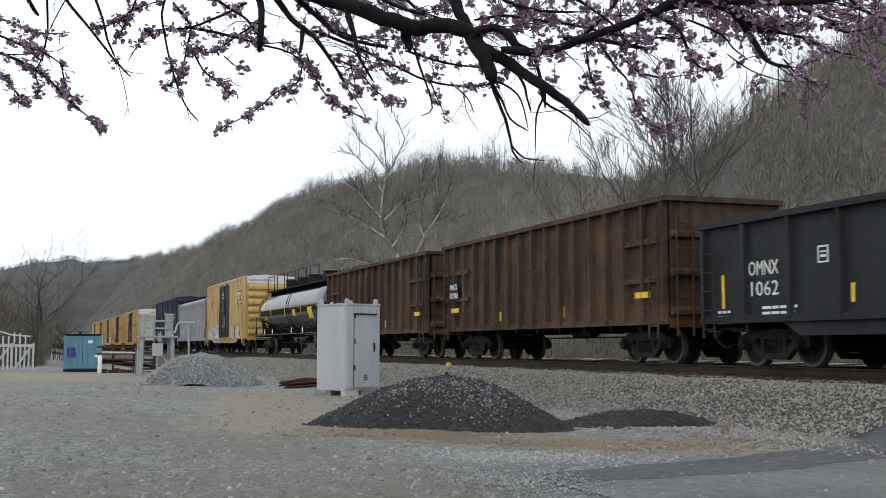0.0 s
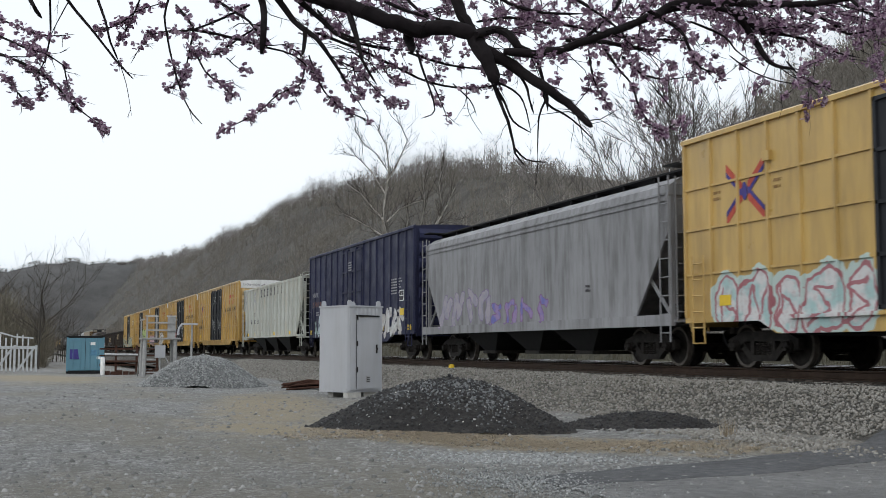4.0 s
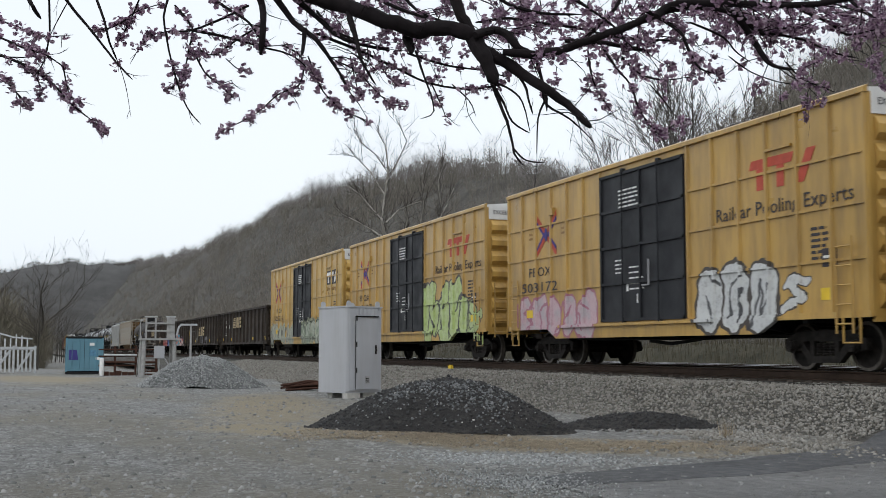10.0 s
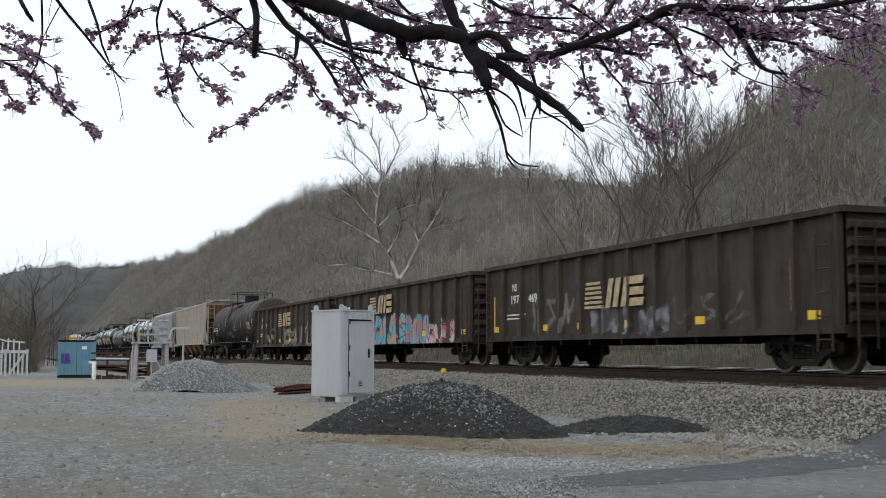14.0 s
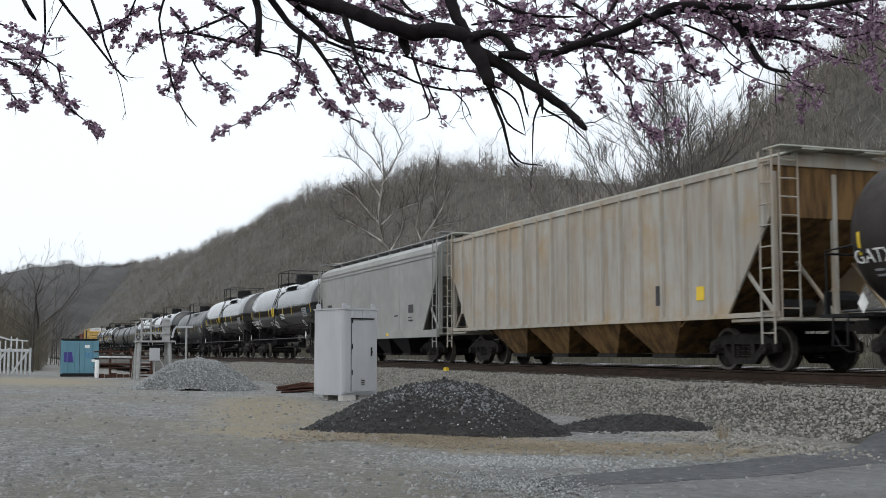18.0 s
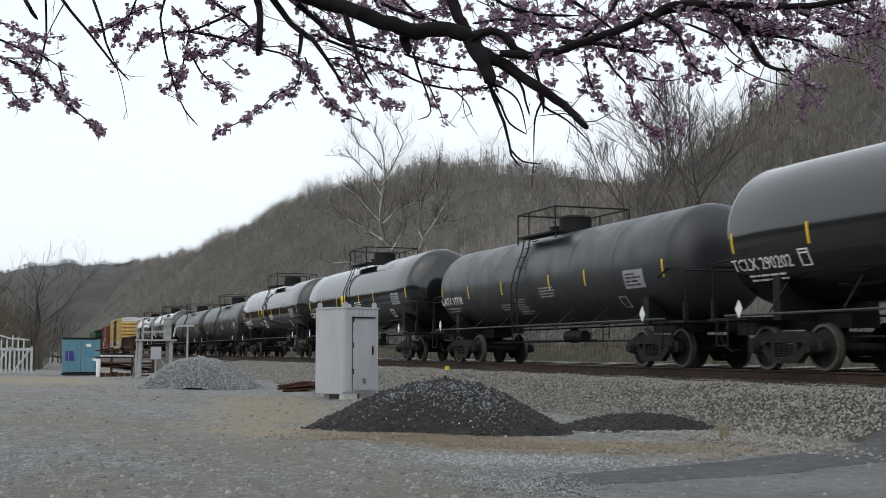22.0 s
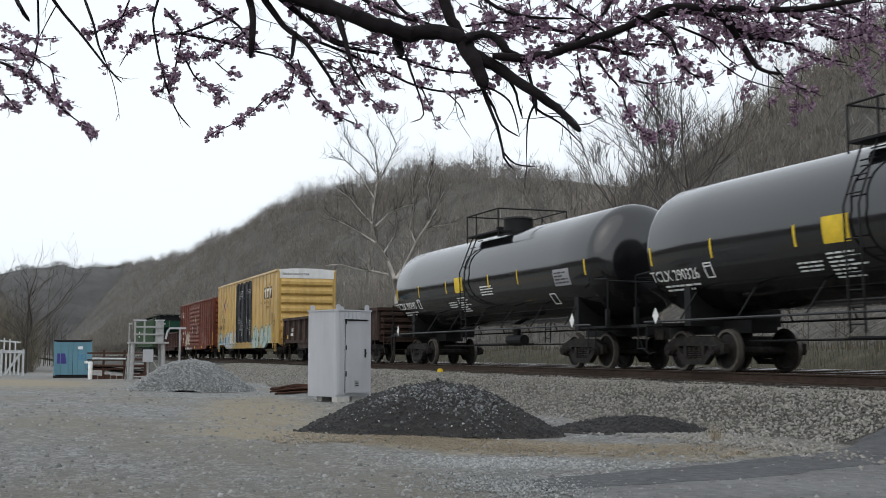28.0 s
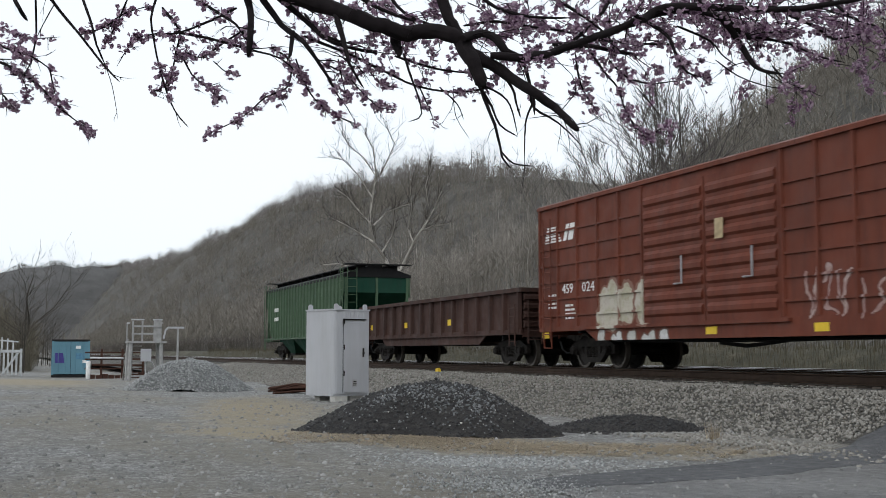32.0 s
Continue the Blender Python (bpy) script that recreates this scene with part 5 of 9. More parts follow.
    for k in range(bays):
        x0, x1 = -span / 2 + span * k / bays, -span / 2 + span * (k + 1) / bays
        m = (x0 + x1) / 2
        bay = Shape().add([(x0, -W + 0.03, z0 + 0.05), (x1, -W + 0.03, z0 + 0.05), (x1, W - 0.03, z0 + 0.05), (x0, W - 0.03, z0 + 0.05),
                           (m - 0.45, -1.1, 0.36), (m + 0.45, -1.1, 0.36), (m + 0.45, 1.1, 0.36), (m - 0.45, 1.1, 0.36)],
                          [(0, 1, 5, 4), (1, 2, 6, 5), (2, 3, 7, 6), (3, 0, 4, 7), (4, 5, 6, 7), (3, 2, 1, 0)])
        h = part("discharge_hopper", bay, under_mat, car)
        part("gate", Shape().box(m - 0.5, m + 0.5, -1.15, 1.15, 0.26, 0.355), gate_mat, h)
    running_gear(car, L, 1.95, False)
    return car


# ---- the cars, from the head of the train to its tail ----
TRAIN = []          # (car, rest place of its middle along the track)


def couple(car, rear, front):
    mid = (rear + front) / 2
    car.location.x = mid
    TRAIN.append((car, mid))
    return car


def yellow_square(car, x, z, w=0.36, h=0.2, y=-HALF - 0.012):
    return patch(car, rect(x, z, w, h), MAT_YELLOW, y, "reflective_strip", "yellow reflective strip")


def wrap(car, before, R, zc):
    """Lays flat markings round the tank: heights over its axis become lengths along the shell."""
    for ob in [o for o in car.children if o not in before]:
        me = ob.data
        me.transform(ob.matrix_basis)
        if len(me.vertices) < 40:
            bm = bmesh.new()
            bm.from_mesh(me)
            lo, hi = min(v.co.z for v in bm.verts), max(v.co.z for v in bm.verts)
            for k in range(1, 5):
                bmesh.ops.bisect_plane(bm, geom=bm.verts[:] + bm.edges[:] + bm.faces[:], plane_co=(0, 0, lo + (hi - lo) * k / 5), plane_no=(0, 0, 1))
            bm.to_mesh(me)
            bm.free()
        ob.matrix_basis = Matrix()
        for v in me.vertices:
            a = (v.co.z - zc) / R
            out = -v.co.y
            v.co.y, v.co.z = -out * math.cos(a), zc + out * math.sin(a)
        me.update()


WHT, BLK = (0.62, 0.63, 0.62), (0.03, 0.03, 0.035)

# black gondola at the head
c = couple(gondola("slate-black steel gondola car with white lettering", 15.0, 2.97, PAINT_SLATE, 1.45, 0.92, belly=True), -21.6, -6.6)
write(c, "OMNX", -5.30, 1.83, 0.30, MAT_WHITE, -1.51, 0.98)
write(c, "1062", -5.30, 1.42, 0.30, MAT_WHITE, -1.51, 0.90)
bars(c, -5.35, 1.15, 2, 1.3, MAT_WHITE, -1.51)
bars(c, -6.9, 1.1, 3, 0.5, MAT_WHITE, -1.51)
for x, z, w, h in ((-3.62, 1.95, 0.30, 0.03), (-3.62, 2.24, 0.30, 0.03), (-3.62, 1.98, 0.03, 0.26), (-3.35, 1.98, 0.03, 0.26), (-3.55, 2.05, 0.16, 0.05), (-3.55, 2.14, 0.16, 0.03)):
    patch(c, rect(x, z, w, h), MAT_WHITE, -1.505, "stencil_frame")
for x, h in ((-6.75, 0.7), (-2.72, 0.34)):
    yellow_square(c, x, 1.2, 0.1, h, -1.51)

# two tall rust-brown gondolas
for rear, front, plate in ((-37.7, -23.0, "101068"), (-53.9, -39.4, "100992")):
    L = front - rear
    c = couple(gondola("tall rust-brown steel gondola car with close side posts", L, 3.80, PAINT_BROWN, 0.92, 0.95, bay=True, end_ribs=3, rib_out=0.17), rear, front)
    y = -1.475
    patch(c, rect(-L / 2 + 0.72, 1.95, 0.82, 0.62), MAT_BLACK, -1.612, "name_board", "black painted name board")
    write(c, "MWCX", -L / 2 + 1.12, 2.30, 0.21, MAT_WHITE, -1.618, 0.62)
    write(c, plate, -L / 2 + 1.12, 2.02, 0.21, MAT_WHITE, -1.618, 0.74)
    for x, z in ((-L / 2 + 0.85, 1.55), (L / 2 - 1.35, 1.55)):
        yellow_square(c, x, z, 0.72, 0.14, -1.60)
    for x in (-2.6, 1.8):
        yellow_square(c, x, 1.2, 0.12, 0.28, -1.47)

# four-dome tank car
c = couple(tankcar("black tank car with four domes along its top", 17.3, 1.40, 2.54, PAINT_TANK, "four", 2, True), -72.2, -54.9)
four_first = set(c.children)
write(c, "ETCX 84006", -6.45, 2.0, 0.26, MAT_YELLOW, -1.407, 1.75)
bars(c, -7.6, 1.8, 2, 1.7, MAT_YELLOW, -1.407, 0.04)
bars(c, -7.0, 2.95, 3, 0.8, MAT_YELLOW, -1.407, 0.035)
patch(c, rect(4.85, 1.85, 0.95, 0.62), MAT_YELLOW, -1.407, "warning_panel", "large yellow warning panel")
patch(c, rect(1.35, 2.1, 0.62, 0.34), MAT_YELLOW, -1.407, "warning_panel")
for x in (-7.9, -4.4, -0.6, 3.3, 7.2):
    yellow_square(c, x, 2.15, 0.09, 0.55, -1.407)
    patch(c, [(x, 1.17), (x + 0.1, 1.30), (x, 1.43), (x - 0.1, 1.30)], MAT_RED, -1.414, "diamond_centre")
wrap(c, four_first, 1.40, 2.54)
for x in (-5.6, -3.4, 1.6, 4.2):
    patch(c, [(x, 1.09), (x + 0.14, 1.29), (x, 1.49), (x - 0.14, 1.29)], MAT_WHITE, -1.48, "hazard_diamond", "white and red hazard diamond")


def logo_blocks(car, x, z, w, h, mat, y=-HALF - 0.012, slant=0.25, panel=None):
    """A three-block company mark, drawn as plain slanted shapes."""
    if panel:
        patch(car, rect(x - 0.1, z - 0.08, w + 0.2, h + 0.16), panel, y + 0.006, "mark_panel")
    q = w / 3.3
    patch(car, [(x, z + h * 0.70), (x + q * 2.15, z + h * 0.70), (x + q * 2.15 + slant * 0.3, z + h), (x + slant * 0.3, z + h)], mat, y, "mark")
    for k in (0.38, 1.42):
        patch(car, rect(x + q * k, z, q * 0.36, h * 0.695), mat, y, "mark")
    p = x + q * 2.3
    patch(car, [(p, z), (p + q * 0.42, z), (p + q, z + h), (p + q * 0.58, z + h)], mat, y, "mark")


def cross_mark(car, x, z, w=0.66, h=0.52):
    """A cross of paired red and violet bands round a violet oval."""
    for sx in (-1, 1):
        for sz in (-1, 1):
            for mat, d0, d1, dy in ((MAT_RED, -0.04, 0.12, 0.0), (MARK_BLUE, -0.15, -0.05, -0.003)):
                e0, e1 = d0 * sz, d1 * sz
                p = [(x + sx * 0.1, z + sz * 0.06 + e0), (x + sx * w, z + sz * h + e0), (x + sx * w, z + sz * h + e1), (x + sx * 0.1, z + sz * 0.06 + e1)]
                patch(car, p if sx * sz > 0 else p[::-1], mat, -HALF - 0.012 + dy - 0.0005 * (2 * sx + sz), "cross_arm")
    oval = [(x + 0.085 * math.cos(q * math.pi / 8), z + 0.19 * math.sin(q * math.pi / 8)) for q in range(16)]
    patch(car, oval, MARK_BLUE, -HALF - 0.024, "cross_middle")


MAT_RUSTLET = plain("faded_brown_lettering", (0.26, 0.15, 0.055), 0.6, 0, 0.25, 5)
MARK_BLUE = plain("violet_blue_paint", (0.06, 0.05, 0.22), 0.6, 0, 0.2, 4)
YRAILS = (1.98, 2.95, 3.85)


def yellow_box(rear, front, label, mat, long_car=False, style="red", tags=(), code=None, cross=2.3, over_door=False, rails_z=YRAILS):
    L = front - rear
    m = sprayed("spray_painted_yellow", mat, tags) if tags else mat
    door = (L / 2 - 2.5, L / 2 + 2.5) if long_car else (L / 2 - 1.95, L / 2 + 2.05)
    door_mat = sprayed("spray_painted_door", PAINT_DOOR, tags[1:]) if over_door else PAINT_DOOR
    car = couple(boxcar(label, L, 5.03, m, PAINT_ROOF, door, door_mat, 1.0 if long_car else 1.05, rails_z, mat, PAINT_ROOF, long_car, sill_mat=m), rear, front)
    d1 = -L / 2 + door[1]
    mx = d1 + (L / 2 - d1) * 0.42
    if style == "red":
        logo_blocks(car, mx - 0.1, 3.55, 2.1, 0.62, MAT_RED)
        if long_car:
            write(car, "RAILCAR POOLING EXPERTS", mx + 0.6, 3.05, 0.27, MAT_DARKLET, width=4.4)
        else:
            write(car, "Railcar Pooling Experts", mx + 0.85, 3.06, 0.29, MAT_DARKLET, width=4.3)
    else:
        logo_blocks(car, mx + 0.5, 3.56, 1.9, 0.50, MAT_WHITE, panel=MAT_DARKLET)
        write(car, "Railcar Pooling", mx + 1.3, 3.2, 0.2, MAT_RUSTLET, width=1.85)
        write(car, "Experts", mx + 1.3, 2.93, 0.2, MAT_RUSTLET, width=0.95)
    cross_mark(car, -L / 2 + cross, 3.6)
    for q in (-1.15, 0.95):
        bars(car, -L / 2 + cross + q, 3.66, 2, 0.34, MAT_RUSTLET, h=0.06, gap=0.13, seed=4)
    if code:
        write(car, code[0], -L / 2 + 2.2, 2.46, 0.27, MAT_DARKLET, width=1.45)
        write(car, code[1], -L / 2 + 2.25, 2.02, 0.28, MAT_DARKLET, -HALF - 0.055, width=2.35)
    for k in range(2 if long_car else 1):
        dx = -L / 2 + door[0] + 0.55 + 2.5 * k
        bars(car, dx + 0.4, 4.25, 5 if k == 0 else 3, 1.1, MAT_WHITE, -HALF - 0.045, 0.04, 0.1, k)
        bars(car, dx + 0.2, 2.55, 4, 0.5, MAT_WHITE, -HALF - 0.045, 0.035, 0.1, 5 + k)
        bars(car, dx + 0.9, 2.35, 5, 0.7, MAT_WHITE, -HALF - 0.045, 0.035, 0.13, 9 + k)
        patch(car, rect(dx + 0.75, 1.8, 0.1, 0.22), MAT_WHITE, -HALF - 0.044, "notice")
        patch(car, rect(dx + 1.25, 1.5, 0.05, 0.22), MAT_WHITE, -HALF - 0.044, "notice")
    bars(car, L / 2 - 1.6, 2.6, 6, 0.7, MAT_DARKLET, seed=3)
    patch(car, rect(L / 2 - 1.3, 1.9, 0.42, 0.34), MAT_DARKLET, name="stencil_box")
    patch(car, rect(L / 2 - 1.26, 2.06, 0.34, 0.05), MAT_WHITE, -HALF - 0.014, "stencil_line")
    for x in (-L / 2 + 1.3, L / 2 - 1.35):
        yellow_square(car, x, 1.3, 0.42, 0.22)
    write(car, "EXCESS HEIGHT CAR", 0, 0, 0.13, MAT_DARKLET, width=1.5, turn=pose(L / 2 + 0.027, -0.62, 4.68, 90, 0, 90))
    part("vent", Shape().box(-L / 2 + 3.0, -L / 2 + 3.22, -HALF - 0.09, -HALF, 4.1, 4.3), mat, car)
    part("tack_board", Shape().box(L / 2 - 2.9, L / 2 - 2.1, -HALF - 0.06, -HALF, 4.28, 4.33), mat, car)
    return car


yellow_box(-91.0, -74.8, "pale yellow boxcar with a charcoal door and white spray lettering", PAINT_YEL2, False, "black",
           ((-7.1, -1.9, 0.62, 1.95, "dmdmd", 0.34, (0.36, 0.54, 0.53), WHT, (0.34, 0.10, 0.12), (0.45, 0.58, 0.56)), (-6.95, -2.05, 0.7, 1.8, "knkss", 0.045, (0.34, 0.10, 0.12), (0.34, 0.10, 0.12), (0.34, 0.10, 0.12)), (2.6, 5.6, 0.75, 2.1, "dmdd", 0.33, (0.58, 0.58, 0.55), (0.50, 0.48, 0.42), (0.10, 0.09, 0.08)), (2.75, 5.45, 0.83, 1.95, "uisi", 0.05, (0.10, 0.09, 0.08), (0.10, 0.09, 0.08), (0.10, 0.09, 0.08)), (5.3, 7.2, 0.75, 1.5, "oac", 0.14, (0.5, 0.42, 0.24), WHT, (0.14, 0.11, 0.08))))

# dirty grey hopper with curved sides
m = sprayed("spray_painted_grey", PAINT_DGREY, ((-7.0, -2.2, 1.2, 2.3, "anco", 0.2, (0.30, 0.29, 0.34), (0.36, 0.33, 0.36), (0.20, 0.15, 0.26)), (-2.4, 2.2, 1.15, 1.9, "sokc", 0.18, (0.14, 0.16, 0.42), (0.30, 0.22, 0.40), (0.20, 0.09, 0.22))))
c = couple(hopper("dirty grey covered hopper car with curved sides", 17.3, 4.45, m, 4.0, 3, True, walkway_mat=MAT_BLACK), -108.9, -91.6)
bars(c, 4.3, 2.0, 2, 0.4, MAT_DARKLET, -1.56)

# dark blue boxcar
m = sprayed("spray_painted_blue", PAINT_BLUE, ((-7.3, -5.9, 0.9, 1.7, "ks", 0.16, (0.34, 0.40, 0.42), (0.24, 0.32, 0.28), BLK), (-6.7, -2.0, 0.62, 2.2, "ddmdd", 0.36, (0.50, 0.57, 0.60), (0.40, 0.49, 0.54), BLK), (-6.55, -2.15, 0.7, 2.05, "ekonak", 0.05, BLK, BLK, BLK), (3.7, 7.0, 0.8, 2.0, "anec", 0.2, WHT, (0.5, 0.48, 0.46), BLK)))
c = couple(boxcar("dark blue boxcar with white spray lettering along its sill", 16.7, 5.06, m, PAINT_BLUE, (6.5, 9.75), PAINT_BLUE, 1.0, (), PAINT_BLUE, None), -126.5, -109.8)
write(c, "NOYX", -7.0, 2.92, 0.26, MAT_GREYLET, width=1.1, y=-HALF - 0.06)
write(c, "570191", -6.5, 2.45, 0.26, plain("faded_rust_lettering", (0.17, 0.085, 0.075), 0.7, 0, 0.3, 5), width=1.9, y=-HALF - 0.06)
bars(c, -7.0, 2.15, 2, 0.9, MAT_GREYLET)
bars(c, -0.9, 4.2, 4, 0.9, MAT_GREYLET, -HALF - 0.045, 0.06)
bars(c, 5.3, 3.1, 6, 1.7, MAT_GREYLET)
patch(c, rect(6.5, 2.25, 0.5, 0.42), MAT_WHITE, name="stencil_box")
for x, z, w, h in ((6.53, 2.47, 0.2, 0.17), (6.77, 2.47, 0.2, 0.17), (6.53, 2.28, 0.44, 0.16)):
    patch(c, rect(x, z, w, h), MAT_DARKLET, -HALF - 0.014, "stencil_field")
yellow_square(c, 6.55, 1.7, 0.5, 0.26)
for x in (-8.2, -6.0, 2.4, 4.0, 7.5):
    yellow_square(c, x, 1.12, 0.45, 0.2)

# light grey ribbed hopper with spaced capital blocks
LGREY_TAG = sprayed("spray_lined_light_grey", PAINT_LGREY, ((-3.0, 1.6, 1.2, 2.4, "ssoc", 0.022, (0.34, 0.28, 0.2), (0.34, 0.28, 0.2), (0.34, 0.28, 0.2)),))
c = couple(hopper("light grey ribbed covered hopper car streaked with rust", 17.4, 4.45, LGREY_TAG, 1.04, 3, False, low_walk=True, eave=0.32), -145.6, -128.2)
for k in range(7):
    x, z, w, h = -2.86 + k * 0.95, 3.55, 0.36, 0.46
    blk = Shape().box(x, x + 0.1, -1.551, -1.545, z, z + h).box(x + w - 0.1, x + w, -1.551, -1.545, z, z + h)
    blk.box(x + 0.1, x + w - 0.1, -1.551, -1.545, z, z + 0.09).box(x + 0.1, x + w - 0.1, -1.551, -1.545, z + h - 0.09, z + h)
    part("painted_block", blk, MAT_DARKLET, c)
for x, r0 in ((-7.75, 0.34), (-4.7, 0.34)):
    part("round_mark", Shape().tube([(x, -1.552, 3.62), (x, -1.546, 3.62)], r0, 20), MAT_GREYLET, c, "faded round company mark")
    part("round_mark_centre", Shape().tube([(x, -1.556, 3.62), (x, -1.5525, 3.62)], r0 * 0.6, 18), PAINT_LGREY, c)
    for dz in (-0.16, 0.0, 0.16):
        patch(c, rect(x - 0.24, 3.58 + dz, 0.36, 0.07), MAT_GREYLET, -1.564, "mark_stripe")
write(c, "CR", -4.62, 2.40, 0.30, MAT_DARKLET, -1.552, 0.5)
write(c, "88", -5.64, 1.95, 0.30, MAT_DARKLET, -1.552, 0.5)
write(c, "88", -4.62, 1.95, 0.30, MAT_DARKLET, -1.552, 0.5)
write(c, "50", -3.58, 1.95, 0.30, MAT_DARKLET, -1.552, 0.5)
bars(c, -4.85, 1.7, 3, 0.5, MAT_GREYLET, -1.551, 0.03, 0.08)
for x in (-7.0, -4.7, 1.0, 5.2):
    yellow_square(c, x, 1.2, 0.4, 0.17, -1.553)

# five yellow boxcars
yellow_box(-166.1, -146.9, "long weathered yellow boxcar with double charcoal doors", PAINT_YEL, True, "red", (), ("TB OX", "63 80 36"))
yellow_box(-187.0, -167.8, "long weathered yellow boxcar with red and blue spray lettering", PAINT_YEL, True, "red",
           ((-6.6, -2.7, 0.75, 2.15, "mdmd", 0.42, (0.47, 0.13, 0.11), (0.55, 0.25, 0.19), (0.24, 0.06, 0.09), (0.09, 0.27, 0.36)), (-6.45, -2.85, 0.83, 2.0, "eunk", 0.07, (0.24, 0.06, 0.09), (0.24, 0.06, 0.09), (0.24, 0.06, 0.09)),), ("TBOX", "640028"), 2.5)
yellow_box(-204.8, -189.0, "weathered yellow boxcar with white bubble spray lettering", PAINT_YEL, False, "red",
           ((-7.2, -2.4, 0.62, 1.95, "dmddm", 0.36, (0.44, 0.40, 0.42), (0.54, 0.40, 0.43), (0.34, 0.12, 0.18)), (-7.05, -2.55, 0.7, 1.8, "soac", 0.05, (0.34, 0.12, 0.18), (0.34, 0.12, 0.18), (0.34, 0.12, 0.18)), (2.4, 5.2, 0.62, 2.2, "ddd", 0.5, WHT, (0.58, 0.59, 0.59), BLK), (2.55, 5.05, 0.7, 2.05, "coa", 0.05, BLK, BLK, BLK), (5.2, 6.3, 1.1, 1.9, "s", 0.14, WHT, WHT, BLK)), ("FBOX", "503172"), 2.65)
yellow_box(-222.6, -206.6, "weathered yellow boxcar with lime green spray lettering", PAINT_YEL, False, "red",
           ((2.1, 7.2, 0.62, 2.3, "vdzvmd", 0.4, (0.44, 0.54, 0.20), (0.50, 0.60, 0.29), BLK), (2.25, 7.05, 0.7, 2.15, "knizk", 0.055, BLK, BLK, BLK), (6.4, 8.0, 0.6, 1.5, "z", 0.2, (0.42, 0.52, 0.19), (0.5, 0.58, 0.3), BLK)), ("FBOX", "502127"))
yellow_box(-239.9, -224.0, "pale yellow boxcar with grey-green spray lettering along its sill", PAINT_YEL2, False, "black",
           ((-7.95, -1.95, 0.58, 1.85, "mdmddm", 0.3, (0.44, 0.45, 0.38), (0.36, 0.38, 0.32), (0.13, 0.13, 0.11), (0.40, 0.41, 0.33)), (-7.8, -2.1, 0.66, 1.7, "vsiai", 0.05, (0.13, 0.13, 0.11), (0.13, 0.13, 0.11), (0.13, 0.13, 0.11)),
            (-0.1, 5.6, 0.58, 2.05, "dmddmd", 0.34, (0.46, 0.48, 0.40), (0.30, 0.35, 0.27), (0.07, 0.08, 0.06), (0.36, 0.38, 0.27)), (0.05, 5.45, 0.66, 1.9, "nivai", 0.05, (0.07, 0.08, 0.06), (0.07, 0.08, 0.06), (0.07, 0.08, 0.06))), ("FBOX", "505212"), 1.95, True)

# four charcoal gondolas
GHOST, DIRT = (0.125, 0.12, 0.112), (0.07, 0.06, 0.05)
SPRAYS = ((),
          ((-5.1, -3.4, 0.85, 2.1, "os", 0.07, GHOST, (0.12, 0.12, 0.115), DIRT), (-3.3, -2.4, 0.9, 2.1, "a", 0.08, (0.2, 0.195, 0.18), GHOST, DIRT), (-1.7, 2.6, 0.8, 1.6, "dmdmd", 0.3, (0.22, 0.22, 0.24), (0.09, 0.085, 0.085), (0.06, 0.055, 0.055)), (2.4, 5.4, 0.85, 1.75, "use", 0.07, GHOST, DIRT, (0.05, 0.045, 0.04))),
          ((-8.3, -5.5, 0.62, 1.6, "mdm", 0.40, (0.42, 0.12, 0.11), (0.46, 0.26, 0.23), (0.08, 0.06, 0.09)), (-5.8, -2.4, 0.64, 1.95, "dmd", 0.42, (0.22, 0.15, 0.32), (0.12, 0.22, 0.44), (0.07, 0.06, 0.10)),
           (-2.5, 1.6, 0.64, 2.0, "mdmd", 0.42, (0.52, 0.27, 0.14), (0.13, 0.40, 0.50), (0.06, 0.06, 0.08)), (1.4, 4.2, 0.64, 1.85, "dmd", 0.42, (0.12, 0.36, 0.46), (0.50, 0.22, 0.18), (0.07, 0.06, 0.08)), (4.0, 7.1, 0.62, 1.6, "mdd", 0.40, (0.50, 0.18, 0.16), (0.54, 0.48, 0.46), (0.09, 0.06, 0.07)),
           (-8.0, 6.9, 0.75, 1.75, "vsivnsivs", 0.045, (0.06, 0.06, 0.10), (0.06, 0.06, 0.10), (0.06, 0.06, 0.10))),
          ((-5.6, -3.4, 0.75, 2.0, "ks", 0.1, GHOST, (0.22, 0.2, 0.17), DIRT), (-1.2, 3.6, 0.72, 1.75, "vseka", 0.16, (0.34, 0.30, 0.25), (0.20, 0.18, 0.16), (0.06, 0.055, 0.05)), (4.0, 6.6, 0.75, 1.9, "zis", 0.12, (0.36, 0.20, 0.08), (0.25, 0.23, 0.2), DIRT)))
MAT_FADED = plain("faded_cream_marking", (0.42, 0.33, 0.20), 0.8, 0, 0.35, 6)
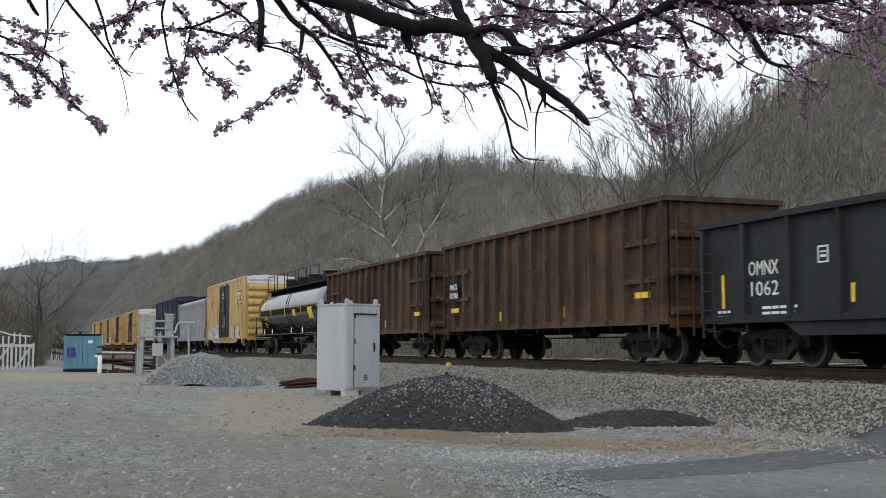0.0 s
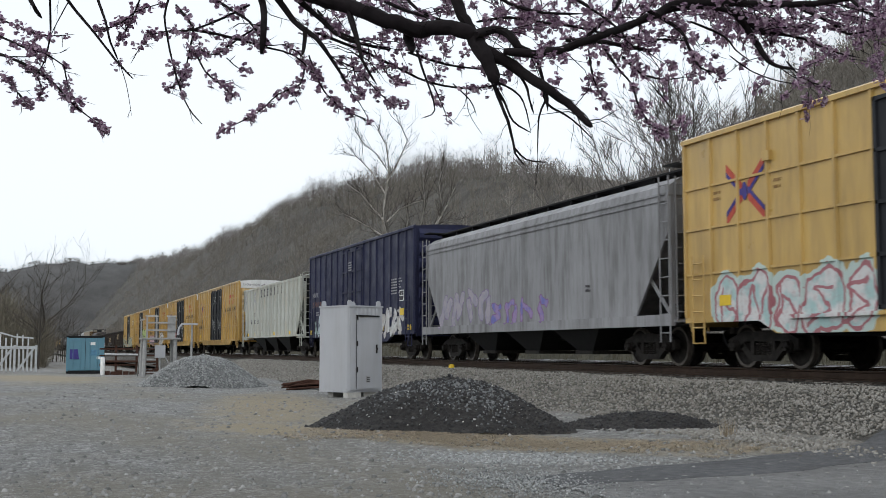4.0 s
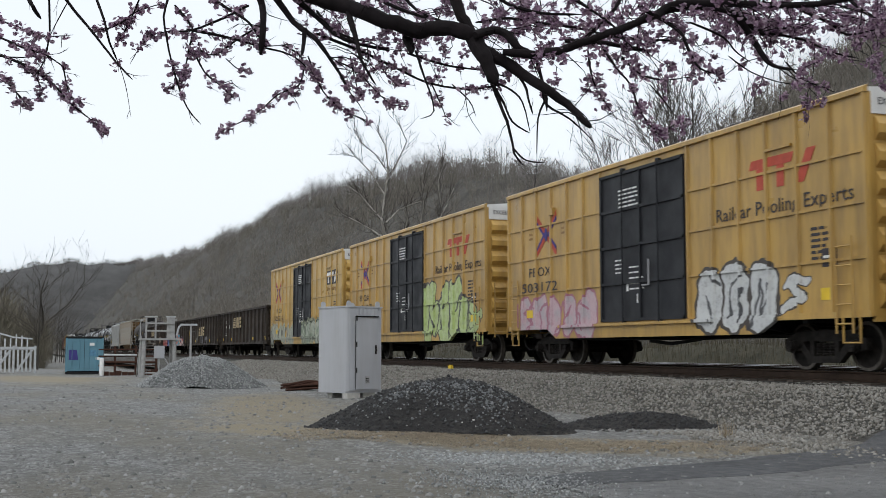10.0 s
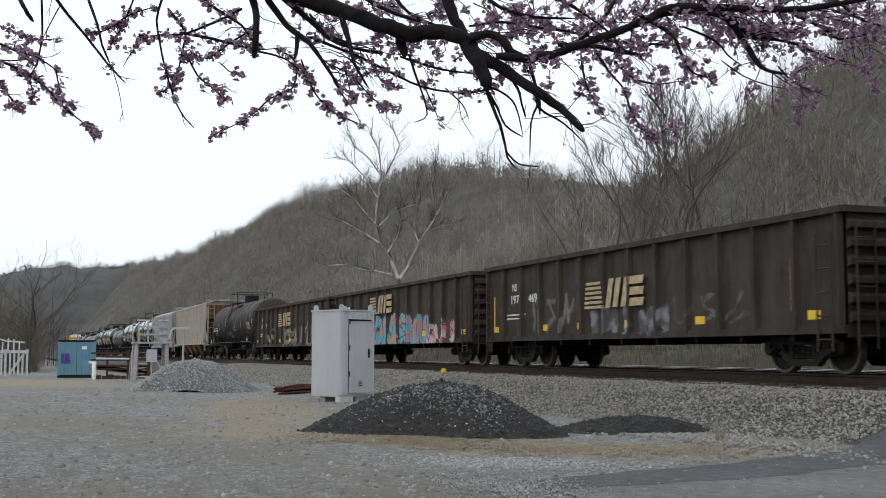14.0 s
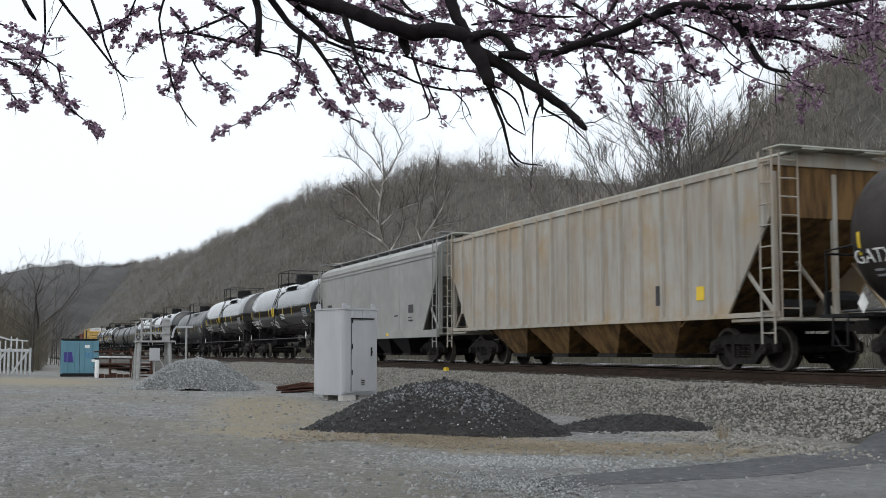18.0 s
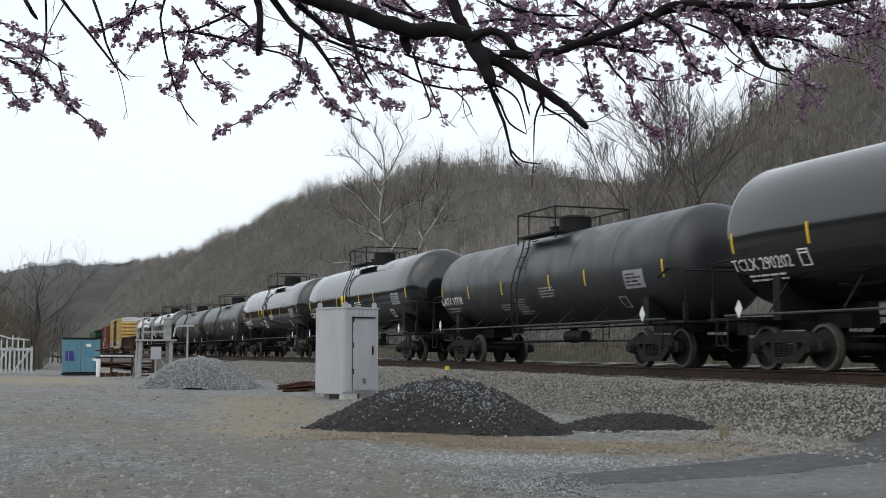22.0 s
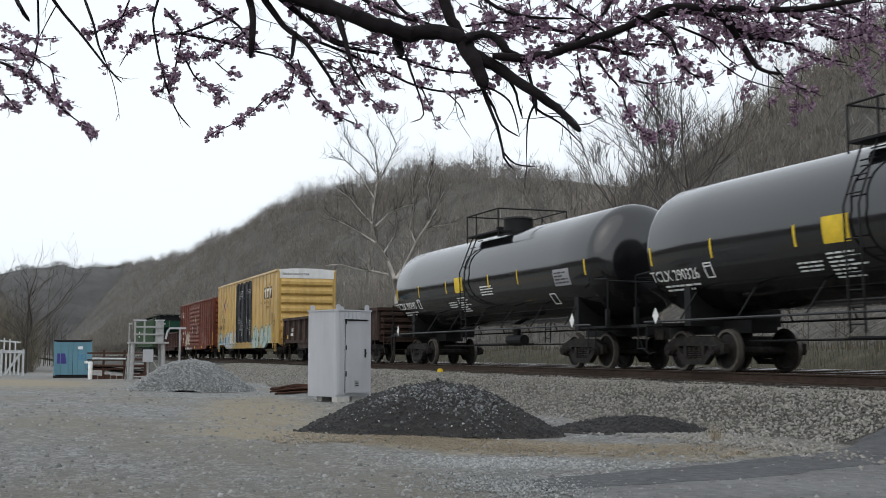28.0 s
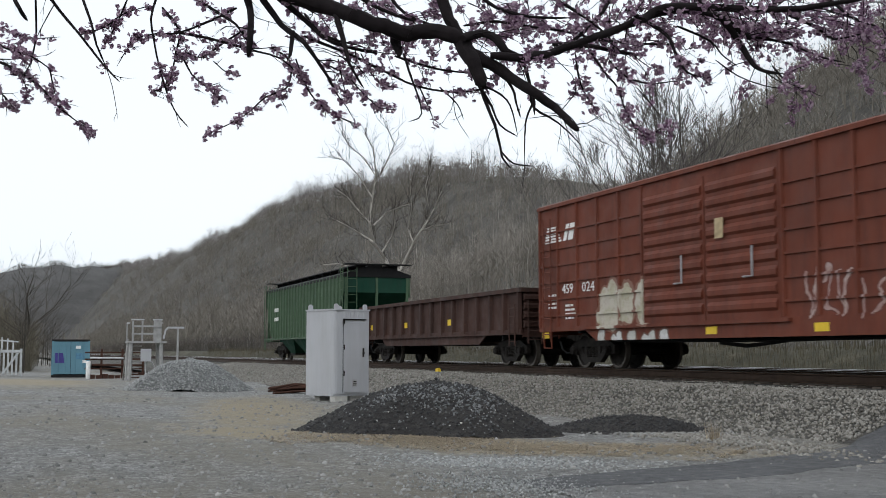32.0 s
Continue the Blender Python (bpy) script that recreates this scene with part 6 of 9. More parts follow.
for k, (rear, front) in enumerate(((-258.2, -241.4), (-276.0, -259.4), (-294.0, -277.2), (-312.8, -295.2))):
    L = front - rear
    m = sprayed("spray_painted_charcoal", PAINT_CHAR, SPRAYS[k]) if SPRAYS[k] else PAINT_CHAR
    c = couple(gondola("charcoal-brown steel gondola car with a faded cream mark", L, 2.97, m, 1.28, 0.78, end_ribs=6), rear, front)
    y, x, zm = -1.60, (-3.1, -1.6, -2.9, -2.0)[k], (1.86, 1.52, 1.98, 1.86)[k]
    for j in range(6):
        patch(c, rect(x + 0.02 * j, zm + j * 0.12, 1.05 - 0.06 * j, 0.07), MAT_FADED, y, "speed_stripe")
    for j, (p0, p1) in enumerate(((1.12, 1.36), (1.49, 1.73), (1.90, 2.12))):
        patch(c, [(x + p0, zm), (x + p1, zm), (x + p1 + 0.2, zm + 0.71), (x + p0 + 0.2, zm + 0.71)], MAT_FADED, y - 0.003 * (j % 2), "slanted_block")
    for z in (zm, zm + 0.26, zm + 0.52):
        patch(c, [(x + 2.3, z), (x + 2.95, z), (x + 3.01, z + 0.19), (x + 2.36, z + 0.19)], MAT_FADED, y, "slanted_block")
    y = -1.497
    write(c, ("197", "197", "200", "200")[k], -L / 2 + 2.06, 1.85, 0.25, MAT_WHITE, y, 0.55)
    write(c, "NS", -L / 2 + 2.06, 2.22, 0.22, MAT_WHITE, y, 0.32)
    write(c, ("454", "469", "318", "745")[k], -L / 2 + 3.33, 1.85, 0.25, MAT_WHITE, y, 0.55)
    bars(c, -L / 2 + 1.25, 1.5, 2, 1.6, MAT_WHITE, y, 0.04)
    for x in (-L / 2 + 0.5, -L / 2 + 3.9, -2.2, 0.3, 3.4, L / 2 - 1.1):
        yellow_square(c, x, 1.02, 0.36, 0.17, y)
    if k == 1:
        yellow_square(c, L / 2 - 1.6, 1.2, 0.1, 1.0, y)
        yellow_square(c, -L / 2 + 0.5, 1.2, 0.08, 0.9, y)

# dull black tank car, cream hopper, pale grey hopper
def tank_marks(c, L, R, zc, code, shiny):
    first = set(c.children)
    y = -R - 0.006
    mat = MAT_WHITE if shiny else MAT_GREYLET
    tz = zc - (0.80 if shiny else 0.55)
    if code:
        write(c, code, -L / 2 + 1.5, tz, 0.27, MAT_WHITE, y - 0.012, 1.95)
    bars(c, -L / 2 + 0.9, tz - 0.17, 2, 1.5, mat, y, 0.045)
    if shiny:
        patch(c, rect(-L / 2 + 6.75, zc - 0.42, 0.72, 0.50), MAT_YELLOW, y - 0.006, "yellow_panel", "bright yellow warning panel")
        for k, (x, z, w) in enumerate(((0, 0, 0.30), (0, 0.33, 0.30), (0, 0.26, 0.30))):
            patch(c, rect(-L / 2 + 2.72 + x, tz - 0.03 + z, w, 0.03), MAT_WHITE, y, "stencil_line")
        for x in (2.5, 2.77):
            patch(c, rect(-L / 2 + x + 0.22, tz, 0.03, 0.3), MAT_WHITE, y, "stencil_line")
    bars(c, -L / 2 + 6.7, zc - 0.62, 7, 1.0, mat, y, 0.035, 0.085)
    bars(c, 0.5, zc - 0.35, 4, 1.1, mat, y, 0.035, 0.085)
    bars(c, -2.6, zc - 0.75, 3, 0.8, mat, y, 0.035, 0.085)
    patch(c, rect(L / 2 - 2.6, zc - 0.6, 0.95, 0.46), MAT_GREYLET, y - 0.001, "data_plate", "pale data plate")
    bars(c, L / 2 - 2.52, zc - 0.26, 4, 0.8, MAT_DARKLET, y - 0.007, 0.04, 0.09)
    for x, z, w, h in ((0, 0, 0.36, 0.03), (0, 0.33, 0.36, 0.03), (0, 0.03, 0.03, 0.3), (0.33, 0.03, 0.03, 0.3)):
        patch(c, rect(L / 2 - 3.2 + x, zc - 1.15 + z, w, h), mat, y, "stencil_frame")
    for x in (-L / 2 + 0.65, -L / 2 + 3.1, -L / 2 + 5.9, 1.2, 3.4, L / 2 - 0.75):
        yellow_square(c, x, zc - 0.4, 0.065, 0.42, y - 0.002)
    wrap(c, first, R, zc)
    for x in (-L / 2 + 0.95, L / 2 - 1.35):
        patch(c, [(x, 1.06), (x + 0.13, 1.25), (x, 1.44), (x - 0.13, 1.25)], MAT_WHITE, -1.545, "hazard_diamond", "white hazard diamond")


DULL = "dull black tank car with yellow side strips"
SHINY = "glossy black tank car with a bright yellow panel"
c = couple(tankcar("dull brown-black tank car with yellow side strips", 16.2, 1.38, 2.50, PAINT_TANKD), -330.2, -314.0)
tank_marks(c, 16.2, 1.38, 2.50, "GATX 71356", False)
c = couple(hopper("cream covered hopper car heavily streaked with rust", 18.2, 4.45, PAINT_TAN, 0.95, 4, False, under_mat=PAINT_RUSTBAY, walkway_mat=PAINT_LGREY, low_walk=True, eave=0.36), -349.8, -331.6)
yellow_square(c, 6.2, 1.5, 0.3, 0.3, -1.553)
patch(c, rect(4.5, 1.45, 0.3, 0.45), MAT_DARKLET, -1.552, "stencil_box")
m = sprayed("spray_lined_grey", PAINT_GREY, ((-3.9, -0.2, 1.3, 2.3, "akonsi", 0.05, (0.20, 0.195, 0.19), (0.26, 0.25, 0.24), (0.34, 0.335, 0.32)),))
c = couple(hopper("pale grey covered hopper car with curved sides", 16.9, 4.42, m, 4.2, 4, True, walkway_mat=MAT_GREYLET), -367.7, -350.8)
patch(c, rect(5.1, 1.85, 0.55, 0.3), MAT_DARKLET, -1.556, "stencil_box")
bars(c, 5.1, 1.65, 2, 0.55, MAT_DARKLET, -1.556)
bars(c, 3.4, 1.75, 1, 0.5, MAT_DARKLET, -1.556)
write(c, "NDYX", -6.5, 2.33, 0.25, MAT_DARKLET, -1.556, 0.78)
write(c, "841422", -6.25, 1.76, 0.25, MAT_DARKLET, -1.556, 1.0)
patch(c, rect(-5.68, 1.72, 0.22, 0.33), MAT_DARKLET, -1.556, "stencil_box")
yellow_square(c, -7.0, 1.55, 0.06, 0.6, -1.556)
for x in (-6.5, 2.6):
    yellow_square(c, x, 1.02, 0.3, 0.1, -1.64)

for rear, front, shiny, code in ((-386.0, -369.2, True, "TCLX 290275"), (-404.6, -387.8, True, "TCLX 290202"), (-422.4, -406.2, False, "GATX 17718"), (-441.6, -424.8, True, "TCLX 290364"),
                                 (-460.0, -443.2, True, "TCLX 290268"), (-477.8, -461.6, False, None), (-495.6, -479.4, False, None), (-514.3, -497.5, True, "TCLX 290326"), (-533.0, -516.2, True, "TCLX 290393")):
    L = front - rear
    R, zc = (1.50, 2.80) if shiny else (1.37, 2.50)
    c = couple(tankcar(SHINY if shiny else DULL, L, R, zc, PAINT_TANK if shiny else PAINT_TANKG), rear, front)
    tank_marks(c, L, R, zc, code, shiny)

# tail: low gondola, yellow boxcar, red boxcar, low gondola, green hopper
c = couple(gondola("low dark rusty gondola car with a bowed belly", 17.0, 2.16, PAINT_DARKRUST, 1.2, 0.95, end_ribs=4, belly=True), -551.5, -534.5)
write(c, "NS", -6.7, 1.5, 0.2, MAT_WHITE, -1.5, 0.34)
bars(c, -7.2, 1.3, 1, 1.0, MAT_WHITE, -1.5, 0.14)
for x in (-7.9, -3, 2.2, 6.9):
    yellow_square(c, x, 1.15, 0.3, 0.2, -1.5)
yellow_box(-571.9, -552.8, "long pale yellow boxcar with double doors and teal spray lettering", PAINT_YEL2, True, "black",
           ((-9.0, -5.7, 0.6, 1.75, "mdmd", 0.32, (0.46, 0.54, 0.56), (0.28, 0.43, 0.50), (0.09, 0.15, 0.22)), (-8.85, -5.85, 0.68, 1.6, "vsi", 0.05, (0.09, 0.15, 0.22), (0.09, 0.15, 0.22), (0.09, 0.15, 0.22)), (-5.9, -2.7, 0.55, 1.95, "dmdd", 0.36, (0.50, 0.51, 0.49), (0.56, 0.57, 0.55), (0.22, 0.24, 0.24)), (-5.75, -2.85, 0.63, 1.8, "nai", 0.05, (0.22, 0.24, 0.24), (0.22, 0.24, 0.24), (0.22, 0.24, 0.24)),
            (2.6, 7.9, 0.58, 2.1, "mddmd", 0.33, (0.50, 0.55, 0.52), (0.38, 0.50, 0.46), (0.08, 0.14, 0.13)), (2.75, 7.75, 0.66, 1.95, "nvsi", 0.05, (0.08, 0.14, 0.13), (0.08, 0.14, 0.13), (0.08, 0.14, 0.13)), (-9.2, -7.6, 2.75, 3.1, "ii", 0.3, (0.30, 0.50, 0.40), (0.4, 0.5, 0.3), (0.36, 0.46, 0.28))), ("TB OX", "66 53 11"), 2.25, False, ())
m = sprayed("spray_painted_oxide", PAINT_OXIDE, ((-4.9, -2.5, 0.98, 2.1, "mdd", 0.44, (0.42, 0.40, 0.30), (0.5, 0.47, 0.40), (0.22, 0.12, 0.09)), (-5.25, -1.5, 0.45, 0.88, "dmdmd", 0.62, (0.5, 0.5, 0.47), WHT, (0.16, 0.1, 0.08)), (2.9, 5.1, 0.98, 1.85, "vzvis", 0.07, (0.46, 0.36, 0.33), (0.34, 0.22, 0.2), (0.12, 0.04, 0.03)), (0.1, 0.8, 2.3, 2.8, "i", 0.2, (0.40, 0.34, 0.27), (0.36, 0.3, 0.24), (0.20, 0.08, 0.05))))
c = couple(boxcar("oxide red boxcar with corrugated sliding doors", 16.9, 4.42, m, PAINT_OXIDE, (5.6, 10.7), PAINT_OXIDE, 1.05, (1.35, 1.8, 2.25, 2.7, 3.15, 3.6), PAINT_OXIDE, None, True, True), -590.9, -574.0)
for j in range(6):
    patch(c, rect(-8.1 + 0.03 * j, 3.35 + j * 0.075, 1.0 - 0.09 * j, 0.05), MAT_WHITE, name="speed_stripe")
patch(c, [(-7.0, 3.35), (-6.82, 3.35), (-6.62, 3.78), (-6.8, 3.78)], MAT_WHITE, name="slanted_block")
patch(c, [(-6.72, 3.35), (-6.45, 3.35), (-6.3, 3.78), (-6.57, 3.78)], MAT_WHITE, name="slanted_block")
write(c, "459", -6.75, 1.95, 0.26, MAT_WHITE, width=0.62)
write(c, "024", -5.6, 1.95, 0.26, MAT_WHITE, width=0.66)
bars(c, -7.9, 1.9, 4, 0.7, MAT_WHITE)
bars(c, -6.9, 1.6, 4, 0.7, MAT_WHITE, seed=2)
yellow_square(c, 8.24, 0.98, 0.09, 0.95, -HALF - 0.06)
patch(c, rect(0.15, 2.75, 0.3, 0.42), MAT_FADED, -HALF - 0.09, "paper_notice")
for x in (-8.2, -0.3, 3.2, 7.2):
    yellow_square(c, x, 0.78, 0.4, 0.16, -HALF - 0.05)
c = couple(gondola("low maroon gondola car with pale streaks on its ribs", 16.1, 2.2, PAINT_MAROON, 1.05, 0.95, end_ribs=4, belly=True), -608.4, -592.3)
for x in (-6.8, -2.5, 2.0, 6.6):
    yellow_square(c, x, 1.3, 0.3, 0.2, -1.5)
# slope sheets, bays and end panel are a deeper green than the sides
c = couple(hopper("faded green covered hopper car at the train's end", 16.5, 4.25, PAINT_GREEN, 0.62, 3, False, low_walk=True, under_mat=MAT_DEEPGREEN, roof_mat=MAT_BLACK, walkway_mat=MAT_BLACK), -627.4, -610.9)
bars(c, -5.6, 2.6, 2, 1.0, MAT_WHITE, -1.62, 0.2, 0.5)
part("end_panel", Shape().box(7.95, 7.99, -1.48, 1.48, 3.1, 3.75), MAT_DEEPGREEN, c)


# ---- the yard ----
PAINT_CABINET = paint("pale_grey_cabinet_paint", (0.46, 0.47, 0.495), 0.5, (0.34, 0.33, 0.32), 0.35, (0.26, 0.16, 0.10), 0.04)
PAINT_CONTAINER = paint("sky_blue_container_paint", (0.13, 0.27, 0.34), 0.55, (0.13, 0.22, 0.26), 0.4, (0.22, 0.13, 0.08), 0.08)
PAINT_FENCE = plain("weathered_white_timber", (0.48, 0.49, 0.49), 0.8, 0, 0.2, 5)
PAINT_STAND = plain("grey_galvanised_steel", (0.34, 0.34, 0.335), 0.6, 0.0, 0.2, 5)
MAT_RUSTY = plain("rusted_scrap_steel", (0.062, 0.03, 0.021), 0.9, 0.0, 0.35, 6)
MAT_CONCRETE = plain("pale_concrete_block", (0.46, 0.45, 0.42), 0.9, 0, 0.2, 7, 0.4)


def cabinet():
    """A steel walk-in equipment cabinet on concrete blocks, with a fluted corner, a door and lifting lugs."""
    w, h, z0 = 1.13, 2.08, 0.17
    m = pose(-28.0, 7.62, 0, 0, 0, 113)       # the near corner; local x runs along the door side, y goes inwards
    cab = thing("equipment_cabinet", m, "pale grey steel equipment cabinet with a narrow door", "cabinet")
    body = Shape().slab([(0.0, 0.09), (0.03, 0.03), (0.09, 0.0), (w, 0.0), (w, w), (0.0, w)], "z", z0, z0 + h)
    part("body", body, PAINT_CABINET, cab)
    part("roof", Shape().slab([(-0.02, 0.07), (0.07, -0.02), (w + 0.02, -0.02), (w + 0.02, w + 0.02), (-0.02, w + 0.02)], "z", z0 + h + 0.002, z0 + h + 0.04), PAINT_CABINET, cab)
    for x in (0.12, 0.155, 0.19, 0.225):
        part("flute", Shape().slab([(x, -0.001), (x + 0.018, -0.012), (x + 0.026, -0.001)], "z", z0 + 0.04, z0 + h - 0.03), PAINT_CABINET, cab)
    for k in range(6):
        x = 0.30 + k * 0.125
        part("flute", Shape().slab([(x, -0.001), (x + 0.03, -0.014), (x + 0.08, -0.014), (x + 0.11, -0.001)], "z", z0 + h - 0.2, z0 + h - 0.02), PAINT_CABINET, cab)
    dr = part("door", Shape().box(0.30, 0.98, -0.03, -0.003, z0 + 0.04, z0 + h - 0.24), PAINT_CABINET, cab, "narrow grey steel door")
    part("drip_strip", Shape().box(0.28, 1.0, -0.055, -0.002, z0 + h - 0.235, z0 + h - 0.205), MAT_BLACK, cab)
    part("door_gap", Shape().box(0.285, 0.298, -0.008, -0.002, z0 + 0.04, z0 + h - 0.24), MAT_BLACK, cab)
    part("door_gap", Shape().box(0.982, 0.992, -0.008, -0.002, z0 + 0.04, z0 + h - 0.24), MAT_BLACK, cab)
    for z in (0.45, 1.1, 1.75):
        part("hinge", Shape().tube([(0.305, -0.035, z0 + z), (0.305, -0.035, z0 + z + 0.13)], 0.016, 8), MAT_STEEL, dr)
    part("latch", Shape().box(0.90, 0.94, -0.05, -0.031, z0 + 0.92, z0 + 1.14).box(0.905, 0.935, -0.075, -0.05, z0 + 1.0, z0 + 1.05), MAT_STEEL, dr, "dark steel latch")
    part("vent_plate", Shape().box(0.58, 0.72, -0.038, -0.031, z0 + 0.18, z0 + 0.36), PAINT_STAND, dr)
    for k in range(3):
        part("vent_slat", Shape().box(0.60, 0.70, -0.044, -0.0385, z0 + 0.21 + k * 0.045, z0 + 0.23 + k * 0.045), MAT_STEEL, dr)
    for x, y in ((0.1, 0.04), (w - 0.1, 0.04), (0.05, w - 0.1), (w - 0.1, w - 0.06)):
        part("lifting_lug", Shape().slab([(x - 0.07, z0 + h + 0.03), (x + 0.07, z0 + h + 0.03), (x + 0.07, z0 + h + 0.13), (x + 0.03, z0 + h + 0.17), (x - 0.03, z0 + h + 0.17), (x - 0.07, z0 + h + 0.13)], "y", y - 0.012, y + 0.012), PAINT_CABINET, cab)
    part("base_channel", Shape().box(0.0, w, 0.03, w, z0 - 0.05, z0 - 0.001), PAINT_CABINET, cab)
    for x, y in ((0.02, -0.03), (0.62, 0.1), (0.15, 0.75), (0.85, 0.8)):
        b = tagged(new("concrete_block", Shape().box(x, x + 0.40, y, y + 0.2, -0.05, z0 - 0.052).mesh("concrete_block", MAT_CONCRETE)), "pale concrete block under the grey cabinet", "block", "blocks under the cabinet")
        b.matrix_basis = m
    return cab


cabinet()


def mound(name, cx, cy, ax, ay, h, turn, seed, mat, label, tail=None):
    """A dumped heap: a rough heightfield with a sunk rim. tail: a second, lower lobe (dx, dy, ax, ay, h)."""
    n = 70
    lobes = [(0, 0, ax, ay, h)] + ([tail] if tail else [])
    ex = max(abs(l[0]) + l[2] for l in lobes) * 1.05
    ey = max(abs(l[1]) + l[3] for l in lobes) * 1.05
    xs, ys = np.linspace(-ex, ex, n), np.linspace(-ey, ey, n)

    def z_of(x, y):
        z = np.full_like(x, -0.08)
        for dx, dy, a, b, hh in lobes:
            d = np.sqrt(((x - dx) / a) ** 2 + ((y - dy) / b) ** 2)
            d = d * (1 + 0.07 * np.sin(3 * np.arctan2(y - dy, x - dx) + seed) + 0.04 * np.sin(7 * np.arctan2(y - dy, x - dx) + 2 * seed))
            z = np.maximum(z, hh * np.clip(1.06 - 0.25 * np.exp(-d * d * 14) - d, -0.2, 1) + 0.012 * np.sin(x * 13 + seed) * np.sin(y * 11))
        return np.maximum(z, -0.08)

    ob = heightfield(name, xs, ys, z_of, mat)
    ob.matrix_basis = pose(cx, cy, 0, 0, 0, turn)
    tagged(ob, label, "pile")
    return ob, z_of, ex, ey


def strewn(parent_name, z_of, ex, ey, m, count, size, mat, seed, label, category, clump=None, low=0.01):
    g = np.random.default_rng(seed)
    x, y = g.uniform(-ex, ex, count), g.uniform(-ey, ey, count)
    if clump:
        x, y = clump[0] + g.normal(0, clump[2], count), clump[1] + g.normal(0, clump[3], count)
    z = z_of(x, y)
    ok = z > low
    P = np.stack([x[ok], y[ok], z[ok]], -1)
    ob = new(parent_name, scatter_rocks(parent_name, P, g.uniform(*size, len(P)) * g.uniform(0.6, 1.0, len(P)), mat, seed))
    ob.matrix_basis = m
    return tagged(ob, label, category, kind="stuff")


# heap of black millings with a low tail; x of the heap runs across the view
HM = pose(-16.82, 6.2, 0, 0, 0, 72)
heap, zf, ex, ey = mound("black_mound", -16.82, 6.2, 1.88, 1.5, 0.99, 72, 1.0, MAT_COAL, "heap of black asphalt millings with pale stones", (3.1, 0.35, 1.25, 0.75, 0.28))
strewn("millings_lumps", zf, ex, ey, HM, 7000, (0.02, 0.075), MAT_COALLUMP, 31, "loose black lumps on the heap", "millings")
strewn("pale_lumps", zf, ex, ey, HM, 22, (0.02, 0.055), MAT_PALELUMP, 32, "pale stones mixed into the black heap", "stones", (-0.45, -0.7, 0.55, 0.3))
strewn("pale_chips", zf, ex, ey, HM, 26, (0.015, 0.05), MAT_PALELUMP, 33, "pale chips spilled down the black heap", "stones", (0.55, -0.85, 0.4, 0.3))
strewn("pale_crumbs", zf, ex, ey, HM, 6, (0.015, 0.035), MAT_PALELUMP, 34, "pale crumbs near the heap's top", "stones", (-0.3, -0.3, 0.45, 0.25))
strewn("grey_chips", zf, ex, ey, HM, 420, (0.02, 0.06), MAT_GREYLUMP, 36, "grey chips mixed into the black heap", "stones", (-0.35, -0.5, 0.5, 0.22))
strewn("grey_spill", zf, ex, ey, HM, 420, (0.02, 0.06), MAT_GREYLUMP, 37, "grey chips spilled down the black heap", "stones", (0.45, -0.75, 0.3, 0.3))
GM = pose(-37.6, 5.5, 0, 0, 0, 78)
heap2, zf2, ex2, ey2 = mound("stone_mound", -37.6, 5.5, 1.95, 1.7, 1.30, 78, 2.2, MAT_STONEBED, "heap of grey crushed stone in the yard")
strewn("gravel_heap_stones", zf2, ex2, ey2, GM, 8000, (0.03, 0.085), MAT_STONE, 35, "grey crushed stones of the heap", "stones")


def rod_bundle():
    g = random.Random(8)
    t = thing("scrap_rods", pose(-33.4, 8.1, 0, 0, 0, 80), "bundle of rusty steel rods on the gravel", "scrap")
    for k in range(26):
        y, z = g.uniform(-0.5, 0.5), 0.03 + 0.18 * g.random()
        a = g.uniform(-0.25, 0.25)
        part("rod", Shape().tube([(-0.75 + g.uniform(-0.2, 0.2), y, z), (-0.2, y + a * 0.4, z + 0.14 * g.random()), (0.3, y + a * 0.7, z + 0.06), (0.8 + g.uniform(-0.2, 0.2), y + a, 0.04)], 0.03, 6), MAT_RUSTY, t)


rod_bundle()


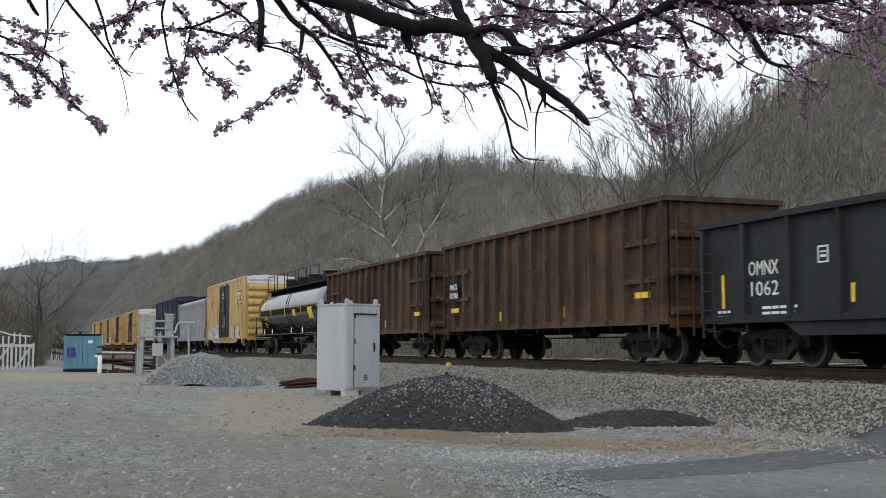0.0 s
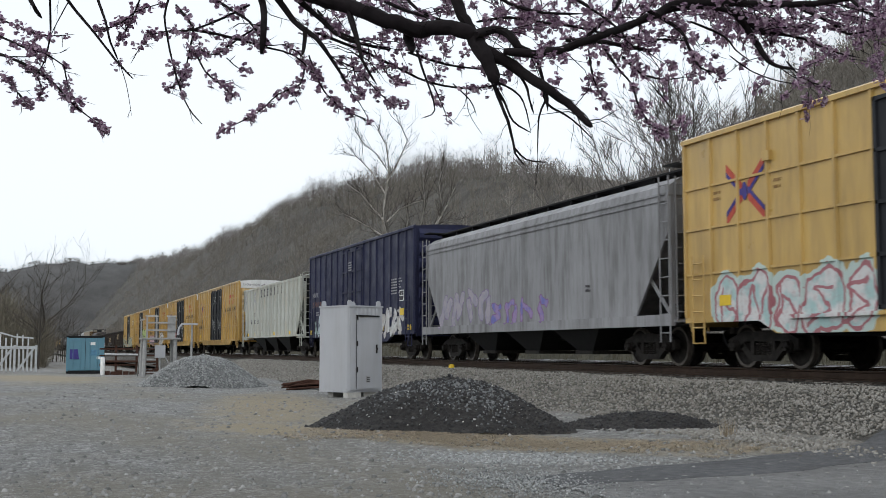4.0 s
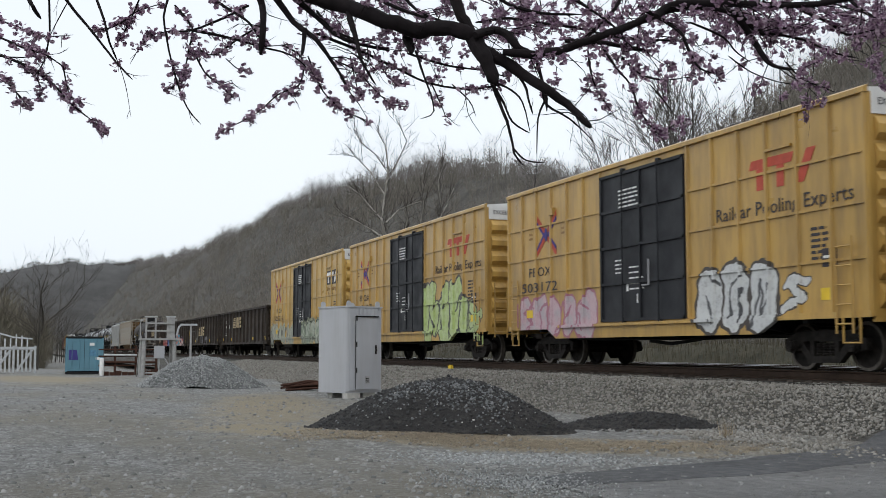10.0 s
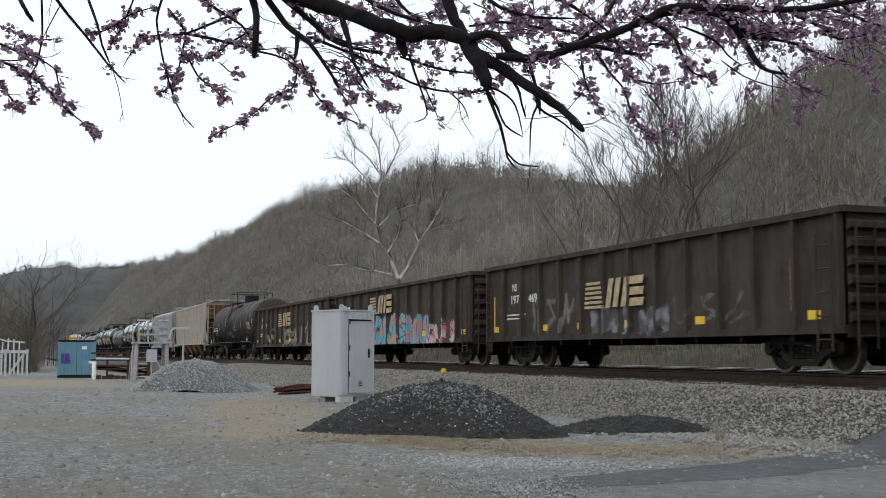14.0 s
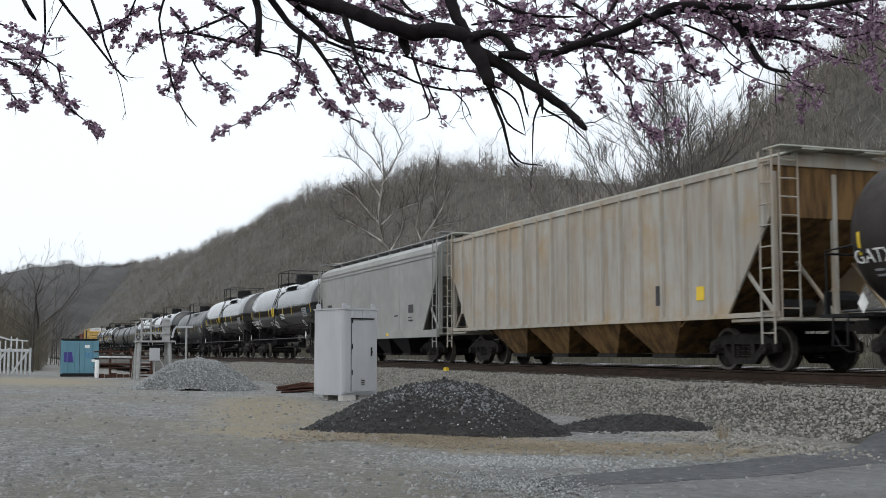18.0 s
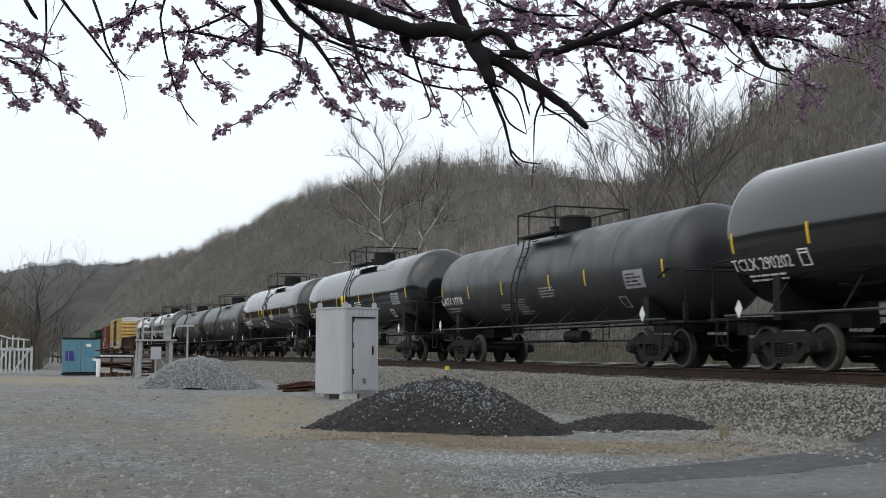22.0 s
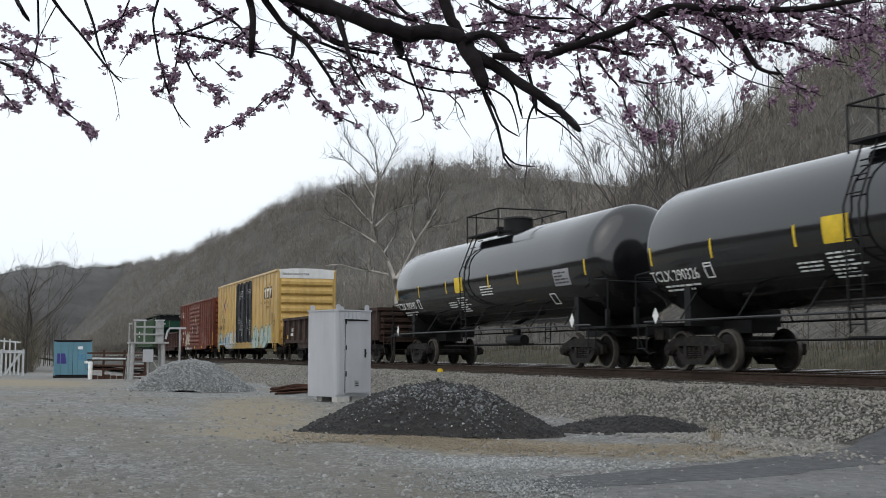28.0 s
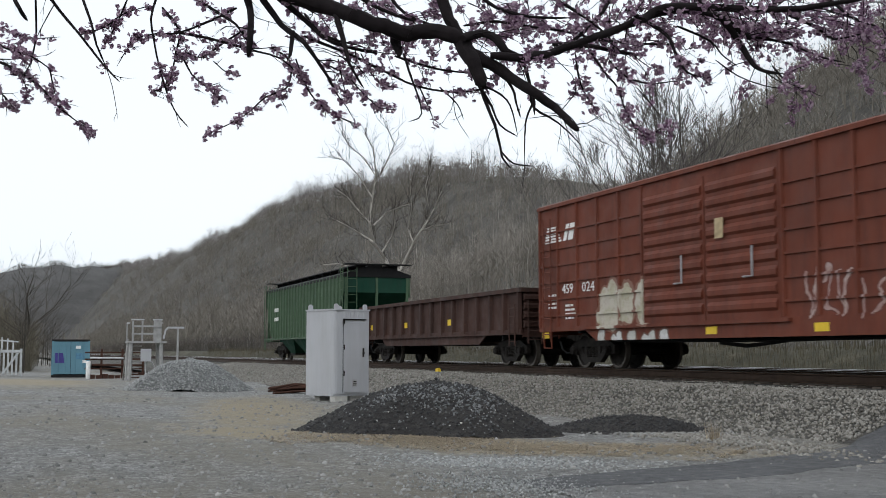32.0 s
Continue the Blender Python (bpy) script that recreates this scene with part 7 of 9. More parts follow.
def container():
    t = thing("shipping_container", pose(-82.0, 2.88, -0.44, 0, 0, -3), "sky-blue shipping container with closed end doors", "container")
    W, H, L = 2.44, 2.52, 6.0
    part("side_panel", Shape().box(-L, -0.1, 0, 0.05, 0.15, H - 0.1), PAINT_CONTAINER, t)
    part("side_panel", Shape().box(-L, -0.1, W - 0.05, W, 0.15, H - 0.1), PAINT_CONTAINER, t)
    part("back_panel", Shape().box(-L, -L + 0.05, 0.051, W - 0.051, 0.15, H - 0.1), PAINT_CONTAINER, t)
    part("roof", Shape().box(-L, 0, 0, W, H - 0.099, H), MAT_BLACK, t, "dark roof edge")
    part("floor", Shape().box(-L, 0, 0, W, 0, 0.149), MAT_BLACK, t)
    for y in (0, W - 0.12):
        part("corner_post", Shape().box(-0.099, 0, y, y + 0.12, 0.15, H - 0.1), PAINT_CONTAINER, t)
    for k in (0, 1):
        y0 = 0.125 + k * 1.1
        d = part("door", Shape().box(-0.07, -0.02, y0, y0 + 1.08, 0.2, H - 0.14), PAINT_CONTAINER, t)
        for z in (0.7, 1.25, 1.85):
            part("door_swage", Shape().box(-0.02, 0.0, y0 + 0.06, y0 + 1.02, z, z + 0.05), PAINT_CONTAINER, d)
        for y in (y0 + 0.3, y0 + 0.78):
            part("lock_rod", Shape().tube([(0.01, y, 0.2), (0.01, y, H - 0.15)], 0.02, 6), PAINT_CONTAINER, d)
    part("marking", Shape().slab([(0.22, 1.62), (0.72, 1.62), (0.82, 0.95), (0.22, 0.95)], "x", 0.001, 0.006), MARK_BLUE, t, "dark blue painted panel")
    part("marking", Shape().box(0.001, 0.006, 1.55, 2.1, 1.2, 1.6), plain("mid_blue_paint", (0.10, 0.24, 0.36), 0.6), t)
    part("marking", Shape().box(0.001, 0.006, 1.95, 2.2, 0.95, 1.13), MAT_WHITE, t)
    part("marking", Shape().box(0.001, 0.006, 1.5, 1.85, 1.9, 2.1), MAT_WHITE, t)
    part("door_gap", Shape().box(-0.02, 0.003, 1.205, 1.225, 0.2, H - 0.14), MAT_BLACK, t)


container()


def loading_stand():
    t = thing("loading_stand", pose(-58.6, 5.55, -0.22, 0, 0, 0), "grey steel loading stand with guard rails", "platform")
    for x in (0, 1.3):
        for y in (0.05, 1.45):
            part("leg", Shape().tube([(x * 1.0, y - 0.06 + 0.1 * (y > 1), 0), (x, y, 1.88)], 0.10, 6), PAINT_STAND, t)
    part("deck", Shape().box(-0.15, 1.45, -0.1, 1.7, 1.88, 1.96), PAINT_STAND, t)
    for y in (0.08, 0.52):
        part("rail_post", Shape().box(1.28, 1.36, y, y + 0.08, 1.96, 2.94), PAINT_STAND, t)
    part("guard_board", Shape().box(1.30, 1.34, 1.08, 1.46, 1.96, 2.96), PAINT_STAND, t)
    for ya, yb in ((0.04, 0.64), (1.04, 1.5)):
        part("rail_cap", Shape().box(1.26, 1.38, ya, yb, 2.965, 3.03), PAINT_FENCE, t)
    for z in (2.28, 2.64):
        part("rail", Shape().box(1.365, 1.40, 0.06, 1.46, z, z + 0.08), PAINT_STAND, t)
    for y in (-0.05, 1.5):
        part("side_rail", Shape().box(-0.1, 1.25, y, y + 0.05, 2.80, 2.88), PAINT_STAND, t)
        part("rail_post", Shape().box(-0.1, -0.03, y, y + 0.05, 1.96, 2.79), PAINT_STAND, t)
    part("box", Shape().box(1.32, 1.5, 0.5, 0.98, 1.0, 1.6), PAINT_CABINET, t, "pale grey control box")
    for (ya, za), (yb, zb) in (((0.05, 0.9), (0.55, 0.9)), ((1.0, 1.0), (1.45, 0.3)), ((0.05, 0.3), (1.45, 0.3))):
        part("brace", Shape().tube([(1.3, ya, za), (1.3, yb, zb)], 0.04, 5), PAINT_STAND, t)
    part("conduit", Shape().tube([(1.36, 0.75, 0), (1.36, 0.75, 1.0)], 0.04, 6), PAINT_STAND, t)
    part("stair_stringer", Shape().slab([(-0.1, 1.9), (-2.2, 0.0), (-2.4, 0.0), (-0.1, 2.1)], "y", 0.0, 0.06), PAINT_STAND, t)
    for k in range(7):
        part("tread", Shape().box(-2.2 + k * 0.3, -1.95 + k * 0.3, 0.06, 0.7, 0.1 + k * 0.27, 0.14 + k * 0.27), PAINT_STAND, t)


loading_stand()
lamp = thing("post_lamp", pose(-50.9, 6.92, -0.15), "thin grey steel post with a T-shaped head", "post")
part("post", Shape().tube([(0, 0, 0), (0, 0, 2.4)], 0.045, 8), PAINT_STAND, lamp)
part("cross_arm", Shape().box(-0.06, 0.06, -0.42, 0.26, 2.38, 2.46), PAINT_CABINET, lamp)
part("drop_arm", Shape().tube([(0, -0.4, 2.44), (0, -0.52, 2.3), (0, -0.6, 1.95)], 0.045, 6), PAINT_CABINET, lamp)


def rack():
    t = thing("steel_rack", pose(-72.0, 5.3, -0.34, 0, 0, 0), "rusty steel pipe rack with pale lengths on it", "rack")
    for y in (0.05, 1.25, 2.45):
        part("upright", Shape().box(-0.08, 0.08, y - 0.06, y + 0.06, 0, 1.75 if y < 2 else 1.6), MAT_RUSTY, t)
    for z in (0.55, 1.1, 1.5):
        part("cross_rail", Shape().box(-0.06, 0.06, -0.9, 2.5, z, z + 0.09), MAT_RUSTY, t)
    part("pipe", Shape().tube([(0.12, -0.5, 0.8), (0.12, 2.4, 0.78)], 0.07, 8), MAT_RUSTY, t)
    part("pipe", Shape().tube([(0.12, -0.6, 1.22), (0.12, 1.3, 1.2)], 0.06, 8), PAINT_FENCE, t)
    part("white_drum", Shape().tube([(0.3, -0.72, 0.0), (0.3, -0.72, 0.1), (0.3, -0.72, 1.0), (0.3, -0.72, 1.05)], [0.11, 0.13, 0.13, 0.1], 14), MAT_WHITE, t, smooth=True)
    g = random.Random(4)
    for k in range(9):
        y = -0.6 + k * 0.36
        part("scrap_piece", Shape().box(-0.2, 0.3, y, y + 0.3, 0.0, 0.18 + 0.25 * g.random()), MAT_RUSTY, t)


rack()


def deck():
    t = thing("stair_rail_deck", pose(-88.0, -3.4, -0.42, 0, 0, 2), "white timber landing with railings and steps", "deck")
    part("deck", Shape().box(-1.6, 0.6, -0.2, 4.4, 1.62, 1.72), PAINT_FENCE, t)
    part("hand_rail", Shape().box(0.5, 0.6, -0.2, 4.45, 1.721, 1.82), PAINT_FENCE, t)
    for k in range(17):
        y = -0.15 + k * 0.28
        part("picket", Shape().box(0.52, 0.58, y, y + 0.13, 0.08, 1.6), PAINT_FENCE, t)
    for y in (0.0, 1.45, 2.9, 4.35):
        part("post", Shape().box(0.46, 0.6, y, y + 0.14, 0, 1.9), PAINT_FENCE, t)
    for k in range(3):
        part("brace", Shape().slab([(0.2 + k * 1.45, 0.1), (0.38 + k * 1.45, 0.1), (1.4 + k * 1.45, 1.6), (1.22 + k * 1.45, 1.6)], "x", 0.581, 0.61), PAINT_FENCE, t)
    for k in range(11):
        y = 0.1 + k * 0.38
        part("baluster", Shape().box(-1.5, -1.44, y, y + 0.1, 1.72, 2.55 + 0.2 * math.sin(k * 1.7)), PAINT_FENCE, t)
    part("hand_rail", Shape().slab([(0.0, 2.9), (2.0, 2.75), (3.0, 2.45), (4.3, 2.35), (4.3, 2.45), (3.0, 2.56), (2.0, 2.86), (0.0, 3.0)], "x", -1.5, -1.42), PAINT_FENCE, t)


deck()

# low concrete wall beyond the far track, and the yellow marker by the near rail
def verge_z(x, y):
    return 0.1 + 1.25 * smooth(24.6, 27.0, y) * (1 - smooth(30, 36, y)) + 0.12 * np.sin(x * 0.5) * np.sin(y * 1.3 + x * 0.13)


tagged(heightfield("grass_bank", np.arange(-330, 60, 1.5), np.arange(24.4, 37, 0.6), verge_z, MAT_VERGE), "low bank of dry grass beyond the tracks", "bank", kind="structure")
g = np.random.default_rng(91)
N = 20000
gx, gy = -15 - 150 * g.random(N) ** 1.5, 24.8 + 3.4 * g.random(N)
stalk = (np.array([(-0.025, 0, 0), (0.025, 0, 0), (0.06, 0.12, 1.0)]), np.array([(0, 1, 2)]))
tagged(new("bank_grass", joined("bank_grass", [(stalk, np.stack([gx, gy, verge_z(gx, gy) - 0.05], -1), turns(g, N, True), g.uniform(0.2, 0.65, N))], MAT_BANKGRASS)), "tall dry grass stalks on the bank", "grass", kind="stuff")
mark = tagged(new("track_marker", Shape().box(-0.13, 0.13, -0.05, 0.05, 0, 0.09).box(-0.09, 0.09, -0.03, 0.03, 0.0901, 0.12).mesh("track_marker", MAT_YELLOW)), "small yellow marker block beside the rail", "marker")
mark.matrix_basis = pose(-35.6, 13.2, 0.585)


def grass(name, n, cx, cy, sx, sy, h, seed, label, angle=0.0):
    """Dry tufts: bent blades in clumps."""
    g = np.random.default_rng(seed)
    blade = (np.array([(-0.05, 0, 0), (0.05, 0, 0), (0.04, 0.6, 0.22), (-0.04, 0.6, 0.22), (0, 1.5, 0.2)]), np.array([(0, 1, 2), (0, 2, 3), (3, 2, 4)]))
    k = n // 9
    tx, ty = g.normal(0, 1, k).clip(-2, 2) * sx, g.normal(0, 1, k).clip(-2, 2) * sy
    x = np.repeat(tx, 9) + g.normal(0, 0.05, k * 9)
    y = np.repeat(ty, 9) + g.normal(0, 0.05, k * 9)
    c, s = math.cos(angle), math.sin(angle)
    X, Y = cx + c * x - s * y, cy + s * x + c * y
    at = np.stack([X, Y, yard_z(X, Y) + 0.0], -1)
    me = joined(name, [(blade, at, turns(g, len(X), True), g.uniform(0.4, 1.0, len(X)) * h)], MAT_STRAW)
    return tagged(new(name, me), label, "grass", kind="stuff")


grass("dry_grass", 15000, -14.2, 6.0, 0.5, 1.6, 0.10, 41, "flattened tan dry grass along the heap", -0.88)
grass("heap_foot_grass", 4500, -15.5, 5.4, 0.3, 1.0, 0.10, 42, "tan dry grass at the foot of the black heap", 0.12)
grass("verge_grass", 5000, -13.0, 8.0, 0.35, 0.6, 0.05, 43, "tan dry grass beside the road", -0.5)
grass("yard_grass", 14000, -24.0, 4.9, 3.0, 0.6, 0.035, 44, "thin flattened grass on the yard", -0.19)


def spilled(name, n, cx, cy, sx, sy, angle, size, mat, seed, label, lift=0.005):
    """Loose stones spilled on the ground in an oval."""
    g = np.random.default_rng(seed)
    x, y = g.normal(0, sx, n), g.normal(0, sy, n)
    c, s = math.cos(angle), math.sin(angle)
    X, Y = cx + c * x - s * y, cy + s * x + c * y
    P = np.stack([X, Y, np.maximum(yard_z(X, Y), bank_z(X, Y)) + lift], -1)
    return tagged(new(name, scatter_rocks(name, P, size * g.uniform(0.5, 1.3, n), mat, seed)), label, "stones", kind="stuff")


spilled("verge_stones", 1500, -12.0, 5.2, 0.75, 0.38, 0.75, 0.036, MAT_STONE, 51, "grey stones spilled along the road's edge", -0.002)
spilled("road_gravel", 1500, -9.6, 4.2, 0.6, 0.35, 0.1, 0.02, MAT_STONE, 52, "pale gravel washed over the road's end", 0.02)
spilled("heap_end_stones", 420, -15.3, 9.2, 0.5, 0.16, 0.9, 0.055, MAT_YARDSTONE, 53, "pale stones at the foot of the black heap")
spilled("ballast_toe_stones", 1500, -14.2, 9.3, 1.9, 0.3, -0.1, 0.06, MAT_BALLAST, 54, "loose ballast stones rolled onto the yard")
tuft = np.random.default_rng(6)
blade = (np.array([(-0.02, 0, 0), (0.02, 0, 0), (0.0, 0.35, 1.0)]), np.array([(0, 1, 2)]))
at = np.stack([-13.55 + tuft.normal(0, 0.05, 60), 9.0 + tuft.normal(0, 0.05, 60), np.full(60, 0.0)], -1)
tagged(new("dead_weed", joined("dead_weed", [(blade, at, turns(tuft, 60, True), tuft.uniform(0.15, 0.32, 60))], MAT_STRAW)), "dead brown weed standing by the ballast", "weed", kind="stuff")


# ---- trees ----
def bloom_material():
    m, n, l, p = nodes("mauve_pink_petals")
    gm = n.new("ShaderNodeNewGeometry")
    c = ramp(n, l, gm.outputs["Random Per Island"], (0.0, (0.17, 0.08, 0.155)), (0.35, (0.34, 0.215, 0.305)), (0.78, (0.60, 0.475, 0.55)), (1.0, (0.09, 0.032, 0.08)))
    l.new(c, p.inputs["Base Color"])
    p.inputs["Roughness"].default_value = 0.8
    tr = n.new("ShaderNodeBsdfTranslucent")
    l.new(c, tr.inputs["Color"])
    mx = n.new("ShaderNodeMixShader")
    mx.inputs["Fac"].default_value = 0.42
    l.new(p.outputs[0], mx.inputs[1])
    l.new(tr.outputs[0], mx.inputs[2])
    l.new(mx.outputs[0], n["Material Output"].inputs["Surface"])
    return m


MAT_BLOOM = bloom_material()
cherry = thing("cherry_tree", pose(0, 0, 0), "flowering cherry tree with dark bark and mauve-pink blossom", "tree")
part("trunk", Shape().tube([(-2.60, -1.32, -0.1), (-2.63, -1.30, 0.15), (-2.60, -1.27, 0.9), (-2.66, -1.24, 1.7), (-2.75, -1.16, 2.3), (-2.95, -1.0, 2.55)], [0.26, 0.19, 0.165, 0.15, 0.12, 0.09], 14), MAT_BARK, cherry, smooth=True)
part("bough", Shape().tube([(-2.95, -1.0, 2.55), (-3.4, -0.4, 2.85), (-4.05, 0.35, 2.85), (-4.49, 0.83, 2.72)], [0.09, 0.075, 0.055, 0.034], 10), MAT_BARK, cherry, smooth=True)
part("bough", Shape().tube([(-2.75, -1.16, 2.25), (-3.2, -0.5, 3.0), (-4.0, 0.6, 3.5), (-4.7, 1.5, 3.45), (-5.3, 2.35, 3.05)], [0.1, 0.08, 0.06, 0.045, 0.03], 10), MAT_BARK, cherry, smooth=True)
TWIGS, FLOWERS = Shape(), []
fr = random.Random(17)
AWAY = Vector((-math.cos(radians(TURN)), math.sin(radians(TURN)), 0))      # along the view
ACROSS = Vector((math.sin(radians(TURN)), math.cos(radians(TURN)), 0))


def bloom(p, k):
    for _ in range(k):
        FLOWERS.append(Vector(p) + Vector((fr.gauss(0, 0.0105), fr.gauss(0, 0.0105), fr.gauss(0, 0.010))))


def twig(p, way, length, r, dens, level=0):
    """A crooked twig that sags and carries blossom along its outer part."""
    n = 4 if length > 0.18 else 3
    pts, d = [Vector(p)], Vector(way).normalized()
    for k in range(n):
        d = (d + Vector((fr.gauss(0, 0.22), fr.gauss(0, 0.22), fr.gauss(-0.06, 0.2)))).normalized()
        pts.append(pts[-1] + d * length / n)
    TWIGS.tube(pts, [r * (1 - 0.75 * i / n) for i in range(n + 1)], 4)
    steps = int(length / 0.042)
    for i in range(steps):
        t = (i + 0.5) / steps * n
        k = min(int(t), n - 1)
        if fr.random() < dens * (0.25 + 0.55 * t / n):
            bloom(pts[k].lerp(pts[k + 1], t - k), fr.choice((6, 9, 11, 14)))
    if level < 1:
        for _ in range(fr.choice((0, 1, 2, 2))):
            t = fr.uniform(0.3, 0.9) * n
            k = min(int(t), n - 1)
            twig(pts[k].lerp(pts[k + 1], t - k), d + Vector((fr.gauss(0, 0.7), fr.gauss(0, 0.7), fr.gauss(-0.1, 0.6))), length * fr.uniform(0.3, 0.6), r * 0.6, dens, level + 1)


def limb(pts, r0, r1, dens):
    pts = [Vector(p) for p in pts]
    # rounded through its bends
    q = []
    for i in range(len(pts) - 1):
        a, b, c, d = pts[max(i - 1, 0)], pts[i], pts[i + 1], pts[min(i + 2, len(pts) - 1)]
        for s in (0, 0.33, 0.67):
            q.append(0.5 * ((2 * b) + (c - a) * s + (2 * a - 5 * b + 4 * c - d) * s * s + (3 * b - a - 3 * c + d) * s ** 3))
    q.append(pts[-1])
    n = len(q) - 1
    rad = [(r0 + (r1 - r0) * i / n) * fr.uniform(0.93, 1.07) for i in range(n + 1)]
    rad[-1] *= 0.45
    if r0 < 0.02:
        rad[0] *= 0.7
    part("limb", Shape().tube([p + Vector((fr.gauss(0, 0.1), fr.gauss(0, 0.1), fr.gauss(0, 0.1))) * rad[i] for i, p in enumerate(q)], rad, 9 if r0 > 0.012 else 6), MAT_BARK, cherry, smooth=True)
    length = sum((q[i + 1] - q[i]).length for i in range(n))
    thin = r0 < 0.0085
    if dens > 0:
        for _ in range(int(length * (18 if thin else 15) * dens)):
            t = fr.uniform(0.05, 1) * n
            k = min(int(t), n - 1)
            p = q[k].lerp(q[k + 1], t - k)
            d = (q[k + 1] - q[k]).normalized()
            way = d * fr.uniform(0.1, 0.9) + ACROSS * fr.gauss(0.35, 0.5) + AWAY * fr.gauss(0, 0.6) + Vector((0, 0, fr.gauss(-0.12, 0.5)))
            twig(p, way, fr.uniform(0.03, 0.075) if thin else fr.uniform(0.08, 0.26), 0.0018 if thin else 0.0026, min(1, dens) * 0.95)
        if thin and dens > 0.3:
            for i in range(int(length / 0.036)):
                t = fr.random() * n
                k = min(int(t), n - 1)
                bloom(q[k].lerp(q[k + 1], t - k), fr.choice((5, 7, 9)))
    if r0 > 0.012:
        for _ in range(int(length * 9)):
            t = fr.uniform(0.1, 1) * n
            k = min(int(t), n - 1)
            twig(q[k].lerp(q[k + 1], t - k), ACROSS * fr.gauss(0.6, 0.4) + AWAY * fr.gauss(0, 0.4) + Vector((0, 0, fr.gauss(-0.12, 0.35))), fr.uniform(0.10, 0.26), 0.0026, 0.3 if dens > 0.3 else 0.0)
    if dens < 0.2:
        for _ in range(int(length * 6)):
            t = fr.random() * n
            k = min(int(t), n - 1)
            twig(q[k].lerp(q[k + 1], t - k), (q[k + 1] - q[k]).normalized() + Vector((fr.gauss(0, 0.5), fr.gauss(0, 0.5), fr.gauss(-0.2, 0.5))), fr.uniform(0.04, 0.12), 0.0016, 0)


limb([(-4.399, 0.827, 2.647), (-4.336, 1.004, 2.585), (-4.274, 1.124, 2.534), (-4.155, 1.203, 2.474), (-4.078, 1.292, 2.422), (-4.085, 1.395, 2.406), (-3.988, 1.485, 2.400), (-3.945, 1.541, 2.363), (-3.962, 1.589, 2.329)], 0.0329, 0.0272, 0.25)
limb([(-3.963, 1.589, 2.329), (-3.891, 1.627, 2.275), (-3.853, 1.701, 2.219), (-3.733, 1.736, 2.143), (-3.691, 1.810, 2.076), (-3.619, 1.836, 2.009), (-3.586, 1.854, 1.974)], 0.0262, 0.009, 0.12)
limb([(-3.957, 1.559, 2.364), (-3.874, 1.566, 2.272), (-3.851, 1.583, 2.217), (-3.825, 1.595, 2.162)], 0.0314, 0.0228, 0.1)
limb([(-4.119, 1.350, 2.430), (-4.179, 1.375, 2.395), (-4.092, 1.360, 2.319)], 0.0282, 0.0129, 0.3)
limb([(-4.033, 1.493, 2.587), (-3.999, 1.517, 2.475), (-3.970, 1.542, 2.405), (-3.950, 1.583, 2.326)], 0.0217, 0.0189, 0.3)
limb([(-3.879, 1.599, 2.178), (-3.854, 1.620, 2.099), (-3.809, 1.629, 2.024), (-3.813, 1.649, 1.960), (-3.765, 1.641, 1.894), (-3.762, 1.672, 1.857)], 0.0083, 0.003, 0)
limb([(-3.740, 1.624, 1.913), (-3.731, 1.668, 1.870), (-3.652, 1.710, 1.850)], 0.004, 0.002, 0)
limb([(-3.824, 1.581, 2.156), (-3.854, 1.638, 2.096), (-3.744, 1.622, 2.008), (-3.730, 1.685, 1.968)], 0.0062, 0.0025, 0)
limb([(-3.887, 1.616, 2.181), (-3.828, 1.656, 2.142), (-3.732, 1.658, 2.077), (-3.730, 1.685, 1.972)], 0.0052, 0.002, 0)
limb([(-3.927, 1.702, 2.257), (-3.861, 1.723, 2.176), (-3.770, 1.700, 2.092), (-3.823, 1.739, 2.059)], 0.0063, 0.0031, 0.1)
limb([(-3.894, 1.789, 2.274), (-3.842, 1.788, 2.187), (-3.768, 1.766, 2.113), (-3.702, 1.704, 2.017), (-3.662, 1.680, 1.858)], 0.0084, 0.0015, 0.03)
limb([(-3.788, 1.767, 2.159), (-3.762, 1.763, 2.085), (-3.683, 1.823, 2.018), (-3.670, 1.905, 1.943)], 0.0061, 0.002, 0.02)
limb([(-3.715, 1.742, 2.109), (-3.738, 1.756, 2.053)], 0.0072, 0.003, 0)
limb([(-3.667, 1.893, 1.991), (-3.675, 1.864, 2.044), (-3.662, 1.758, 2.046)], 0.0025, 0.0015, 0)
limb([(-3.879, 1.533, 2.350), (-3.934, 1.627, 2.390), (-3.871, 1.665, 2.356), (-3.842, 1.688, 2.304), (-3.875, 1.757, 2.297)], 0.0168, 0.0147, 0.3)
limb([(-3.855, 1.635, 2.290), (-3.812, 1.751, 2.279), (-3.803, 1.881, 2.316), (-3.665, 1.931, 2.326), (-3.680, 2.055, 2.377), (-3.595, 2.147, 2.418), (-3.510, 2.236, 2.424), (-3.433, 2.325, 2.395), (-3.396, 2.392, 2.338), (-3.397, 2.444, 2.311)], 0.0168, 0.011, 1)
limb([(-3.529, 2.085, 2.377), (-3.519, 2.171, 2.432), (-3.344, 2.288, 2.392), (-3.311, 2.473, 2.396), (-3.198, 2.575, 2.386), (-3.099, 2.724, 2.408)], 0.0152, 0.0085, 1.15)
limb([(-3.395, 2.322, 2.376), (-3.409, 2.387, 2.317), (-3.346, 2.391, 2.232), (-3.326, 2.422, 2.182), (-3.262, 2.463, 2.155)], 0.015, 0.0049, 1)
limb([(-3.890, 1.905, 2.362), (-3.816, 2.000, 2.350), (-3.768, 2.098, 2.327), (-3.718, 2.174, 2.304)], 0.0106, 0.0063, 0.9)
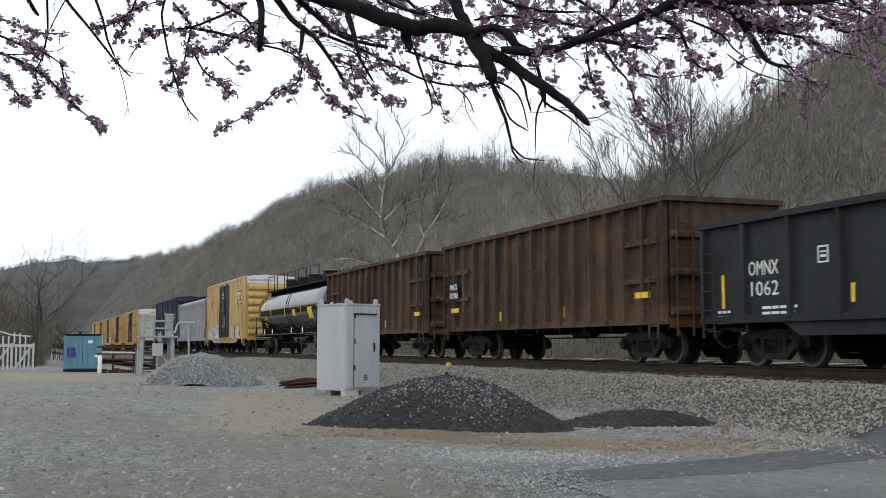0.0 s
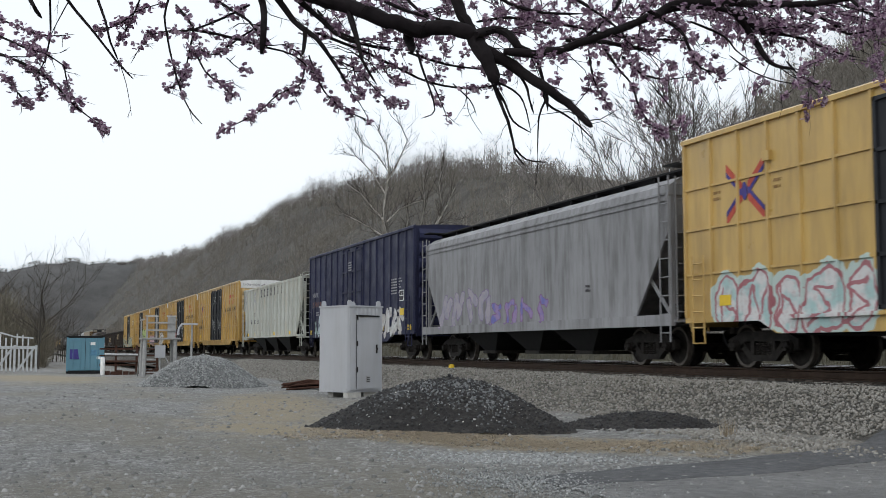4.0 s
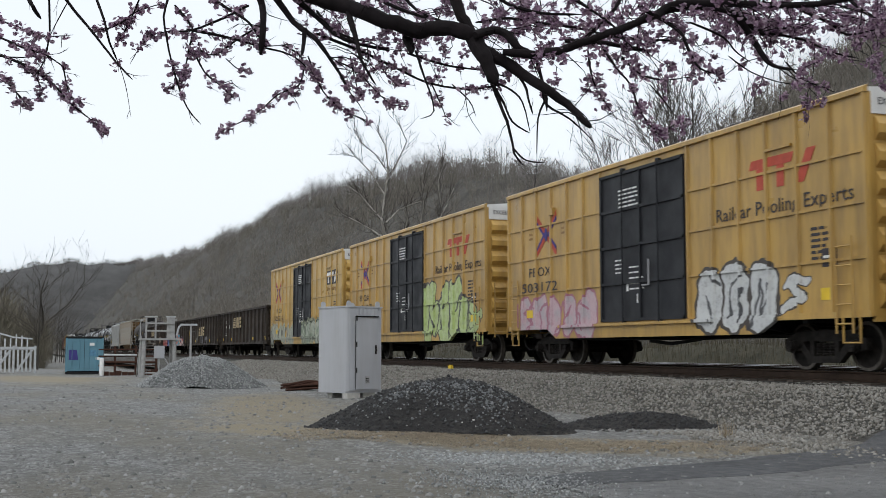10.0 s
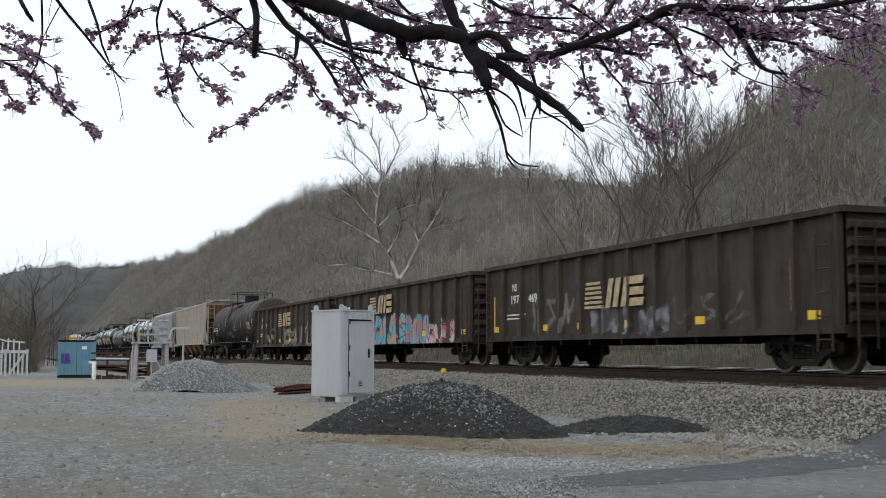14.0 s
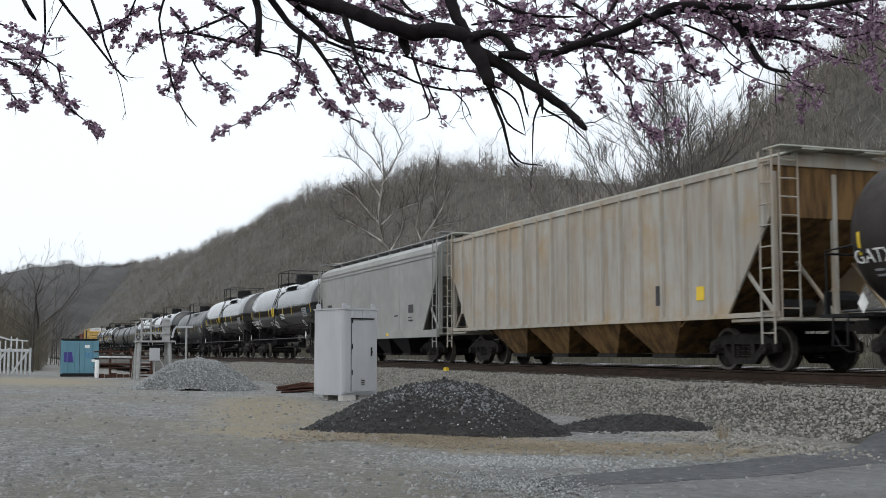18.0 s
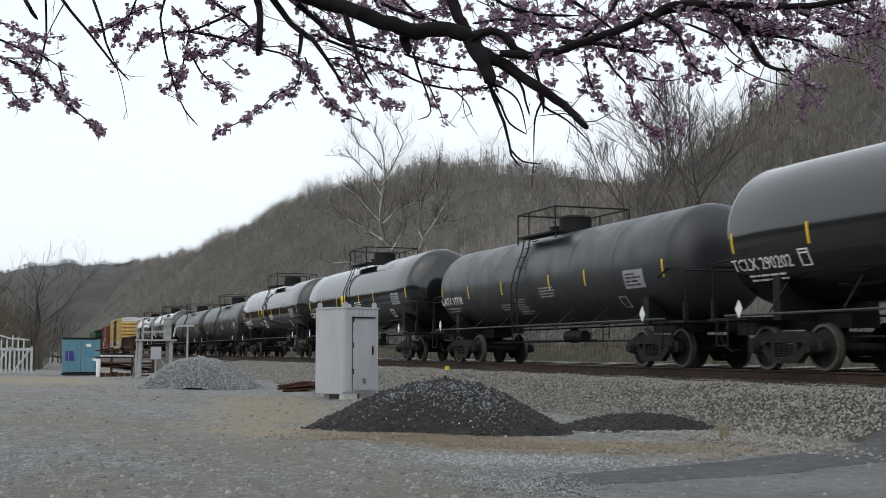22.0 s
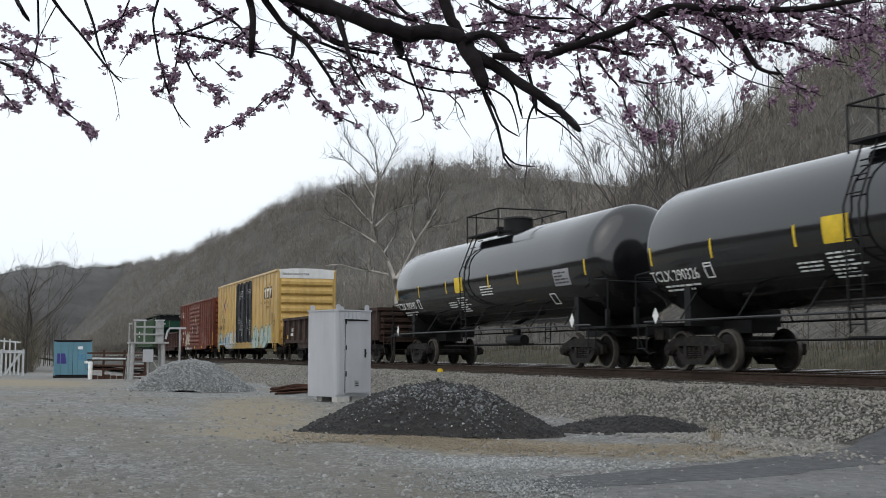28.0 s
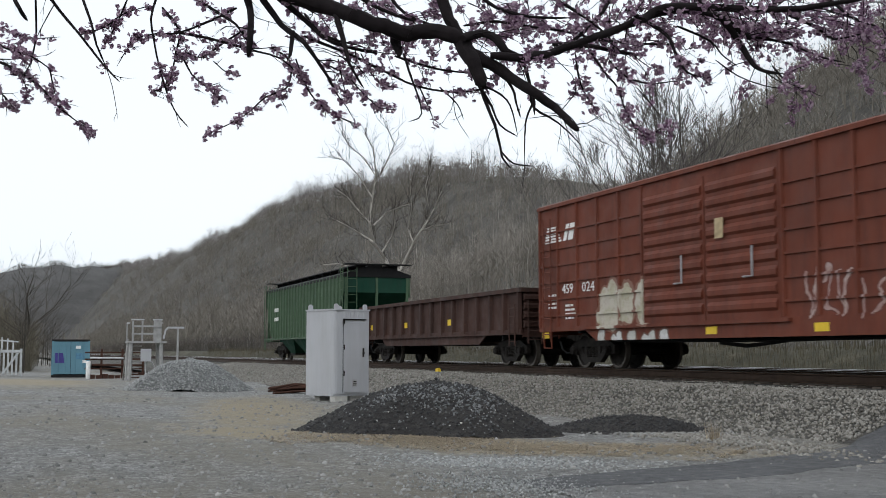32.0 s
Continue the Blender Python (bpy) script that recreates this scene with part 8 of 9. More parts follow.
limb([(-4.101, 1.626, 2.465), (-4.004, 1.722, 2.464), (-3.960, 1.844, 2.444), (-3.918, 1.967, 2.428), (-3.872, 2.088, 2.398), (-3.816, 2.203, 2.379), (-3.723, 2.324, 2.360)], 0.0055, 0.0042, 0.55)
limb([(-3.849, 1.908, 2.317), (-3.868, 1.989, 2.386), (-3.860, 2.082, 2.472), (-3.853, 2.139, 2.560)], 0.0075, 0.0066, 0.8)
limb([(-3.584, 2.048, 2.429), (-3.601, 2.173, 2.384), (-3.486, 2.162, 2.311), (-3.471, 2.188, 2.237), (-3.421, 2.196, 2.173), (-3.456, 2.279, 2.172)], 0.0082, 0.003, 1.2)
limb([(-3.598, 2.266, 2.393), (-3.517, 2.356, 2.325), (-3.427, 2.341, 2.252), (-3.372, 2.371, 2.197)], 0.0051, 0.002, 0.3)
limb([(-3.637, 1.915, 2.302), (-3.603, 1.964, 2.200), (-3.636, 2.040, 2.152), (-3.556, 2.026, 2.052), (-3.548, 2.079, 1.978), (-3.519, 2.153, 1.981)], 0.0051, 0.002, 1.25)
limb([(-3.733, 1.920, 2.294), (-3.676, 1.903, 2.191), (-3.696, 1.944, 2.126), (-3.637, 1.957, 2.055)], 0.0041, 0.002, 1.2)
limb([(-3.674, 2.026, 2.263), (-3.652, 2.083, 2.201), (-3.541, 2.110, 2.153), (-3.496, 2.179, 2.157)], 0.0041, 0.002, 1.5)
limb([(-3.636, 2.120, 2.158), (-3.555, 2.117, 2.095), (-3.536, 2.155, 2.037)], 0.0026, 0.0012, 0.1)
limb([(-3.397, 2.463, 2.317), (-3.335, 2.559, 2.289), (-3.196, 2.567, 2.211), (-3.166, 2.659, 2.189)], 0.006, 0.0019, 1.3)
limb([(-3.330, 2.482, 2.201), (-3.285, 2.516, 2.133), (-3.220, 2.572, 2.088)], 0.0039, 0.0019, 1.5)
limb([(-3.337, 2.564, 2.392), (-3.289, 2.645, 2.342), (-3.191, 2.636, 2.275), (-3.115, 2.714, 2.287)], 0.006, 0.0028, 1.3)
limb([(-3.520, 2.379, 2.257), (-3.427, 2.409, 2.180), (-3.374, 2.489, 2.138), (-3.300, 2.527, 2.117)], 0.003, 0.0015, 0.25)
limb([(-3.600, 2.342, 2.528), (-3.574, 2.444, 2.416), (-3.390, 2.482, 2.337), (-3.368, 2.634, 2.350)], 0.0073, 0.003, 1.25)
limb([(-3.277, 2.664, 2.467), (-3.154, 2.679, 2.349), (-3.111, 2.759, 2.309)], 0.007, 0.0038, 1.2)
limb([(-4.360, 0.813, 2.612), (-4.391, 0.847, 2.535), (-4.288, 0.832, 2.416), (-4.306, 0.827, 2.315)], 0.0164, 0.0096, 0.1)
limb([(-4.431, 0.885, 2.618), (-4.374, 0.969, 2.475), (-4.230, 1.025, 2.371), (-4.205, 1.085, 2.283), (-4.156, 1.144, 2.155)], 0.0144, 0.0042, 0.35)
limb([(-4.418, 0.932, 2.619), (-4.374, 1.059, 2.506), (-4.266, 1.146, 2.396), (-4.198, 1.307, 2.349)], 0.0134, 0.0055, 0.5)
limb([(-4.229, 1.148, 2.497), (-4.132, 1.153, 2.371), (-4.094, 1.165, 2.272), (-4.088, 1.221, 2.181)], 0.013, 0.0031, 0.25)
limb([(-4.262, 0.988, 2.424), (-4.258, 0.983, 2.370), (-4.196, 0.961, 2.300)], 0.0108, 0.0064, 0.2)
limb([(-4.348, 1.053, 2.431), (-4.268, 1.214, 2.354), (-4.181, 1.325, 2.280), (-4.084, 1.429, 2.205), (-3.964, 1.544, 2.167), (-3.907, 1.656, 2.181)], 0.0066, 0.0031, 0.45)
limb([(-4.577, 0.583, 2.464), (-4.504, 0.727, 2.427), (-4.384, 0.834, 2.370), (-4.301, 0.954, 2.321), (-4.254, 1.032, 2.228)], 0.0067, 0.0027, 0.6)
limb([(-4.549, 0.823, 2.577), (-4.547, 0.733, 2.521), (-4.510, 0.596, 2.443), (-4.503, 0.509, 2.429), (-4.580, 0.435, 2.424)], 0.0068, 0.0016, 0.5)
limb([(-4.429, 0.868, 2.480), (-4.533, 0.777, 2.430), (-4.536, 0.689, 2.359), (-4.429, 0.608, 2.348)], 0.0045, 0.0022, 0.8)
limb([(-4.513, 0.511, 2.589), (-4.474, 0.483, 2.476), (-4.460, 0.505, 2.338), (-4.373, 0.523, 2.210), (-4.435, 0.574, 2.118), (-4.348, 0.614, 2.041)], 0.0055, 0.0021, 0.2)
limb([(-4.384, 0.510, 2.280), (-4.430, 0.529, 2.227), (-4.369, 0.540, 2.154)], 0.0032, 0.0021, 1.7)
limb([(-4.494, 0.491, 2.194), (-4.432, 0.530, 2.206), (-4.368, 0.551, 2.232)], 0.0022, 0.0016, 1.7)
limb([(-4.634, 0.543, 2.572), (-4.545, 0.600, 2.462), (-4.526, 0.588, 2.379), (-4.483, 0.565, 2.264), (-4.413, 0.537, 2.185)], 0.0056, 0.0022, 0.4)
limb([(-4.552, 0.607, 2.378), (-4.484, 0.643, 2.275), (-4.447, 0.695, 2.222), (-4.439, 0.755, 2.167)], 0.0044, 0.0016, 1.5)
limb([(-4.409, 0.689, 2.213), (-4.371, 0.734, 2.226)], 0.0022, 0.0013, 1.5)
limb([(-4.399, 0.711, 2.314), (-4.452, 0.765, 2.291), (-4.403, 0.791, 2.273)], 0.0027, 0.0016, 1.4)
limb([(-4.339, 0.918, 2.371), (-4.297, 0.987, 2.314), (-4.299, 0.977, 2.212), (-4.295, 0.893, 2.165), (-4.291, 0.807, 2.084), (-4.244, 0.654, 1.989)], 0.0044, 0.0016, 1.35)
limb([(-4.236, 0.994, 2.309), (-4.257, 1.046, 2.204), (-4.153, 1.060, 2.131), (-4.144, 1.119, 2.086), (-4.059, 1.178, 2.042)], 0.0043, 0.0016, 1.4)
limb([(-4.247, 1.119, 2.300), (-4.234, 1.192, 2.264), (-4.091, 1.209, 2.172), (-4.131, 1.292, 2.126), (-3.983, 1.315, 2.088)], 0.0033, 0.0016, 1)
limb([(-4.186, 1.147, 2.310), (-4.249, 1.183, 2.240), (-4.168, 1.178, 2.156)], 0.0033, 0.0016, 1.1)
limb([(-4.209, 1.243, 2.346), (-4.203, 1.309, 2.240), (-4.091, 1.373, 2.194)], 0.0033, 0.0016, 0.9)
limb([(-4.089, 1.374, 2.328), (-4.074, 1.408, 2.219), (-4.016, 1.424, 2.087), (-4.013, 1.369, 2.051)], 0.0054, 0.0016, 0.25)
limb([(-4.073, 1.425, 2.220), (-4.075, 1.467, 2.137), (-3.993, 1.464, 2.056)], 0.0032, 0.0016, 0.7)
limb([(-4.053, 1.509, 2.201), (-3.982, 1.550, 2.128), (-3.899, 1.545, 2.052)], 0.0032, 0.0016, 0.1)
limb([(-4.030, 1.555, 2.199), (-4.013, 1.558, 2.088), (-3.983, 1.601, 1.999)], 0.0021, 0.001, 0)
limb([(-4.524, -0.018, 2.531), (-4.443, 0.007, 2.458), (-4.515, 0.037, 2.436)], 0.0094, 0.0063, 0)
limb([(-4.504, 0.062, 2.538), (-4.565, 0.071, 2.407), (-4.551, 0.054, 2.285), (-4.451, 0.019, 2.199)], 0.0043, 0.0021, 0.25)
limb([(-4.462, 0.088, 2.550), (-4.483, 0.156, 2.468), (-4.445, 0.225, 2.378), (-4.411, 0.298, 2.277), (-4.269, 0.354, 2.175)], 0.0064, 0.0031, 0.05)
limb([(-4.518, 0.225, 2.559), (-4.413, 0.259, 2.424), (-4.388, 0.279, 2.334), (-4.430, 0.312, 2.278)], 0.0064, 0.0031, 0.2)
limb([(-4.560, 0.133, 2.522), (-4.601, 0.095, 2.450), (-4.599, 0.064, 2.372)], 0.0027, 0.0013, 0.1)
limb([(-4.413, 0.311, 2.274), (-4.305, 0.333, 2.162), (-4.288, 0.354, 2.040)], 0.0021, 0.0008, 0.03)
limb([(-4.484, 0.398, 2.559), (-4.554, 0.356, 2.450), (-4.466, 0.297, 2.329)], 0.0044, 0.0016, 0.6)
limb([(-4.633, 0.234, 2.432), (-4.523, 0.319, 2.442), (-4.524, 0.382, 2.498), (-4.556, 0.491, 2.554)], 0.0033, 0.0022, 0.4)
limb([(-4.439, 0.422, 2.386), (-4.471, 0.393, 2.343), (-4.512, 0.364, 2.289)], 0.0022, 0.0013, 0.9)
limb([(-4.801, -0.175, 2.514), (-4.714, -0.048, 2.449), (-4.561, 0.047, 2.382), (-4.483, 0.154, 2.376)], 0.0044, 0.0013, 0.45)
limb([(-4.753, -0.171, 2.434), (-4.568, -0.024, 2.334), (-4.506, 0.060, 2.296), (-4.548, 0.139, 2.257)], 0.0054, 0.0021, 0.6)
limb([(-4.706, -0.167, 2.351), (-4.524, -0.022, 2.259), (-4.532, 0.080, 2.200), (-4.461, 0.144, 2.117), (-4.463, 0.201, 2.071), (-4.402, 0.268, 2.013)], 0.0064, 0.0016, 1.3)
limb([(-4.458, 0.120, 2.247), (-4.520, 0.136, 2.194), (-4.463, 0.148, 2.135)], 0.0032, 0.0016, 1.6)
limb([(-4.710, -0.165, 2.304), (-4.560, -0.083, 2.202), (-4.552, -0.038, 2.152), (-4.545, 0.007, 2.099)], 0.0043, 0.0016, 1.3)
limb([(-4.664, -0.065, 2.363), (-4.616, -0.004, 2.348), (-4.585, 0.029, 2.326)], 0.0043, 0.0021, 1.5)
limb([(-4.647, -0.022, 2.279), (-4.529, 0.031, 2.209), (-4.589, 0.045, 2.171)], 0.0032, 0.0016, 1.5)
limb([(-4.761, -0.168, 2.338), (-4.580, -0.023, 2.298), (-4.525, 0.109, 2.312)], 0.0033, 0.0013, 0.3)
limb([(-4.645, 0.656, 2.648), (-4.532, 0.730, 2.553), (-4.400, 0.797, 2.465), (-4.357, 0.856, 2.361)], 0.0079, 0.0033, 0.9)
limb([(-4.297, 1.221, 2.615), (-4.201, 1.331, 2.522), (-4.116, 1.440, 2.465)], 0.0101, 0.0055, 0.9)
limb([(-4.359, 1.380, 2.660), (-4.277, 1.449, 2.541), (-4.148, 1.521, 2.468)], 0.0091, 0.0044, 1)
limb([(-4.132, 1.681, 2.625), (-4.052, 1.743, 2.535), (-3.972, 1.850, 2.488), (-3.875, 1.970, 2.469)], 0.009, 0.0043, 1)
limb([(-3.977, 1.901, 2.593), (-3.859, 1.986, 2.492), (-3.752, 2.071, 2.372), (-3.692, 2.060, 2.271)], 0.0066, 0.0031, 1.1)
limb([(-4.128, 1.353, 2.327), (-4.086, 1.498, 2.281), (-3.975, 1.593, 2.246), (-3.930, 1.689, 2.214)], 0.0054, 0.0021, 0.7)
limb([(-4.436, 1.074, 2.548), (-4.294, 1.130, 2.424), (-4.195, 1.238, 2.373)], 0.0067, 0.0033, 0.9)
# high twigs just above the view's upper edge, full of blossom
for k in range(310):
    u = fr.random() ** 0.6
    p = Vector((-4.45, 0.75, 2.66)).lerp(Vector((-3.6, 4.1, 2.72)), u) + AWAY * fr.uniform(-0.3, 0.9) + Vector((0, 0, fr.uniform(-0.02 - 0.12 * u, 0.33)))
    twig(p, ACROSS * fr.gauss(0.3, 0.6) + AWAY * fr.gauss(0, 0.5) + Vector((0, 0, fr.gauss(-0.35, 0.4))), fr.uniform(0.15, 0.42), 0.003, 0.75)
tagged(part("twig_tangle", TWIGS, MAT_BARK, cherry), kind="stuff")


def petal_template(seed):
    """One open five-petalled flower."""
    r = random.Random(seed)
    vs, fs = [], []
    for k in range(5):
        a = 2 * math.pi * k / 5 + r.uniform(-0.15, 0.15)
        c, s = math.cos(a), math.sin(a)
        cup = r.uniform(0.15, 0.5)
        b = len(vs)
        vs += [(0, 0, 0), (c * 0.6 - s * 0.48, s * 0.6 + c * 0.48, cup * 0.6), (c * 0.95, s * 0.95, cup), (c * 0.6 + s * 0.48, s * 0.6 - c * 0.48, cup * 0.6)]
        fs += [(b, b + 1, b + 2), (b, b + 2, b + 3)]
    return np.array(vs), np.array(fs)


PETALS = [petal_template(k) for k in range(3)]
g = np.random.default_rng(77)
F = np.array([tuple(p) for p in FLOWERS])
pick = g.integers(0, 3, len(F))
petal_mesh = joined("blossom", [(PETALS[k], F[pick == k], turns(g, int((pick == k).sum())), g.uniform(0.0085, 0.014, int((pick == k).sum()))) for k in range(3)], MAT_BLOOM)
tagged(part("blossom", petal_mesh, MAT_BLOOM, cherry, "mauve-pink cherry blossom"), kind="stuff")


def big_tree(name, base, height, seed, label, mat, lean=(0, 0), spread=0.5, thick=0.02, forks=3, depth=5, up=0.5, twigr=0.0016):
    """A leafless tree grown by forking, each fork thinner than the last."""
    r = random.Random(seed)
    t = thing(name, pose(*base), label, "tree")
    shapes = {"trunk": Shape(), "limb_fork": Shape(), "branch_crown": Shape()}

    def grow(p, d, ln, rad, lev):
        n = 3
        pts = [p]
        for k in range(n):
            d = (d + Vector((r.gauss(0, 0.13), r.gauss(0, 0.13), up * 0.12))).normalized()
            pts.append(pts[-1] + d * ln / n)
        key = "trunk" if lev == 0 else "limb_fork" if lev < 3 else "branch_crown"
        shapes[key].tube(pts, [rad * (1 - 0.4 * k / n) for k in range(n + 1)], 9 if lev < 2 else 5 if lev < 4 else 3, lev < 2)
        if lev >= depth:
            return
        for k in range(forks if lev else forks - 1):
            a = r.uniform(0, 6.283)
            side = Vector((math.cos(a), math.sin(a), r.uniform(-0.1, 0.35)))
            at = pts[-1] if k == 0 else pts[r.choice((1, 2, 2, 3))]
            nd = (d * (1.15 if k == 0 else 0.55) + side * spread * r.uniform(0.7, 1.3)).normalized()
            grow(at, nd, ln * r.uniform(0.62, 0.85), max(twigr * height, rad * (0.62 if k == 0 else 0.45)), lev + 1)

    d0 = Vector((lean[0], lean[1], 1)).normalized()
    grow(Vector((0, 0, -0.3)), d0, height * 0.30, height * thick, 0)
    for key, s in shapes.items():
        if s.v:
            tagged(part(key, s, mat, t), kind="stuff" if key == "branch_crown" else "")
    return t


sycamore = thing("sycamore_tree", pose(0, 0, 0), "bare sycamore with pale mottled limbs", "tree")
SYC_TWIGS = Shape()
sr = random.Random(3)


def pale_limb(pts, r0, r1):
    pts = [Vector(p) for p in pts]
    n = len(pts) - 1
    part("limb", Shape().tube(pts, [r0 + (r1 - r0) * i / n for i in range(n + 1)], 8), MAT_PALEBARK, sycamore, smooth=True)
    if r0 > 0.25:
        return
    for i in range(1, n + 1):
        for _ in range(7):
            s0 = pts[i - 1].lerp(pts[i], sr.random())
            d = ((pts[i] - pts[i - 1]).normalized() + Vector((sr.gauss(0, 0.4), sr.gauss(0, 0.55), sr.gauss(0.45, 0.5)))).normalized()
            ln = sr.uniform(1.0, 3.2)
            m1 = s0 + d * ln * 0.5
            d2 = (d + Vector((sr.gauss(0, 0.35), sr.gauss(0, 0.35), 0.25))).normalized()
            SYC_TWIGS.tube([s0, m1, m1 + d2 * ln * 0.5], [0.026, 0.018, 0.008], 4)
            for _ in range(3):
                e = s0.lerp(m1, sr.random()) if sr.random() < 0.4 else m1 + d2 * ln * 0.5 * sr.random()
                SYC_TWIGS.tube([e, e + Vector((sr.gauss(0, 0.5), sr.gauss(0, 0.5), sr.gauss(0.5, 0.4))) * 1.1], [0.014, 0.006], 3)


pale_limb([(-105.79, 34.94, 4.71), (-107.16, 35.27, 6.95), (-106.36, 34.78, 8.27)], 0.32, 0.26)
pale_limb([(-105.60, 34.53, 8.22), (-107.20, 34.35, 10.13), (-106.71, 32.93, 11.80), (-105.94, 32.23, 13.62), (-107.15, 32.92, 16.26), (-106.09, 32.93, 18.32), (-105.20, 32.41, 20.63), (-106.92, 31.90, 22.55)], 0.2, 0.03)
pale_limb([(-105.57, 34.63, 8.22), (-106.66, 35.91, 9.69), (-105.28, 36.70, 12.08), (-104.12, 37.21, 13.35), (-105.15, 38.57, 15.16), (-104.02, 38.91, 16.69)], 0.2, 0.04)
pale_limb([(-105.79, 33.90, 8.71), (-107.86, 32.84, 9.14), (-107.47, 31.58, 9.20), (-107.31, 29.56, 9.68), (-109.38, 28.60, 9.69)], 0.13, 0.04)
pale_limb([(-105.95, 32.69, 11.73), (-107.85, 31.95, 12.70), (-107.49, 30.42, 13.43), (-107.25, 28.55, 14.21)], 0.12, 0.03)
pale_limb([(-105.92, 32.33, 13.45), (-107.74, 31.62, 15.05), (-107.22, 30.44, 16.15), (-106.80, 29.08, 16.85)], 0.1, 0.03)
pale_limb([(-105.82, 32.64, 13.35), (-106.82, 34.21, 14.72), (-105.59, 35.07, 15.17), (-104.43, 35.83, 15.40)], 0.1, 0.03)
pale_limb([(-105.77, 33.43, 10.76), (-106.82, 34.79, 12.43), (-105.83, 34.81, 13.71), (-105.06, 34.33, 14.69)], 0.09, 0.03)
pale_limb([(-104.27, 36.92, 12.91), (-105.39, 38.37, 13.41), (-104.05, 39.62, 13.65)], 0.09, 0.03)
pale_limb([(-104.63, 36.25, 11.73), (-106.21, 36.21, 13.25), (-105.17, 36.25, 15.06), (-104.27, 35.82, 17.12)], 0.09, 0.03)
pale_limb([(-105.50, 32.52, 17.12), (-106.41, 34.06, 19.54), (-105.21, 34.52, 21.31), (-104.61, 33.46, 22.79)], 0.07, 0.02)
pale_limb([(-105.64, 32.41, 16.04), (-107.46, 31.52, 18.45), (-107.06, 29.97, 19.68), (-106.72, 28.47, 20.09)], 0.07, 0.02)
pale_limb([(-105.37, 32.59, 18.20), (-107.13, 31.98, 20.09), (-106.75, 30.44, 21.04), (-106.16, 29.42, 22.25)], 0.06, 0.02)
pale_limb([(-104.12, 37.21, 13.35), (-105.34, 38.06, 15.16), (-104.51, 37.46, 17.24), (-103.39, 37.63, 19.28)], 0.06, 0.02)
tagged(part("twig_crown", SYC_TWIGS, MAT_BRUSH, sycamore), kind="stuff")
big_tree("bare_tree", (-121, 1.3, -0.4), 14, 9, "slender leafless tree at the yard's far edge", MAT_BRUSH, (0, 0.05), 0.5, 0.012, 3, 5, 0.6, 0.001)
big_tree("bare_tree", (-118, -4.2, -0.4), 13, 12, "slender leafless tree at the yard's far edge", MAT_BRUSH, (0, 0.1), 0.5, 0.012, 3, 5, 0.6, 0.001)
big_tree("pale_tree", (-116, 60, float(hill_z(np.array(-116.0), np.array(60.0))) - 0.2), 15, 71, "slender pale-barked leafless tree on the slope", MAT_PALEBARK, (0.05, 0.08), 0.4, 0.010, 3, 5, 0.8, 0.0009)
TALL = ((-112, 66, 26), (-104, 64, 27), (-122, 70, 25), (-130, 66, 23), (-107, 70, 28), (-101, 64, 25), (-118, 64, 23), (-126, 72, 25), (-98, 62, 26), (-109, 62, 22), (-105, 67, 27), (-114, 71, 25))
for k, (x, y, h) in enumerate(TALL):
    big_tree("bare_tree", (x, y, float(hill_z(np.array(x), np.array(y))) - 0.2), h, 30 + k, "tall leafless tree at the foot of the hill", MAT_TALLBARK, (0, 0), 0.42, 0.0075, 3, 5, 0.6, 0.0012)

g = np.random.default_rng(55)
N = 380
nx = -230 + 215 * g.random(N)
ny = 44 + 22 * g.random(N)
woods("foot_woods", nx, ny, hill_z(nx, ny), g.uniform(5, 11, N) * np.where(nx > -150, 0.6, 1.0), NEAR_TREES, MAT_WOODBARK, 5, "leafless young trees at the foot of the hill")
N = 800
nx = -330 + 230 * g.random(N)
ny = 52 + 118 * g.random(N)
keep = (nx < -160) | (ny > 115)
nx, ny = nx[keep], ny[keep]
N = len(nx)
woods("slope_trees", nx, ny, hill_z(nx, ny), g.uniform(7, 12, N), SLOPE_TREES, MAT_BAREBARK, 9, "tall leafless trees on the near slope")
N = 700
nx = -900 + 700 * g.random(N)
ny = 40 + 40 * g.random(N)
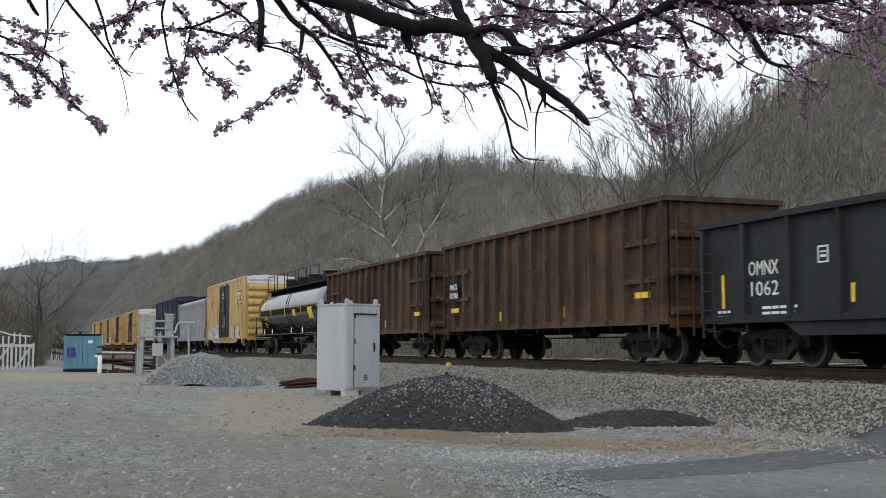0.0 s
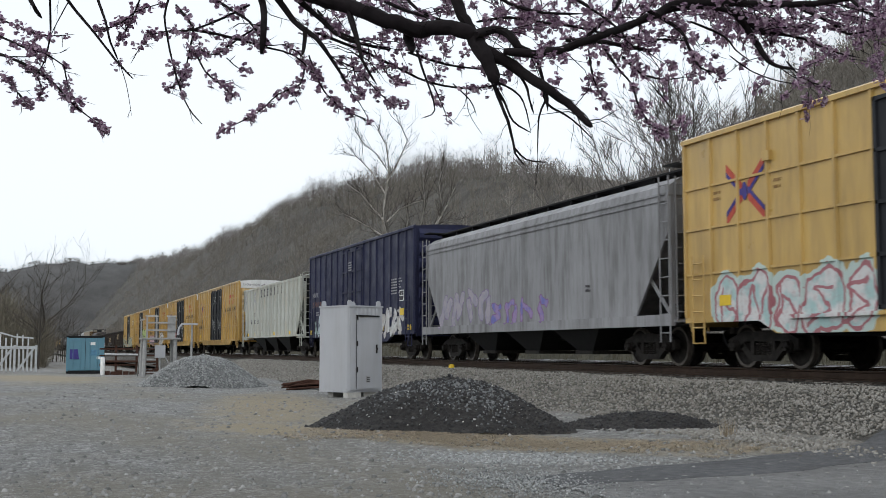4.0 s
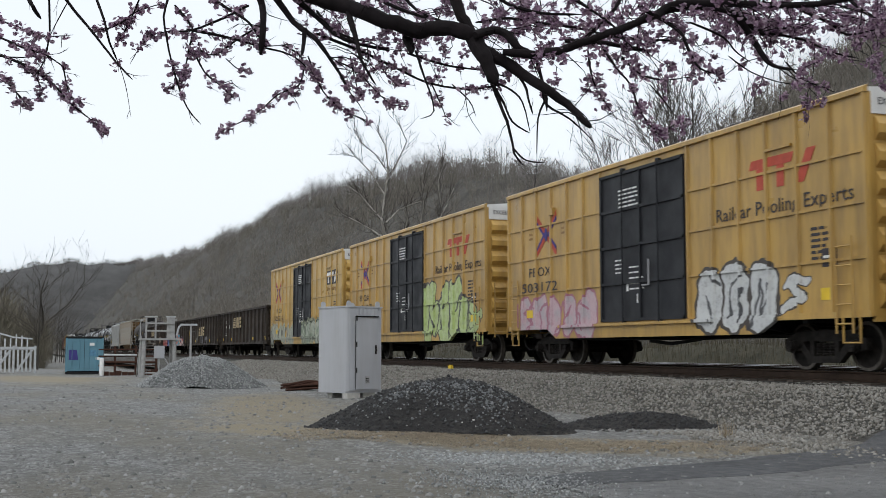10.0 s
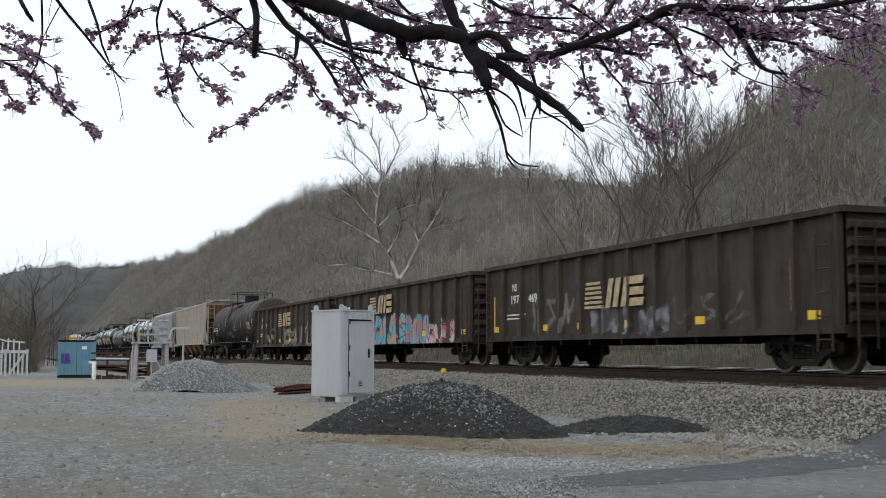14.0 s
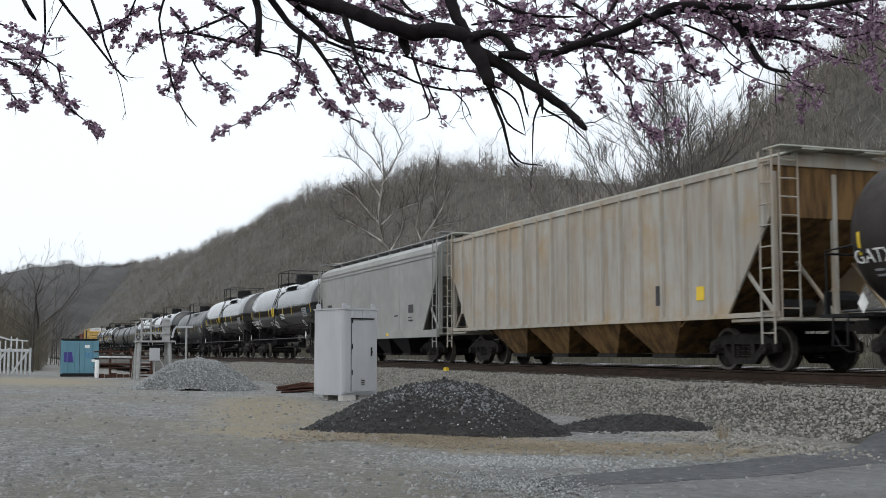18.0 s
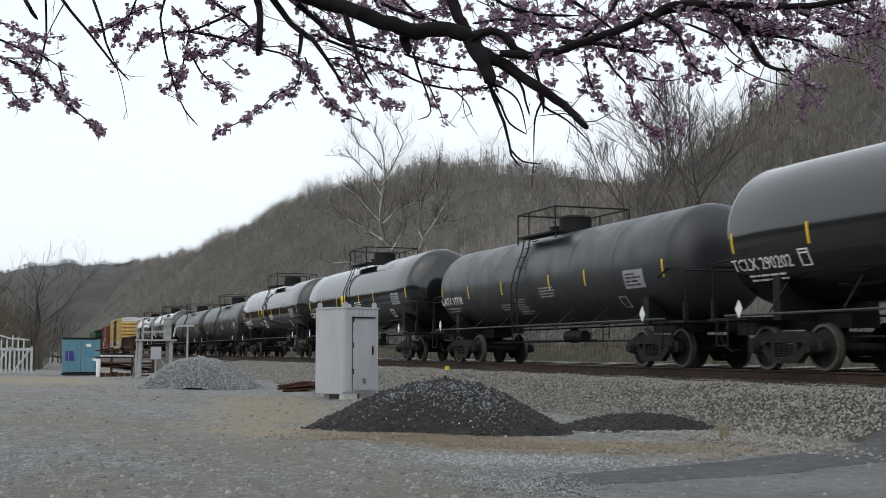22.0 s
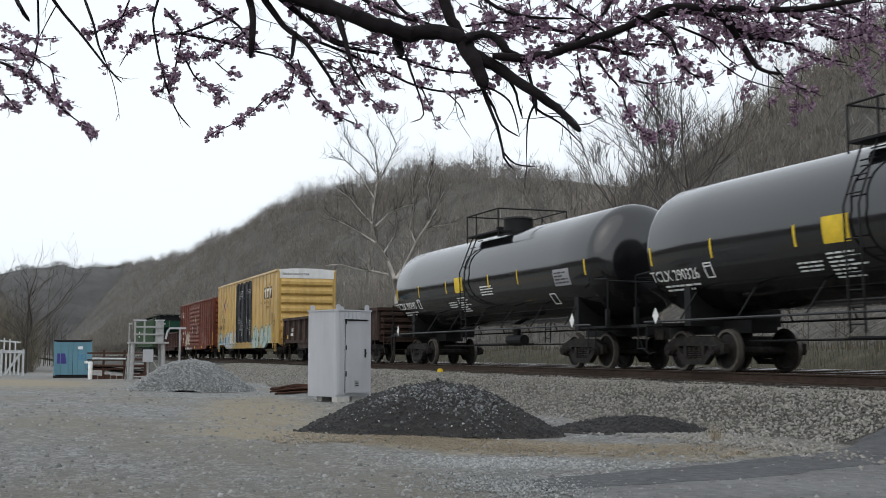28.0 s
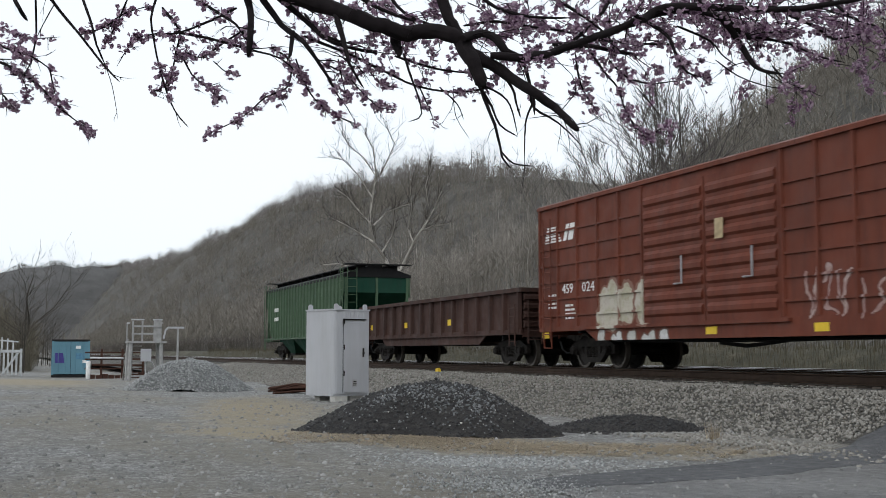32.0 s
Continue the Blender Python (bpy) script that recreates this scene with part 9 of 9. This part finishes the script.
woods("valley_woods", nx, ny, hill_z(nx, ny), g.uniform(5, 11, N), CREST_TREES, MAT_WOODBARK, 8, "leafless woods along the valley floor")
SHRUBS = [bare_tree(300 + k, 15, 0.75, 0.009, 0) for k in range(3)]
N = 900
sx = -420 + 400 * g.random(N)
sy = 27 + 16 * g.random(N)
woods("brush", sx, sy, np.where(sy > 40, hill_z(sx, sy), 0.4), g.uniform(1.2, 4.2, N), SHRUBS, MAT_BRUSH, 6, "tangled leafless brush beyond the tracks")
THICKET = [fuzzy_tree(170 + k, 150, 0.40, 0.05, 0.5) for k in range(5)]
N = 620
sx = -200 + 88 * g.random(N)
sy = -11 + (11 - 0.019 * sx) * g.random(N) ** 0.8
woods("yard_thicket", sx, sy, np.full(N, -0.8), g.uniform(3.0, 8.5, N) * np.where(sy > 0, 0.7, 1.0), THICKET, MAT_THICKET, 10, "dense brown leafless thicket beyond the yard")
N = 300
sx = -230 + 125 * g.random(N)
sy = -34 + 40 * g.random(N)
sy = np.where(sx > -135, np.minimum(sy, 1.5), sy)
woods("yard_brush", sx, sy, np.full(N, -0.5), g.uniform(3.0, 9.0, N), SHRUBS, MAT_BRUSH, 7, "brown leafless brush at the far end of the yard")


# ---- what moves ----
def rolled(t):
    """How far the train has rolled by t seconds."""
    return 17.15 * t + 0.0128 * t * t


def motions():
    for car, mid in TRAIN:
        walk(car, [(t, pose(mid + rolled(t), TRACK_Y, RAIL_Z)) for t in (0, 4, 8, 12, 16, 20, 24, 28, 32)])
    steps = [k / FPS for k in range(32 * FPS + 1)]
    turned = [math.degrees(rolled(t) / 0.46) % 360 for t in steps]
    lead = {}                                   # every wheelset turns as the first one at its end of a truck
    for w in WHEELSETS:
        x, y, z = w.location
        if x not in lead:
            walk(w, [(t, pose(x, y, z, 0, a, 0)) for t, a in zip(steps, turned)])
            lead[x] = w.animation_data
        else:
            w.rotation_mode = "QUATERNION"
            keys = w.animation_data_create()
            keys.action = lead[x].action
            keys.action_slot = lead[x].action_slot


motions()
